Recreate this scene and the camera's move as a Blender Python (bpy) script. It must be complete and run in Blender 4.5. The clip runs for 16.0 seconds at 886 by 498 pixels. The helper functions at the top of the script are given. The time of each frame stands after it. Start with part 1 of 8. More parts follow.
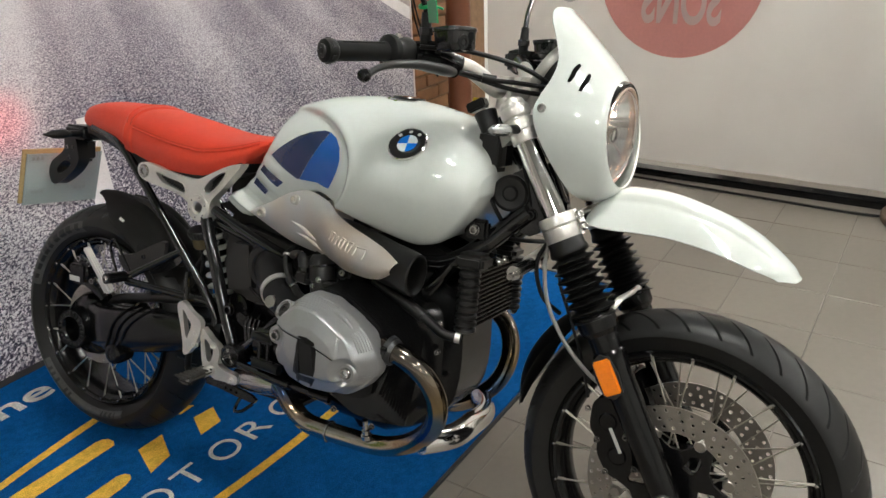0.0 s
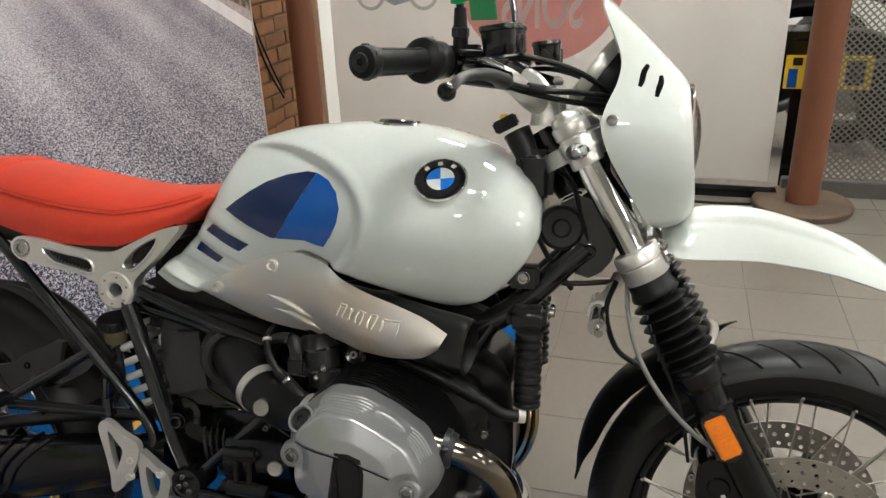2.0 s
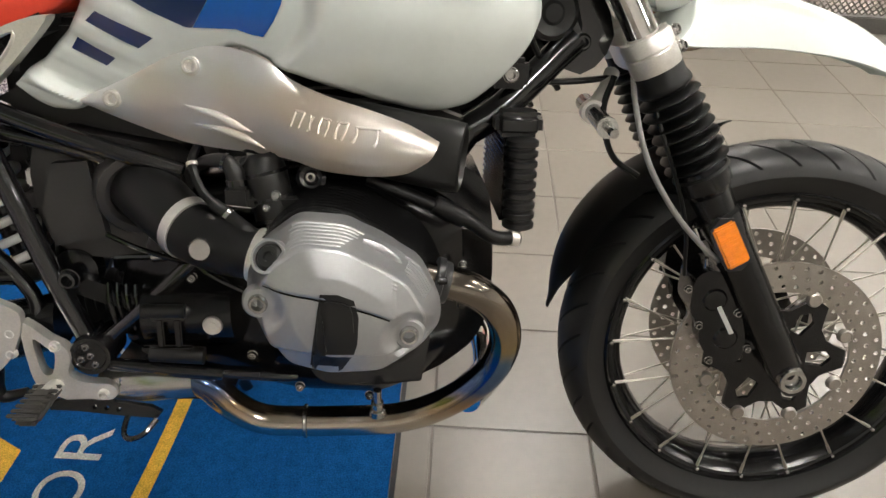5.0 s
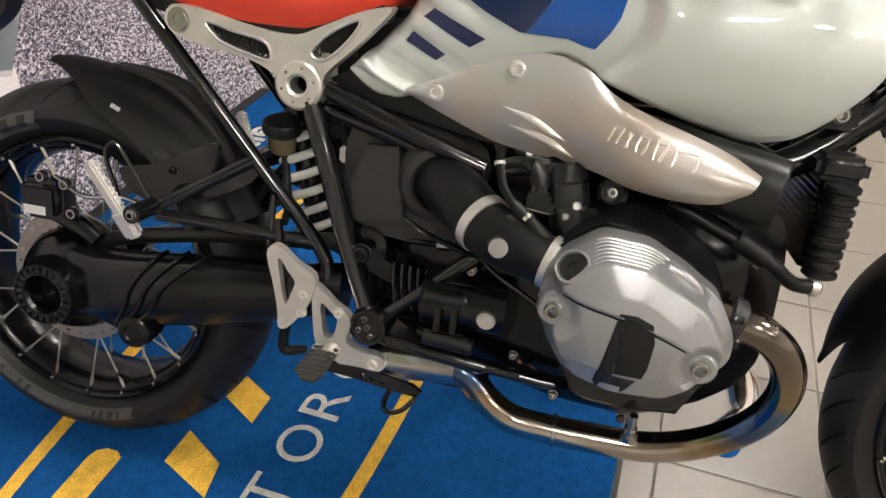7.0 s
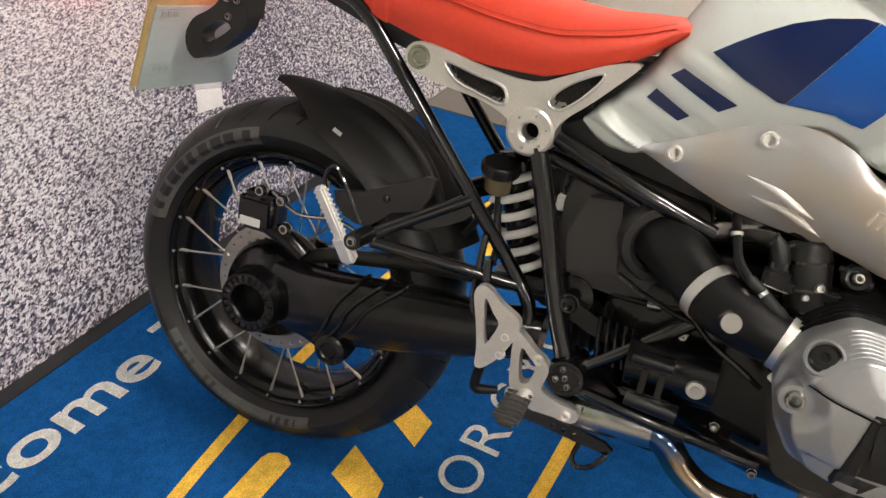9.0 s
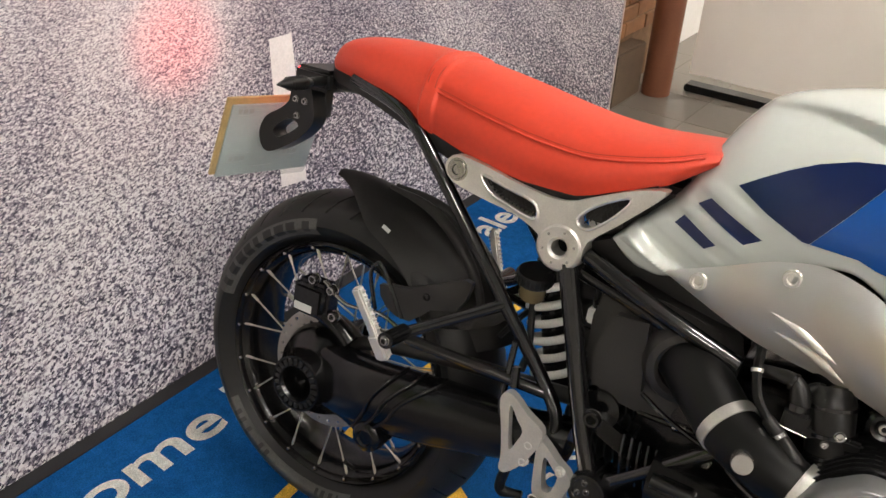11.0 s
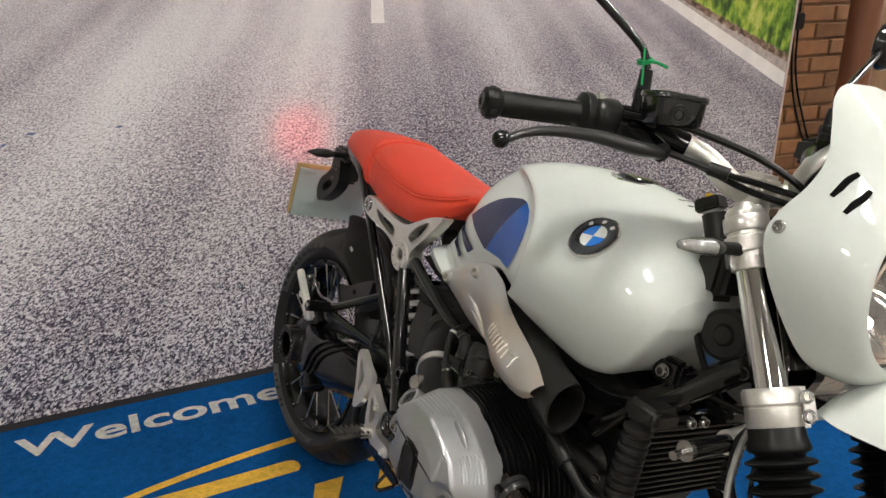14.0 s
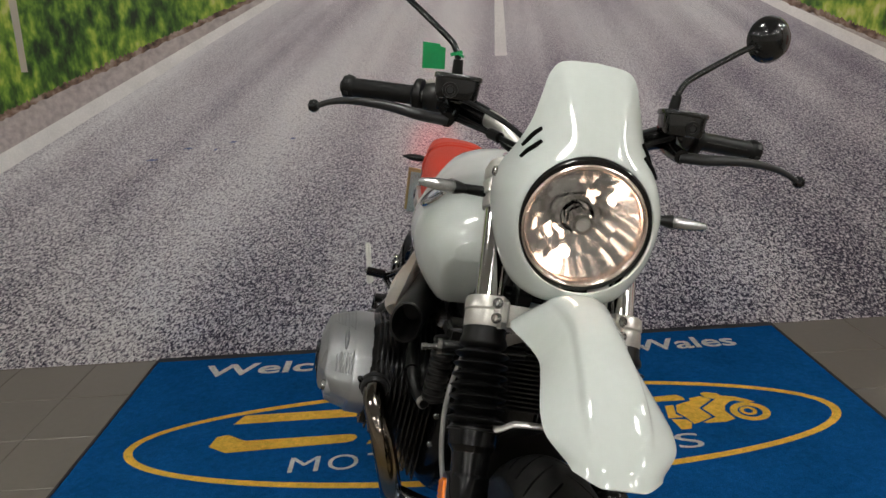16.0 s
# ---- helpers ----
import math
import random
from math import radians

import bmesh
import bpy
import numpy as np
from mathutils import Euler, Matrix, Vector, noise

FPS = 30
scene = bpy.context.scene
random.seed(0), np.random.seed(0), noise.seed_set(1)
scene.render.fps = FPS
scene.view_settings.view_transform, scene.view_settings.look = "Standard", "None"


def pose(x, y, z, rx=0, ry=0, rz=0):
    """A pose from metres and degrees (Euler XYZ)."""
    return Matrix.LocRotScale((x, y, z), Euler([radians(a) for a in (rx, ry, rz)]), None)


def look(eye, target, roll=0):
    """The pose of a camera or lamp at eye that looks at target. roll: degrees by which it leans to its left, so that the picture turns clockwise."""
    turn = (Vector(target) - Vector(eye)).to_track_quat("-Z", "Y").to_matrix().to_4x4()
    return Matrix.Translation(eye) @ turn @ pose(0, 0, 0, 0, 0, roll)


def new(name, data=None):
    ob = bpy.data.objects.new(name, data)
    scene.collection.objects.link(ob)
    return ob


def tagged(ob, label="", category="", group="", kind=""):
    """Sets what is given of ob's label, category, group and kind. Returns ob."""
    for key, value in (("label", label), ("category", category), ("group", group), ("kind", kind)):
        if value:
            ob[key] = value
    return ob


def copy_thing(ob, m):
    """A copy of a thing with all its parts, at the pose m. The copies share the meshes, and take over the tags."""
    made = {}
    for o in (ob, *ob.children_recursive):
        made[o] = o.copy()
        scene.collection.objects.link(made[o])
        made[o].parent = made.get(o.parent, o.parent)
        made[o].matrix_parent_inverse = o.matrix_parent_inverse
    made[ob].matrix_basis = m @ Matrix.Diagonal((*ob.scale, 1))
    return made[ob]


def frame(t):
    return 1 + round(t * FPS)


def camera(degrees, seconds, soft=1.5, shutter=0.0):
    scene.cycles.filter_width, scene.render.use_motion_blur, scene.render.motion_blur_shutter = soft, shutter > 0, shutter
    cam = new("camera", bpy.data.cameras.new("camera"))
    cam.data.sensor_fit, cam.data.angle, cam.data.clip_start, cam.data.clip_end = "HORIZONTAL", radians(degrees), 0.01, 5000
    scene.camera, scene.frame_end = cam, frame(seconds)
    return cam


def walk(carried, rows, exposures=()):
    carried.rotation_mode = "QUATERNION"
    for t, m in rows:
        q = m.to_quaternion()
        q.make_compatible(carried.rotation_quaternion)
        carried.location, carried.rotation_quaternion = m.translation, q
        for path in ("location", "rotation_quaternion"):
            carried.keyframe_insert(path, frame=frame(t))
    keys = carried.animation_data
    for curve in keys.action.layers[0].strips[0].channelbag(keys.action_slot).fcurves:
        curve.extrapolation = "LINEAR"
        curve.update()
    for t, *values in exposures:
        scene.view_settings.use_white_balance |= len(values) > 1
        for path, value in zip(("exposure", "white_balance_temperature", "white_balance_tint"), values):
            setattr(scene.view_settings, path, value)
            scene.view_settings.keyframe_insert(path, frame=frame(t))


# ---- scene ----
cam = camera(59.6, 16.0)
PATH = [
    (0, (-0.971, -2.109, 1.335), (0.547, -1.1, 0.511), -2.3),
    (0.5, (-0.887, -1.986, 1.339), (0.659, -1.011, 0.526), -2.2),
    (1, (-0.85, -1.863, 1.322), (0.778, -1.006, 0.537), -1.6),
    (1.5, (-0.868, -1.701, 1.298), (0.845, -1.012, 0.529), -1.6),
    (2, (-0.853, -1.583, 1.277), (0.9, -1.054, 0.472), -2.3),
    (2.5, (-0.756, -1.511, 1.237), (1.002, -1.141, 0.36), -1.9),
    (3, (-0.713, -1.478, 1.206), (1.018, -1.262, 0.228), -0.9),
    (3.2, (-0.715, -1.458, 1.196), (1.001, -1.315, 0.18), -0.4),
    (5.3, (-0.735, -1.305, 1.116), (0.912, -1.267, -0.017), 2.6),
    (5.5, (-0.735, -1.29, 1.117), (0.912, -1.201, -0.014), 2.7),
    (6, (-0.74, -1.249, 1.12), (0.895, -1.026, -0.009), 3.1),
    (6.5, (-0.745, -1.215, 1.122), (0.863, -0.86, -0.013), 3.1),
    (7, (-0.756, -1.184, 1.121), (0.821, -0.707, -0.013), 3.0),
    (7.5, (-0.764, -1.15, 1.124), (0.78, -0.576, -0.01), 3.1),
    (8, (-0.771, -1.112, 1.124), (0.747, -0.467, -0.008), 3.6),
    (8.5, (-0.784, -1.068, 1.127), (0.711, -0.377, -0.009), 4.1),
    (9, (-0.786, -1.021, 1.155), (0.702, -0.308, 0.025), 4.4),
    (9.5, (-0.731, -1.006, 1.201), (0.747, -0.249, 0.086), 3.7),
    (9.7, (-0.705, -1.006, 1.224), (0.765, -0.226, 0.114), 3.4),
    (11.8, (-0.716, -1.276, 1.294), (0.613, -0.163, 0.296), 1.9),
    (12, (-0.728, -1.334, 1.307), (0.6, -0.197, 0.335), 2.0),
    (12.5, (-0.684, -1.521, 1.3), (0.592, -0.256, 0.421), 1.9),
    (13, (-0.599, -1.733, 1.289), (0.559, -0.305, 0.502), 1.7),
    (13.5, (-0.569, -1.926, 1.279), (0.45, -0.366, 0.553), 1.6),
    (14, (-0.485, -2.113, 1.282), (0.359, -0.437, 0.589), 0.2),
    (14.5, (-0.3, -2.282, 1.268), (0.331, -0.499, 0.617), -0.9),
    (14.8, (-0.199, -2.397, 1.272), (0.282, -0.56, 0.645), -1.4),
    (15, (-0.153, -2.464, 1.244), (0.246, -0.597, 0.646), -1.8),
    (15.5, (-0.01, -2.607, 1.228), (0.2, -0.697, 0.673), -2.8),
    (16, (0.168, -2.688, 1.195), (0.192, -0.761, 0.66), -3.2),
]
EXPOSURES = [(0, -0.08, 6250, 6), (3.0, 0.05, 6250, 6), (5.5, 0.42, 6550, 10), (8.0, 0.5, 6650, 11), (9.7, 0.42, 6700, 11), (12.0, 0.15, 6650, 10), (13.5, -0.05, 6550, 9), (14.5, -0.35, 6400, 8), (16.0, -0.80, 6300, 7)]
walk(cam, [(t, look(eye, target, roll)) for t, eye, target, roll in PATH], EXPOSURES)

# ---- world and light ----
world = bpy.data.worlds.new("world")
scene.world = world
world.use_nodes = True
world.node_tree.nodes["Background"].inputs[0].default_value = (0.9, 0.95, 1.0, 1)
world.node_tree.nodes["Background"].inputs[1].default_value = 0.25


# the tail light's beam on the panel behind it
_d = bpy.data.lights.new("tail_beam", "SPOT")
_d.energy, _d.color, _d.spot_size, _d.spot_blend, _d.shadow_soft_size = 2.3, (1.0, 0.03, 0.04), radians(47), 1.0, 0.01
tail_beam = new("tail_beam", _d)
tail_beam.location = (0.224, -0.085, 0.787)
tail_beam.rotation_euler = Vector((-0.034, 0.292, -0.007)).to_track_quat("-Z", "Y").to_euler()


# ---- materials ----
def mat(name, color=(0.8, 0.8, 0.8), rough=0.5, metal=0.0, coat=0.0, vary=0.0, scale=20.0, bump=0.0, bscale=200.0, rvary=0.0, emit=None, strength=0.0, sheen=0.0, spec=None):
    """A principled material with colour variation at two scales, roughness variation and fine relief."""
    m = bpy.data.materials.new(name)
    m.use_nodes = True
    nt = m.node_tree
    b = nt.nodes["Principled BSDF"]
    b.inputs["Base Color"].default_value = (*color, 1)
    b.inputs["Roughness"].default_value = rough
    b.inputs["Metallic"].default_value = metal
    b.inputs["Coat Weight"].default_value = coat
    b.inputs["Coat Roughness"].default_value = 0.03
    b.inputs["Sheen Weight"].default_value = sheen
    if spec is not None:
        b.inputs["Specular IOR Level"].default_value = spec
    if emit:
        b.inputs["Emission Color"].default_value = (*emit, 1)
        b.inputs["Emission Strength"].default_value = strength
    co = nt.nodes.new("ShaderNodeTexCoord")
    if vary > 0 or rvary > 0:
        big = nt.nodes.new("ShaderNodeTexNoise")
        big.inputs["Scale"].default_value = scale
        big.inputs["Detail"].default_value = 6
        nt.links.new(co.outputs["Object"], big.inputs["Vector"])
        small = nt.nodes.new("ShaderNodeTexNoise")
        small.inputs["Scale"].default_value = scale * 14
        small.inputs["Detail"].default_value = 3
        nt.links.new(co.outputs["Object"], small.inputs["Vector"])
        add = nt.nodes.new("ShaderNodeMath")
        add.operation = "ADD"
        nt.links.new(big.outputs["Fac"], add.inputs[0])
        nt.links.new(small.outputs["Fac"], add.inputs[1])
        if vary > 0:
            ramp = nt.nodes.new("ShaderNodeMapRange")
            ramp.inputs["From Min"].default_value, ramp.inputs["From Max"].default_value = 0.7, 1.3
            ramp.inputs["To Min"].default_value, ramp.inputs["To Max"].default_value = 1 - vary, 1 + vary
            nt.links.new(add.outputs[0], ramp.inputs["Value"])
            mul = nt.nodes.new("ShaderNodeVectorMath")
            mul.operation = "SCALE"
            mul.inputs[0].default_value = color
            nt.links.new(ramp.outputs[0], mul.inputs["Scale"])
            nt.links.new(mul.outputs[0], b.inputs["Base Color"])
        if rvary > 0:
            rr = nt.nodes.new("ShaderNodeMapRange")
            rr.inputs["From Min"].default_value, rr.inputs["From Max"].default_value = 0.7, 1.3
            rr.inputs["To Min"].default_value, rr.inputs["To Max"].default_value = max(0.02, rough - rvary), rough + rvary
            nt.links.new(add.outputs[0], rr.inputs["Value"])
            nt.links.new(rr.outputs[0], b.inputs["Roughness"])
    if bump > 0:
        bn = nt.nodes.new("ShaderNodeTexNoise")
        bn.inputs["Scale"].default_value = bscale
        bn.inputs["Detail"].default_value = 4
        nt.links.new(co.outputs["Object"], bn.inputs["Vector"])
        bp = nt.nodes.new("ShaderNodeBump")
        bp.inputs["Strength"].default_value = bump
        bp.inputs["Distance"].default_value = 0.002
        nt.links.new(bn.outputs["Fac"], bp.inputs["Height"])
        nt.links.new(bp.outputs[0], b.inputs["Normal"])
    return m


M_WHITE = mat("white_paint", (0.632, 0.668, 0.640), 0.5, coat=1.0, vary=0.02, scale=6, spec=0.05)
M_RED = mat("red_vinyl", (0.68, 0.052, 0.022), 0.5, vary=0.06, scale=9, bump=0.25, bscale=900)
M_SEAM = mat("red_thread", (0.40, 0.03, 0.014), 0.7)
M_NAVY = mat("navy_decal", (0.003, 0.013, 0.072), 0.25, coat=0.3, vary=0.05)
M_BLUE = mat("blue_decal", (0.0012, 0.080, 0.37), 0.2, coat=0.4, vary=0.05)
M_BADGE_BLUE = mat("badge_blue", (0.01, 0.16, 0.62), 0.2, coat=1.0)
M_BADGE_BLACK = mat("badge_black", (0.008, 0.008, 0.009), 0.2, coat=1.0)
M_SILVER = mat("satin_silver", (0.84, 0.81, 0.775), 0.30, metal=0.45, vary=0.04, scale=12, bump=0.02, bscale=1400)


def painted_sheen(m, cool, warm):
    """Broad drifts from a cool to a warm cast, painting a reflected sheen into the colour."""
    nt = m.node_tree
    b = nt.nodes["Principled BSDF"]
    co = nt.nodes.new("ShaderNodeTexCoord")
    n = nt.nodes.new("ShaderNodeTexNoise")
    n.inputs["Scale"].default_value, n.inputs["Detail"].default_value = 9.0, 1.5
    nt.links.new(co.outputs["Object"], n.inputs["Vector"])
    r = nt.nodes.new("ShaderNodeValToRGB")
    r.color_ramp.elements[0].position, r.color_ramp.elements[0].color = 0.36, (*cool, 1)
    r.color_ramp.elements[1].position, r.color_ramp.elements[1].color = 0.62, (*warm, 1)
    nt.links.new(n.outputs["Fac"], r.inputs["Fac"])
    nt.links.new(r.outputs[0], b.inputs["Base Color"])


# peach and grey sheen of the side panel, put into its base colour
painted_sheen(M_SILVER, (0.83, 0.82, 0.81), (0.86, 0.765, 0.67))
M_COVER = mat("silver_grey_paint", (0.37, 0.375, 0.38), 0.33, metal=0.65, coat=0.2, vary=0.03, scale=15)
M_ALU = mat("cast_aluminium", (0.70, 0.675, 0.635), 0.33, metal=0.75, vary=0.08, scale=25, bump=0.12, bscale=700)
M_CHROME = mat("chrome", (0.78, 0.77, 0.75), 0.07, metal=1.0, vary=0.03)
M_STEEL = mat("steel", (0.45, 0.44, 0.425), 0.24, metal=1.0, vary=0.06, scale=40)
M_SPOKE = mat("spoke_steel", (0.52, 0.49, 0.43), 0.42, metal=1.0, vary=0.1, scale=40)
M_DISC = mat("brushed_disc", (0.38, 0.355, 0.32), 0.42, metal=1.0, vary=0.1, scale=60, rvary=0.05)
M_BLACK = mat("black_gloss_paint", (0.005, 0.005, 0.0055), 0.22, coat=0.8, vary=0.2, scale=20, spec=0.3)
M_SATIN = mat("black_satin", (0.0036, 0.0036, 0.004), 0.20, vary=0.1, scale=12, spec=0.42)
M_PLASTIC = mat("black_plastic", (0.0105, 0.0102, 0.0100), 0.36, vary=0.12, scale=20, bump=0.04, bscale=900, spec=0.4)
M_MATT = mat("matt_black_plastic", (0.024, 0.0225, 0.0215), 0.46, vary=0.12, scale=16, bump=0.05, bscale=900, spec=0.45)
M_BRIGHT = mat("bright_alloy", (0.84, 0.82, 0.78), 0.34, metal=0.6, vary=0.05, scale=40)
M_RUBBER = mat("black_rubber", (0.0045, 0.0045, 0.0045), 0.4, vary=0.15, scale=14, bump=0.05, bscale=500, rvary=0.04, spec=0.3)
M_TYRE = mat("tyre_rubber", (0.0105, 0.0103, 0.0102), 0.42, vary=0.2, scale=8, bump=0.04, bscale=600, rvary=0.05, spec=0.36)
M_TYREMARK = mat("tyre_lettering", (0.007, 0.007, 0.007), 0.5, vary=0.2)
M_TYREBAND = mat("tyre_band_rubber", (0.080, 0.080, 0.077), 0.6, vary=0.2, spec=0.25)
M_ORANGE = mat("orange_reflector", (0.86, 0.235, 0.003), 0.22, coat=0.4, vary=0.1, scale=120)
M_PEG = mat("worn_grey_rubber", (0.050, 0.046, 0.041), 0.55, vary=0.25, scale=60, bump=0.1, bscale=500)
M_LIGHTGREY = mat("white_bar_mark", (0.62, 0.62, 0.60), 0.5)
M_DARK = mat("dark_gap", (0.003, 0.003, 0.003), 0.8, vary=0.2, spec=0.1)
M_SPRING = mat("white_spring", (0.74, 0.73, 0.69), 0.4, coat=0.3, vary=0.06)
M_YELLOW = mat("yellow_plastic", (0.75, 0.50, 0.02), 0.4)
M_GREEN = mat("green_plastic", (0.006, 0.30, 0.09), 0.35, vary=0.1)
M_PLATE = mat("plate_sheet", (0.50, 0.58, 0.57), 0.12, coat=0.8, vary=0.08, scale=9)
M_WOODEDGE = mat("plate_edge", (0.50, 0.36, 0.16), 0.4, vary=0.2)
M_HOSE = mat("grey_hose_sheath", (0.22, 0.215, 0.205), 0.45, vary=0.15, scale=60)
M_FIN = mat("black_fin_paint", (0.009, 0.009, 0.0095), 0.26, vary=0.1, scale=20, spec=0.7)
M_LEVER = mat("dark_grey_alloy", (0.030, 0.030, 0.031), 0.36, metal=0.3, vary=0.1, scale=30)
M_LENS = mat("smoked_lens", (0.42, 0.42, 0.41), 0.16, metal=0.6, coat=1.0, vary=0.25, scale=140)
# chrome whose copper cast paints in the warm reflection of the lamp
M_LAMPRING = mat("reflection_tinted_chrome", (0.86, 0.70, 0.61), 0.24, metal=1.0, vary=0.05)
M_REFLECT = mat("mirror_reflector", (0.88, 0.87, 0.87), 0.16, metal=1.0, vary=0.05, scale=40)
M_RESERVOIR = mat("amber_plastic", (0.17, 0.135, 0.075), 0.25, coat=0.5)


def bake(name, ramp_stops, scale, rough, bump=0.0, detail=8.0, stretch=(1, 1, 1), coarse=None):
    """Noise through a colour ramp."""
    m = bpy.data.materials.new(name)
    m.use_nodes = True
    nt = m.node_tree
    b = nt.nodes["Principled BSDF"]
    b.inputs["Roughness"].default_value = rough
    co = nt.nodes.new("ShaderNodeTexCoord")
    n = nt.nodes.new("ShaderNodeTexNoise")
    n.inputs["Scale"].default_value = scale
    n.inputs["Detail"].default_value = detail
    mp = nt.nodes.new("ShaderNodeMapping")
    mp.inputs["Scale"].default_value = stretch
    nt.links.new(co.outputs["Object"], mp.inputs["Vector"])
    nt.links.new(mp.outputs[0], n.inputs["Vector"])
    fac = n.outputs["Fac"]
    if coarse:
        n2 = nt.nodes.new("ShaderNodeTexNoise")
        n2.inputs["Scale"].default_value = coarse[0]
        n2.inputs["Detail"].default_value = 3
        nt.links.new(co.outputs["Object"], n2.inputs["Vector"])
        ma = nt.nodes.new("ShaderNodeMath")
        ma.operation = "MULTIPLY_ADD"
        ma.inputs[1].default_value = coarse[1]
        nt.links.new(n2.outputs["Fac"], ma.inputs[0])
        m2 = nt.nodes.new("ShaderNodeMath")
        m2.operation = "SUBTRACT"
        m2.inputs[1].default_value = coarse[1] * 0.5
        nt.links.new(fac, m2.inputs[0])
        nt.links.new(m2.outputs[0], ma.inputs[2])
        fac = ma.outputs[0]
    r = nt.nodes.new("ShaderNodeValToRGB")
    while len(r.color_ramp.elements) < len(ramp_stops):
        r.color_ramp.elements.new(0.5)
    for e, (p, c) in zip(r.color_ramp.elements, ramp_stops):
        e.position, e.color = p, (*c, 1)
    nt.links.new(fac, r.inputs["Fac"])
    nt.links.new(r.outputs[0], b.inputs["Base Color"])
    if bump:
        bp = nt.nodes.new("ShaderNodeBump")
        bp.inputs["Strength"].default_value = bump
        bp.inputs["Distance"].default_value = 0.003
        nt.links.new(n.outputs["Fac"], bp.inputs["Height"])
        nt.links.new(bp.outputs[0], b.inputs["Normal"])
    return m


def heat_pipe():
    """Chromed steel that heat has tinted bronze by the head, then gold and blue down the bend; bright below."""
    m = mat("heat_tinted_steel", (0.62, 0.58, 0.53), 0.15, metal=1.0)
    nt = m.node_tree
    N, L = nt.nodes.new, nt.links.new
    b = nt.nodes["Principled BSDF"]
    co = N("ShaderNodeTexCoord")
    sep = N("ShaderNodeSeparateXYZ")
    L(co.outputs["Object"], sep.inputs[0])
    n = N("ShaderNodeTexNoise")
    n.inputs["Scale"].default_value, n.inputs["Detail"].default_value = 22, 4
    L(co.outputs["Object"], n.inputs["Vector"])
    wob = N("ShaderNodeMath")
    wob.operation = "MULTIPLY_ADD"
    wob.inputs[1].default_value = 0.05
    L(n.outputs["Fac"], wob.inputs[0])
    L(sep.outputs["Z"], wob.inputs[2])
    mr = N("ShaderNodeMapRange")
    mr.inputs["From Min"].default_value, mr.inputs["From Max"].default_value = 0.265, 0.545
    L(wob.outputs[0], mr.inputs["Value"])
    r = N("ShaderNodeValToRGB")
    stops = [(0.0, (0.50, 0.47, 0.44)), (0.10, (0.43, 0.38, 0.32)), (0.20, (0.34, 0.24, 0.14)), (0.30, (0.08, 0.12, 0.22)), (0.44, (0.10, 0.17, 0.27)), (0.56, (0.32, 0.24, 0.12)), (0.72, (0.25, 0.20, 0.145)), (0.9, (0.20, 0.175, 0.15))]
    while len(r.color_ramp.elements) < len(stops):
        r.color_ramp.elements.new(0.5)
    for e, (p, c) in zip(r.color_ramp.elements, stops):
        e.position, e.color = p, (*c, 1)
    L(mr.outputs[0], r.inputs["Fac"])
    L(r.outputs[0], b.inputs["Base Color"])
    return m


M_HEAT = heat_pipe()


def piece_mat(name, color, rough, vary, scale, bump=0.2, bscale=80, random_amount=0.15, rvary=0.08):
    """Like mat, with a shade of its own for each object."""
    m = mat(name, color, rough, vary=vary, scale=scale, bump=bump, bscale=bscale, rvary=rvary)
    nt = m.node_tree
    b = nt.nodes["Principled BSDF"]
    link = b.inputs["Base Color"].links[0]
    src = link.from_socket
    info = nt.nodes.new("ShaderNodeObjectInfo")
    mr = nt.nodes.new("ShaderNodeMapRange")
    mr.inputs["To Min"].default_value, mr.inputs["To Max"].default_value = 1 - random_amount, 1 + random_amount
    nt.links.new(info.outputs["Random"], mr.inputs["Value"])
    sc = nt.nodes.new("ShaderNodeVectorMath")
    sc.operation = "SCALE"
    nt.links.new(src, sc.inputs[0])
    nt.links.new(mr.outputs[0], sc.inputs["Scale"])
    nt.links.new(sc.outputs[0], b.inputs["Base Color"])
    return m


M_TILE = piece_mat("grey_floor_tile", (0.185, 0.163, 0.138), 0.33, 0.05, 3, 0.0, 25, 0.05, 0.0)
M_GROUT = mat("grout", (0.185, 0.165, 0.145), 0.8, vary=0.2, scale=15)
M_BRICK = piece_mat("brown_brick", (0.27, 0.125, 0.055), 0.7, 0.22, 18, 0.4, 90, 0.22)
M_MORTAR = mat("mortar", (0.215, 0.125, 0.068), 0.85, vary=0.25, scale=30, bump=0.4, bscale=150)
M_WALL = mat("wall_paint", (0.77, 0.755, 0.73), 0.7, vary=0.04, scale=3)
M_CEIL = mat("ceiling_paint", (0.42, 0.415, 0.405), 0.8, vary=0.03, scale=3)
M_POST = mat("brown_post_paint", (0.205, 0.075, 0.038), 0.45, vary=0.08, scale=8, rvary=0.06)
M_WOOD = mat("post_base_board", (0.12, 0.082, 0.055), 0.6, vary=0.25, scale=10)
M_BANNER = bake("banner_print", [(0.25, (0.81, 0.775, 0.745)), (0.55, (0.86, 0.83, 0.80)), (0.8, (0.885, 0.86, 0.825))], 2.5, 0.6, 0.35)
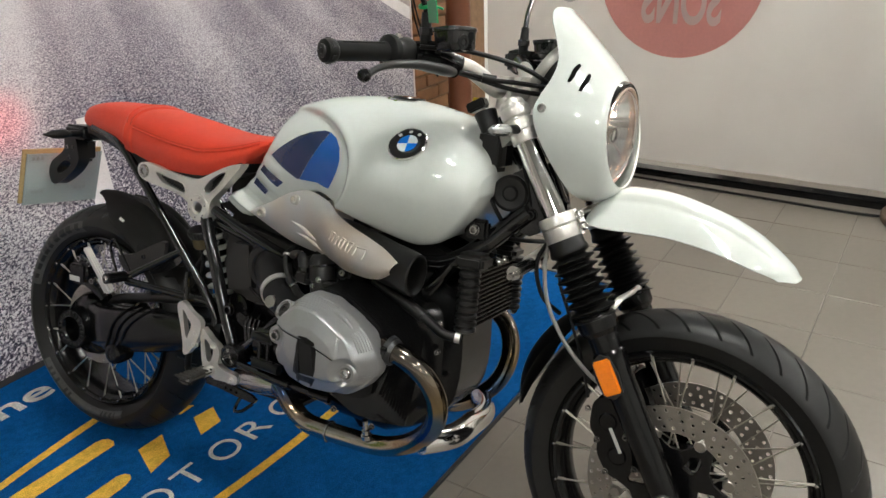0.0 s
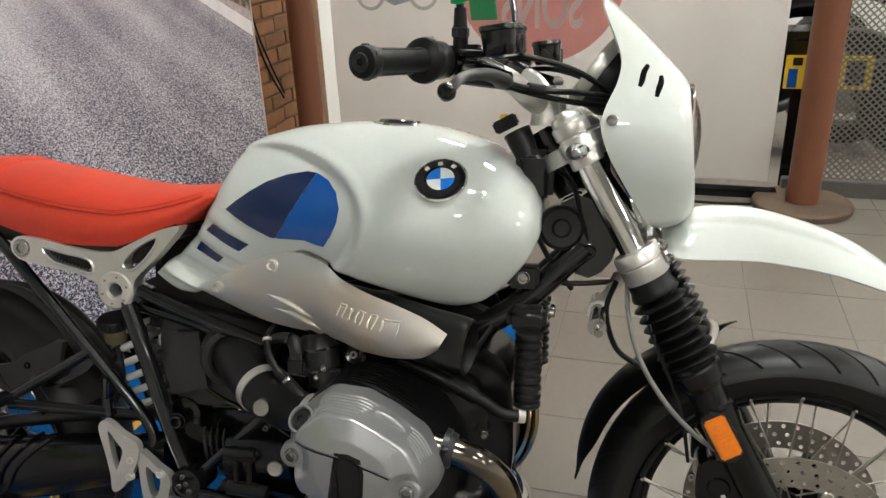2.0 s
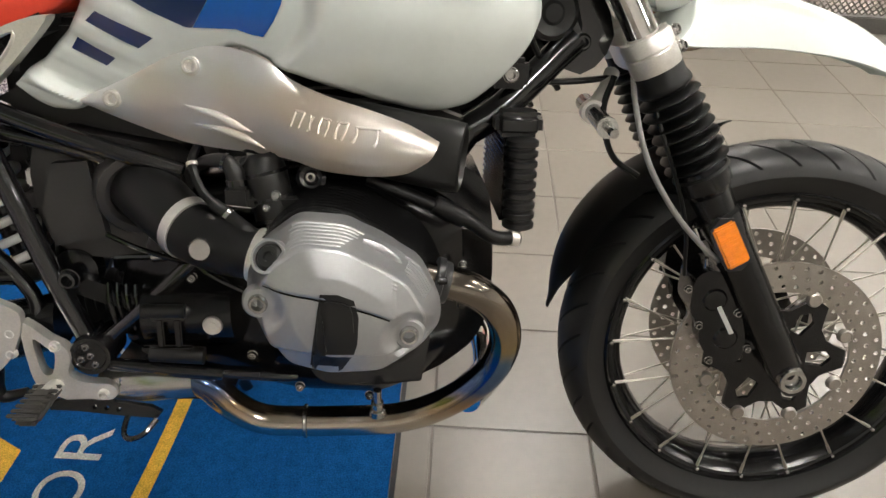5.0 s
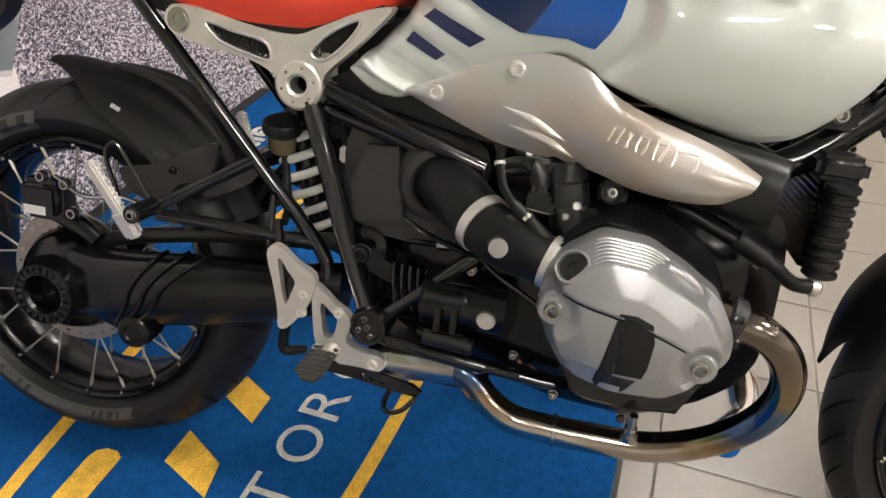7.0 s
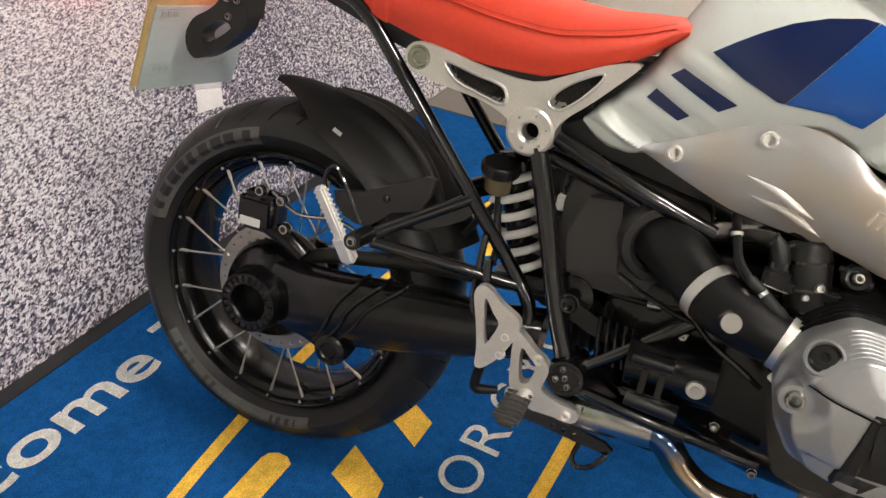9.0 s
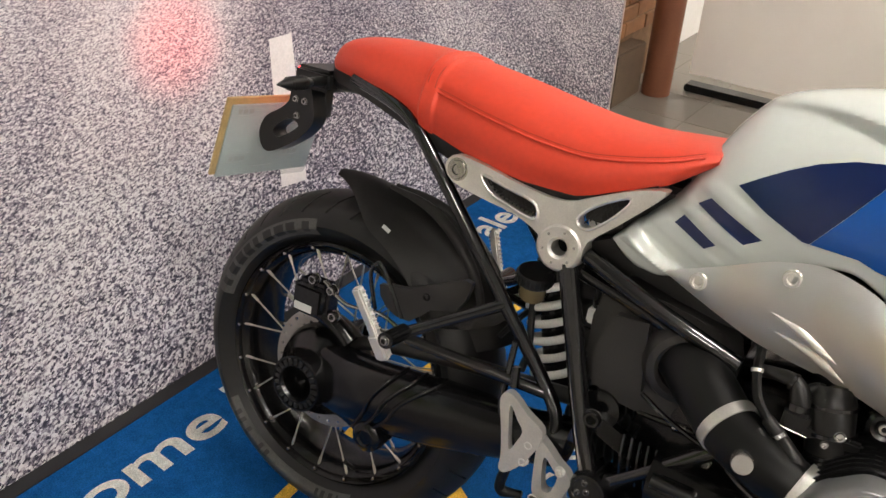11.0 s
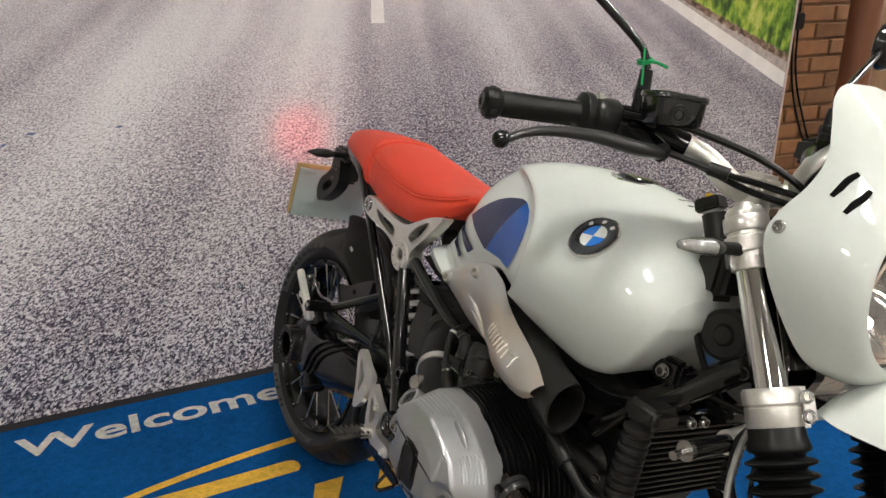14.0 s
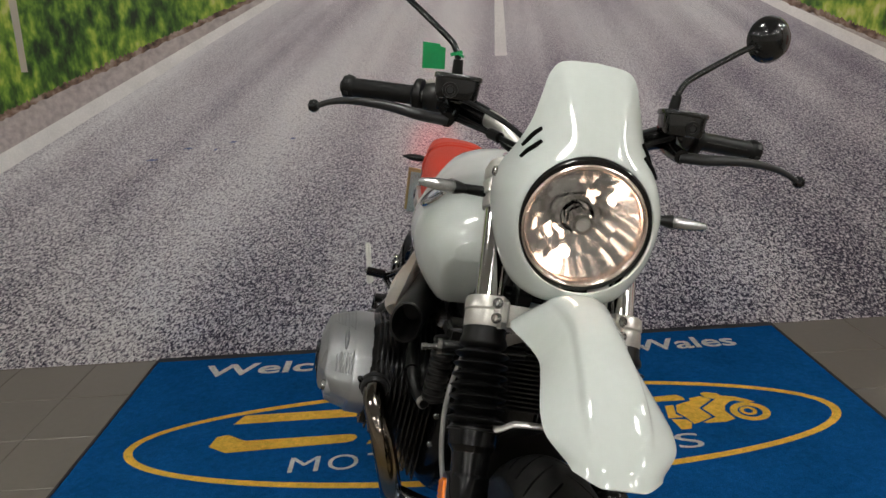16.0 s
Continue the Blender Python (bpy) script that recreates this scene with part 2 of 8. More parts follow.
def translucent(m, amount):
    """Lets light from behind glow through thin cloth."""
    nt = m.node_tree
    b = nt.nodes["Principled BSDF"]
    tl = nt.nodes.new("ShaderNodeBsdfTranslucent")
    if b.inputs["Base Color"].links:
        nt.links.new(b.inputs["Base Color"].links[0].from_socket, tl.inputs["Color"])
    else:
        tl.inputs["Color"].default_value = b.inputs["Base Color"].default_value
    mx = nt.nodes.new("ShaderNodeMixShader")
    mx.inputs[0].default_value = amount
    out = nt.nodes["Material Output"]
    nt.links.new(b.outputs[0], mx.inputs[1])
    nt.links.new(tl.outputs[0], mx.inputs[2])
    nt.links.new(mx.outputs[0], out.inputs["Surface"])


translucent(M_BANNER, 0.55)
M_BANNER_RED = mat("banner_red", (0.74, 0.36, 0.33), 0.55, vary=0.05, scale=5)
translucent(M_BANNER_RED, 0.5)
M_BANNER_WHITE = mat("banner_white", (0.80, 0.70, 0.67), 0.55)
translucent(M_BANNER_WHITE, 0.5)
M_BANNER_GREY = mat("banner_grey", (0.52, 0.50, 0.49), 0.55)
M_BANNER_BLUE = mat("banner_blue_grey", (0.40, 0.41, 0.45), 0.55, vary=0.3, scale=30)


def carpet(name, color):
    """Cut pile: fine tufts, light and dark, and faint worn patches."""
    m = mat(name, color, 0.95, spec=0.0)
    nt = m.node_tree
    N, L = nt.nodes.new, nt.links.new
    b = nt.nodes["Principled BSDF"]
    co = N("ShaderNodeTexCoord")
    fac = None
    for scale, detail, low, high in ((330, 2, 0.75, 1.27), (60, 3, 0.85, 1.15), (4, 3, 0.86, 1.14)):
        n = N("ShaderNodeTexNoise")
        n.inputs["Scale"].default_value, n.inputs["Detail"].default_value = scale, detail
        L(co.outputs["Object"], n.inputs["Vector"])
        mr = N("ShaderNodeMapRange")
        mr.inputs["From Min"].default_value, mr.inputs["From Max"].default_value = 0.3, 0.7
        mr.inputs["To Min"].default_value, mr.inputs["To Max"].default_value = low, high
        L(n.outputs["Fac"], mr.inputs["Value"])
        if fac is None:
            bp = N("ShaderNodeBump")
            bp.inputs["Strength"].default_value, bp.inputs["Distance"].default_value = 0.8, 0.003
            L(n.outputs["Fac"], bp.inputs["Height"])
            L(bp.outputs[0], b.inputs["Normal"])
            fac = mr.outputs[0]
        else:
            mu = N("ShaderNodeMath")
            mu.operation = "MULTIPLY"
            L(fac, mu.inputs[0])
            L(mr.outputs[0], mu.inputs[1])
            fac = mu.outputs[0]
    sc = N("ShaderNodeVectorMath")
    sc.operation = "SCALE"
    sc.inputs[0].default_value = color
    L(fac, sc.inputs["Scale"])
    L(sc.outputs[0], b.inputs["Base Color"])
    return m


M_MATBLUE = carpet("blue_pile", (0.009, 0.082, 0.262))
M_MATYELLOW = carpet("yellow_pile", (0.80, 0.48, 0.075))
M_MATWHITE = carpet("white_pile", (0.60, 0.59, 0.55))
M_MATEDGE = mat("black_rubber_edge", (0.018, 0.018, 0.02), 0.6, vary=0.2)


def asphalt_print():
    """A printed photograph of a road: grain that shrinks towards the vanishing point, lighter wheel tracks, a violet cast."""
    m = bpy.data.materials.new("road_print")
    m.use_nodes = True
    nt = m.node_tree
    N, L = nt.nodes.new, nt.links.new
    b = nt.nodes["Principled BSDF"]
    b.inputs["Roughness"].default_value = 0.45
    b.inputs["Specular IOR Level"].default_value = 0.35
    geo = N("ShaderNodeTexCoord")
    sep = N("ShaderNodeSeparateXYZ")
    L(geo.outputs["Object"], sep.inputs[0])

    def math_node(op, a, c):
        n = N("ShaderNodeMath")
        n.operation = op
        for i, v in ((0, a), (1, c)):
            if isinstance(v, (int, float)):
                n.inputs[i].default_value = v
            else:
                L(v, n.inputs[i])
        return n.outputs[0]
    depth = math_node("SUBTRACT", 1.78, sep.outputs["Z"])
    depth = math_node("MAXIMUM", depth, 0.12)
    u = math_node("DIVIDE", math_node("SUBTRACT", sep.outputs["X"], 0.45), depth)
    v = math_node("DIVIDE", 1.0, depth)
    comb = N("ShaderNodeCombineXYZ")
    L(math_node("MULTIPLY", u, 0.8), comb.inputs[0])
    L(math_node("MULTIPLY", v, 1.3), comb.inputs[1])
    grain = N("ShaderNodeTexNoise")
    grain.inputs["Scale"].default_value = 150
    grain.inputs["Detail"].default_value = 3
    grain.inputs["Roughness"].default_value = 0.7
    L(comb.outputs[0], grain.inputs["Vector"])
    # contrast fades with distance along the road
    far = N("ShaderNodeMapRange")
    far.inputs["From Min"].default_value, far.inputs["From Max"].default_value = 0.2, 1.15
    far.inputs["To Min"].default_value, far.inputs["To Max"].default_value = 1.62, 0.42
    L(sep.outputs["Z"], far.inputs["Value"])
    speck = N("ShaderNodeTexVoronoi")
    speck.inputs["Scale"].default_value = 380
    L(comb.outputs[0], speck.inputs["Vector"])
    cell = N("ShaderNodeSeparateColor")
    L(speck.outputs["Color"], cell.inputs[0])
    g0 = math_node("ADD", math_node("MULTIPLY", math_node("SUBTRACT", cell.outputs[0], 0.5), 0.72), math_node("MULTIPLY", math_node("SUBTRACT", grain.outputs["Fac"], 0.5), 1.75))
    g = math_node("MULTIPLY", g0, far.outputs[0])
    # wheel tracks
    tr = N("ShaderNodeTexNoise")
    tr.inputs["Scale"].default_value = 1.0
    tr.inputs["Detail"].default_value = 2
    sc = N("ShaderNodeCombineXYZ")
    L(math_node("MULTIPLY", u, 2.6), sc.inputs[0])
    L(math_node("MULTIPLY", v, 0.25), sc.inputs[1])
    L(sc.outputs[0], tr.inputs["Vector"])
    t = math_node("MULTIPLY", math_node("SUBTRACT", tr.outputs["Fac"], 0.5), 1.0)
    cloud = N("ShaderNodeTexNoise")
    cloud.inputs["Scale"].default_value = 2.2
    cloud.inputs["Detail"].default_value = 4
    L(geo.outputs["Object"], cloud.inputs["Vector"])
    cl = math_node("MULTIPLY", math_node("SUBTRACT", cloud.outputs["Fac"], 0.5), 0.5)
    # tone grows lighter towards the top of the panel
    near = N("ShaderNodeMapRange")
    near.inputs["From Min"].default_value, near.inputs["From Max"].default_value = 0.0, 1.4
    near.inputs["To Min"].default_value, near.inputs["To Max"].default_value = 0.40, 0.67
    L(sep.outputs["Z"], near.inputs["Value"])
    # tone grows darker from left to right
    side = N("ShaderNodeMapRange")
    side.inputs["From Min"].default_value, side.inputs["From Max"].default_value = -1.0, 1.7
    side.inputs["To Min"].default_value, side.inputs["To Max"].default_value = 0.05, -0.11
    L(sep.outputs["X"], side.inputs["Value"])
    total = math_node("ADD", math_node("ADD", math_node("ADD", math_node("ADD", g, t), cl), near.outputs[0]), side.outputs[0])
    ramp = N("ShaderNodeValToRGB")
    stops = [(0.0, (0.035, 0.032, 0.055)), (0.30, (0.195, 0.165, 0.215)), (0.52, (0.45, 0.40, 0.445)), (0.75, (0.74, 0.70, 0.72)), (1.0, (0.86, 0.83, 0.84))]
    while len(ramp.color_ramp.elements) < len(stops):
        ramp.color_ramp.elements.new(0.5)
    for e, (p, c) in zip(ramp.color_ramp.elements, stops):
        e.position, e.color = p, (*c, 1)
    L(total, ramp.inputs["Fac"])
    L(ramp.outputs[0], b.inputs["Base Color"])
    return m


M_ROAD = asphalt_print()
M_ROADLINE = mat("printed_white_line", (0.84, 0.80, 0.79), 0.45, vary=0.10, scale=12)
M_VERGE = bake("printed_verge", [(0.35, (0.05, 0.028, 0.02)), (0.5, (0.22, 0.13, 0.10)), (0.65, (0.42, 0.31, 0.27))], 30, 0.45)
M_GRASS = bake("printed_grass", [(0.32, (0.006, 0.02, 0.004)), (0.44, (0.05, 0.12, 0.012)), (0.54, (0.17, 0.30, 0.03)), (0.64, (0.42, 0.50, 0.07)), (0.75, (0.62, 0.60, 0.25))], 17, 0.45, stretch=(1.5, 1, 0.8), coarse=(3.2, 0.75), detail=12.0)
M_SHOULDER = bake("printed_shoulder", [(0.3, (0.36, 0.30, 0.30)), (0.6, (0.54, 0.465, 0.455)), (0.8, (0.62, 0.55, 0.53))], 40, 0.45)
M_PANEL = mat("light_panel", (0.9, 0.9, 0.9), 0.5, emit=(1.0, 0.955, 0.885), strength=82.0)
M_TAIL = mat("tail_light_lens", (0.5, 0.01, 0.01), 0.3, emit=(1.0, 0.03, 0.03), strength=12.0)
# glow for the bright spots in the lit headlight's reflector
M_HOTSPOT = mat("headlight_hot_spot", (1, 0.9, 0.7), 0.3, emit=(1.0, 0.72, 0.55), strength=32.0)
M_GLASS = bpy.data.materials.new("clear_glass")
M_GLASS.use_nodes = True
_g = M_GLASS.node_tree.nodes["Principled BSDF"]
_g.inputs["Transmission Weight"].default_value, _g.inputs["Roughness"].default_value, _g.inputs["IOR"].default_value = 1.0, 0.02, 1.2


# ---- mesh helpers ----
def V(*a):
    return Vector(a)


def part(name, bm, material, parent=None, label="", smooth=True, xf=None, angle=40):
    """Links a bmesh as one mesh object under a thing or a part."""
    if xf is not None:
        bmesh.ops.transform(bm, matrix=xf, verts=bm.verts)
    bmesh.ops.recalc_face_normals(bm, faces=bm.faces)
    if smooth:
        lim = radians(angle)
        for f in bm.faces:
            f.smooth = True
        for e in bm.edges:
            if len(e.link_faces) == 2 and e.calc_face_angle(0) > lim:
                e.smooth = False
    me = bpy.data.meshes.new(name)
    bm.to_mesh(me)
    bm.free()
    me.materials.append(material)
    ob = new(name, me)
    if parent is not None:
        ob.parent = parent
    if label:
        tagged(ob, label)
    return ob


def holder(name, parent=None, label="", loc=(0, 0, 0)):
    ob = new(name)
    ob.empty_display_size = 0.05
    ob.location = loc
    if parent is not None:
        ob.parent = parent
    if label:
        tagged(ob, label)
    return ob


def smooth_path(pts, n=6):
    """Catmull-Rom through the points."""
    pts = [Vector(p) for p in pts]
    if len(pts) < 3:
        return pts
    out = []
    ext = [2 * pts[0] - pts[1]] + pts + [2 * pts[-1] - pts[-2]]
    for i in range(1, len(ext) - 2):
        p0, p1, p2, p3 = ext[i - 1:i + 3]
        for k in range(n):
            t = k / n
            out.append(0.5 * (2 * p1 + (p2 - p0) * t + (2 * p0 - 5 * p1 + 4 * p2 - p3) * t * t + (3 * p1 - p0 - 3 * p2 + p3) * t ** 3))
    out.append(pts[-1])
    return out


def tube(pts, r, seg=12, n=6, bm=None, cap=True, flat=1.0):
    """A round rod along a smooth path; r is one radius or one for each given point."""
    bm = bm or bmesh.new()
    path = smooth_path(pts, n)
    if isinstance(r, (int, float)):
        rad = [r] * len(path)
    else:
        k = np.linspace(0, len(r) - 1, len(path))
        rad = [float(q) for q in np.interp(k, range(len(r)), r)]
    up = None
    rings = []
    for i, p in enumerate(path):
        d = (path[min(i + 1, len(path) - 1)] - path[max(i - 1, 0)]).normalized()
        if up is None:
            up = d.orthogonal().normalized() if abs(d.z) > 0.95 else (V(0, 0, 1) - d * d.z).normalized()
        else:
            up = (up - d * up.dot(d)).normalized()
        side = d.cross(up)
        rings.append([bm.verts.new(p + rad[i] * (math.cos(a) * side + flat * math.sin(a) * up)) for a in [2 * math.pi * j / seg for j in range(seg)]])
    for a, b in zip(rings, rings[1:]):
        for j in range(seg):
            bm.faces.new((a[j], a[(j + 1) % seg], b[(j + 1) % seg], b[j]))
    if cap:
        bm.faces.new(rings[0])
        bm.faces.new(rings[-1])
    return bm


def axis_matrix(origin, direction, up=(0, 0, 1)):
    """Local z along direction."""
    z = Vector(direction).normalized()
    u = Vector(up)
    if abs(z.dot(u.normalized())) > 0.98:
        u = V(1, 0, 0)
    x = u.cross(z).normalized()
    y = z.cross(x)
    m = Matrix((x, y, z)).transposed().to_4x4()
    m.translation = origin
    return m


def lathe(profile, origin=(0, 0, 0), direction=(0, 1, 0), seg=32, bm=None, closed=False):
    """Turns a profile of (radius, height) round direction through origin."""
    bm = bm or bmesh.new()
    m = axis_matrix(origin, direction)
    rings = []
    for r, h in profile:
        if r < 1e-6:
            rings.append([bm.verts.new(m @ V(0, 0, h))])
        else:
            rings.append([bm.verts.new(m @ V(r * math.cos(a), r * math.sin(a), h)) for a in [2 * math.pi * j / seg for j in range(seg)]])
    pairs = list(zip(rings, rings[1:]))
    if closed:
        pairs.append((rings[-1], rings[0]))
    for a, b in pairs:
        for j in range(seg):
            k = (j + 1) % seg
            if len(a) == 1 and len(b) == 1:
                continue
            if len(a) == 1:
                bm.faces.new((a[0], b[j], b[k]))
            elif len(b) == 1:
                bm.faces.new((a[j], a[k], b[0]))
            else:
                bm.faces.new((a[j], a[k], b[k], b[j]))
    return bm


def loft(sections, close_ring=True, caps=True, bm=None):
    """Skins equal-length rows of points."""
    bm = bm or bmesh.new()
    rows = [[bm.verts.new(p) for p in s] for s in sections]
    n = len(rows[0])
    for a, b in zip(rows, rows[1:]):
        for j in range(n if close_ring else n - 1):
            k = (j + 1) % n
            bm.faces.new((a[j], a[k], b[k], b[j]))
    if caps and close_ring:
        bm.faces.new(rows[0])
        bm.faces.new(rows[-1])
    return bm


def plate(outline, y0, y1, holes=(), bevel=0.002, round_n=0, bm=None, place=None):
    """A flat plate between y0 and y1 with an outline in x, z and holes through it. place(x, y, z) may bend it."""
    bm = bm or bmesh.new()
    loops = [list(outline)] + [list(h) for h in holes]
    if round_n:
        loops = [[(p.x, p.z) for p in rounded([(x, 0, z) for x, z in lp], round_n)] for lp in loops]
    sides = []
    for y in (y0, y1):
        made = []
        edges = []
        for lp in loops:
            vs = [bm.verts.new((x, y, z)) for x, z in lp]
            edges += [bm.edges.new((vs[i], vs[(i + 1) % len(vs)])) for i in range(len(vs))]
            made.append(vs)
        bmesh.ops.triangle_fill(bm, use_beauty=True, use_dissolve=False, edges=edges)
        sides.append(made)
    for a, b in zip(*sides):
        for i in range(len(a)):
            k = (i + 1) % len(a)
            bm.faces.new((a[i], a[k], b[k], b[i]))
    if bevel:
        rim = [e for e in bm.edges if len(e.link_faces) == 2 and e.calc_face_angle(0) > 1.2]
        bmesh.ops.bevel(bm, geom=rim, offset=bevel, segments=2, affect="EDGES", clamp_overlap=True)
    if place:
        for v in bm.verts:
            v.co = Vector(place(*v.co))
    return bm


def rounded(pts, n=4):
    """Closed Catmull-Rom."""
    pts = [Vector(p) for p in pts]
    m = len(pts)
    out = []
    for i in range(m):
        p0, p1, p2, p3 = pts[i - 1], pts[i], pts[(i + 1) % m], pts[(i + 2) % m]
        for k in range(n):
            t = k / n
            out.append(0.5 * (2 * p1 + (p2 - p0) * t + (2 * p0 - 5 * p1 + 4 * p2 - p3) * t * t + (3 * p1 - p0 - 3 * p2 + p3) * t ** 3))
    return out


def box(lo, hi, bevel=0.004, bm=None, xf=None, seg=2):
    """A bevelled block."""
    own = bmesh.new()
    bmesh.ops.create_cube(own, size=1)
    for v in own.verts:
        v.co = Vector([lo[i] if v.co[i] < 0 else hi[i] for i in range(3)])
    if bevel:
        bmesh.ops.bevel(own, geom=own.edges[:], offset=bevel, segments=seg, affect="EDGES", clamp_overlap=True)
    if xf is not None:
        bmesh.ops.transform(own, matrix=xf, verts=own.verts)
    if bm is None:
        return own
    merge(bm, own)
    return bm


def merge(bm, other):
    me = bpy.data.meshes.new("tmp")
    other.to_mesh(me)
    other.free()
    bm.from_mesh(me)
    bpy.data.meshes.remove(me)
    return bm


def bolt(p, d, r=0.007, h=0.005, bm=None):
    """A domed socket-head screw with its dark hexagon sunk in."""
    return lathe([(r * 1.12, 0), (r * 1.12, h * 0.18), (r, h * 0.22), (r * 0.97, h * 0.7), (r * 0.82, h), (r * 0.60, h), (r * 0.54, -h * 0.1), (0, -h * 0.1)], p, d, 18, bm)


def text_mesh(body, size, bold=0.0, spacing=1.0, align="LEFT", depth=0.001):
    cu = bpy.data.curves.new("t", "FONT")
    cu.body, cu.size, cu.offset, cu.space_character, cu.align_x, cu.extrude = body, size, bold, spacing, align, depth
    ob = bpy.data.objects.new("t", cu)
    scene.collection.objects.link(ob)
    dg = bpy.context.evaluated_depsgraph_get()
    me = bpy.data.meshes.new_from_object(ob.evaluated_get(dg))
    bm = bmesh.new()
    bm.from_mesh(me)
    bpy.data.objects.remove(ob)
    bpy.data.curves.remove(cu)
    bpy.data.meshes.remove(me)
    return bm


# ---- the room ----
floor = tagged(holder("floor"), "grey ceramic tiles laid in a square grid with pale joints", "floor", kind="structure")
part("grout_bed", box((-5, -8, -0.12), (6, 0.6, -0.002), 0), M_GROUT, floor, smooth=False)
wall_back = tagged(part("wall_back", box((-5, 0.36, 0), (6, 0.5, 3.0), 0), M_WALL, smooth=False), "plain painted wall behind the printed road panel", "wall", kind="structure")
wall_front = tagged(part("wall_front", box((-5, -8.1, 0), (6, -8, 3.0), 0), M_WALL, smooth=False), "plain painted wall closing the showroom", "wall", kind="structure")
wall_left = tagged(part("wall_left", box((-5.1, -8, 0), (-5, 0.5, 3.0), 0), M_WALL, smooth=False), "plain painted wall closing the showroom", "wall", kind="structure")
wall_right = tagged(part("wall_right", box((5, -8, 0), (5.1, 0.5, 3.0), 0), M_WALL, smooth=False), "plain painted wall closing the showroom", "wall", kind="structure")
ceiling = tagged(part("ceiling", box((-5, -8, 3.0), (6, 0.6, 3.1), 0), M_CEIL, smooth=False), "plain pale ceiling of the showroom", "ceiling", kind="structure")


def ceiling_light(x, y, sx=0.19, sy=0.19):
    root = tagged(holder("ceiling_light", loc=(x, y, 2.97)), "square white light panel set in the ceiling, out of view", "ceiling light", group="ceiling lights")
    part("diffuser", box((-sx, -sy, 0), (sx, sy, 0.01), 0.002), M_PANEL, root, "glowing diffuser")
    fr = plate([(-sx - .03, -sy - .03), (sx + .03, -sy - .03), (sx + .03, sy + .03), (-sx - .03, sy + .03)], -0.005, 0.03, [[(-sx, -sy), (sx, -sy), (sx, sy), (-sx, sy)]], 0.002)
    part("frame", fr, M_WALL, root, xf=Matrix.Rotation(radians(90), 4, "X"))
    return root


for lx in (-2.4, 0.2, 2.8):
    for ly in (-6.0, -3.9, -1.8):
        ceiling_light(lx, ly)
# extra unseen row added behind the banner so that its cloth glows brighter
for ly in (-4.4, -2.5, -0.7):
    ceiling_light(4.0, ly)

# printed road panel
YB = 0.207
backdrop = tagged(holder("backdrop", loc=(0, YB, 0)), "large printed panel showing an empty asphalt road between grass verges", "backdrop", kind="structure")
part("print", box((-2.6, 0, 0.0), (2.30, 0.012, 2.6), 0.0), M_ROAD, backdrop, smooth=False)
part("edge_strip", box((2.30, -0.003, 0.0), (2.312, 0.014, 2.6), 0.001), M_BANNER_WHITE, backdrop, smooth=False)


def flat(poly, material, name, lift, label=""):
    bm = bmesh.new()
    bm.faces.new([bm.verts.new((x, -lift, z)) for x, z in poly])
    return part(name, bm, material, backdrop, label, smooth=False)


def road(u, z):
    """Places on the print along lines that meet at the vanishing point."""
    return 0.45 + u * (1.733 - z), z


VPZ = 1.70
flat([road(-2.12, 0.35), road(-1.97, 0.35), road(-1.97, VPZ), road(-2.12, VPZ)], M_ROADLINE, "road_line", 0.0012)
flat([(2.299, 0.790), (2.299, 0.853), road(2.10, VPZ), road(1.96, VPZ)], M_ROADLINE, "road_line", 0.0012)
flat([road(-0.03, 1.108), road(0.042, 1.107), road(0.042, 1.45), road(-0.03, 1.45)], M_ROADLINE, "road_line", 0.0012)
flat([(-2.6, 0.30), road(-2.12, 0.29), road(-2.12, VPZ), (-2.6, VPZ)], M_SHOULDER, "shoulder", 0.0008)
def ragged(pts, amount, step=0.03, seed=3):
    """A broken edge along a line."""
    rnd = random.Random(seed)
    out = []
    for (x0, z0), (x1, z1) in zip(pts, pts[1:]):
        n = max(1, int(math.hypot(x1 - x0, z1 - z0) / step))
        for i in range(n):
            k = i / n
            fade = max(0.2, min(1.0, (1.75 - z0) / 0.8))
            out.append((x0 + (x1 - x0) * k, z0 + (z1 - z0) * k + rnd.uniform(-1, 1) * amount * fade))
    return out + [pts[-1]]


flat(ragged([(-2.599, 0.62), (-1.39, 0.975), (-0.86, 1.177), (-0.41, 1.347), (0.3, VPZ)], 0.005, 0.015) + [(-2.599, VPZ)], M_VERGE, "verge", 0.0016)
flat(ragged([(-2.599, 0.665), (-1.39, 0.997), (-0.86, 1.199), (-0.41, 1.362), (0.3, VPZ)], 0.007, 0.005, 5) + [(-2.599, VPZ)], M_GRASS, "grass", 0.002)
flat([(2.299, 0.853), (2.2995, VPZ), road(2.10, VPZ)], M_SHOULDER, "shoulder", 0.0008)
flat(ragged([(2.299, 0.90), (1.87, 1.077), (1.466, 1.247), (0.6, VPZ)], 0.005, 0.015, 7) + [(2.299, VPZ)], M_VERGE, "verge", 0.0016)
flat(ragged([(2.299, 0.93), (1.87, 1.10), (1.466, 1.27), (0.6, VPZ)], 0.007, 0.005, 9) + [(2.299, VPZ)], M_GRASS, "grass", 0.002)
flat([(-2.6, VPZ), (2.30, VPZ), (2.30, 2.6), (-2.6, 2.6)], mat("printed_sky", (0.55, 0.62, 0.68), 0.45, vary=0.1, scale=3), "sky", 0.0022)
flat([(-1.275, 1.144), (-1.252, 1.143), (-1.24, 1.55), (-1.27, 1.55)], M_BANNER_WHITE, "marker_post", 0.003)
flat([(0.421, 0.37), (0.505, 0.36), (0.49, 0.737), (0.422, 0.738)], M_ROADLINE, "road_line", 0.0012)

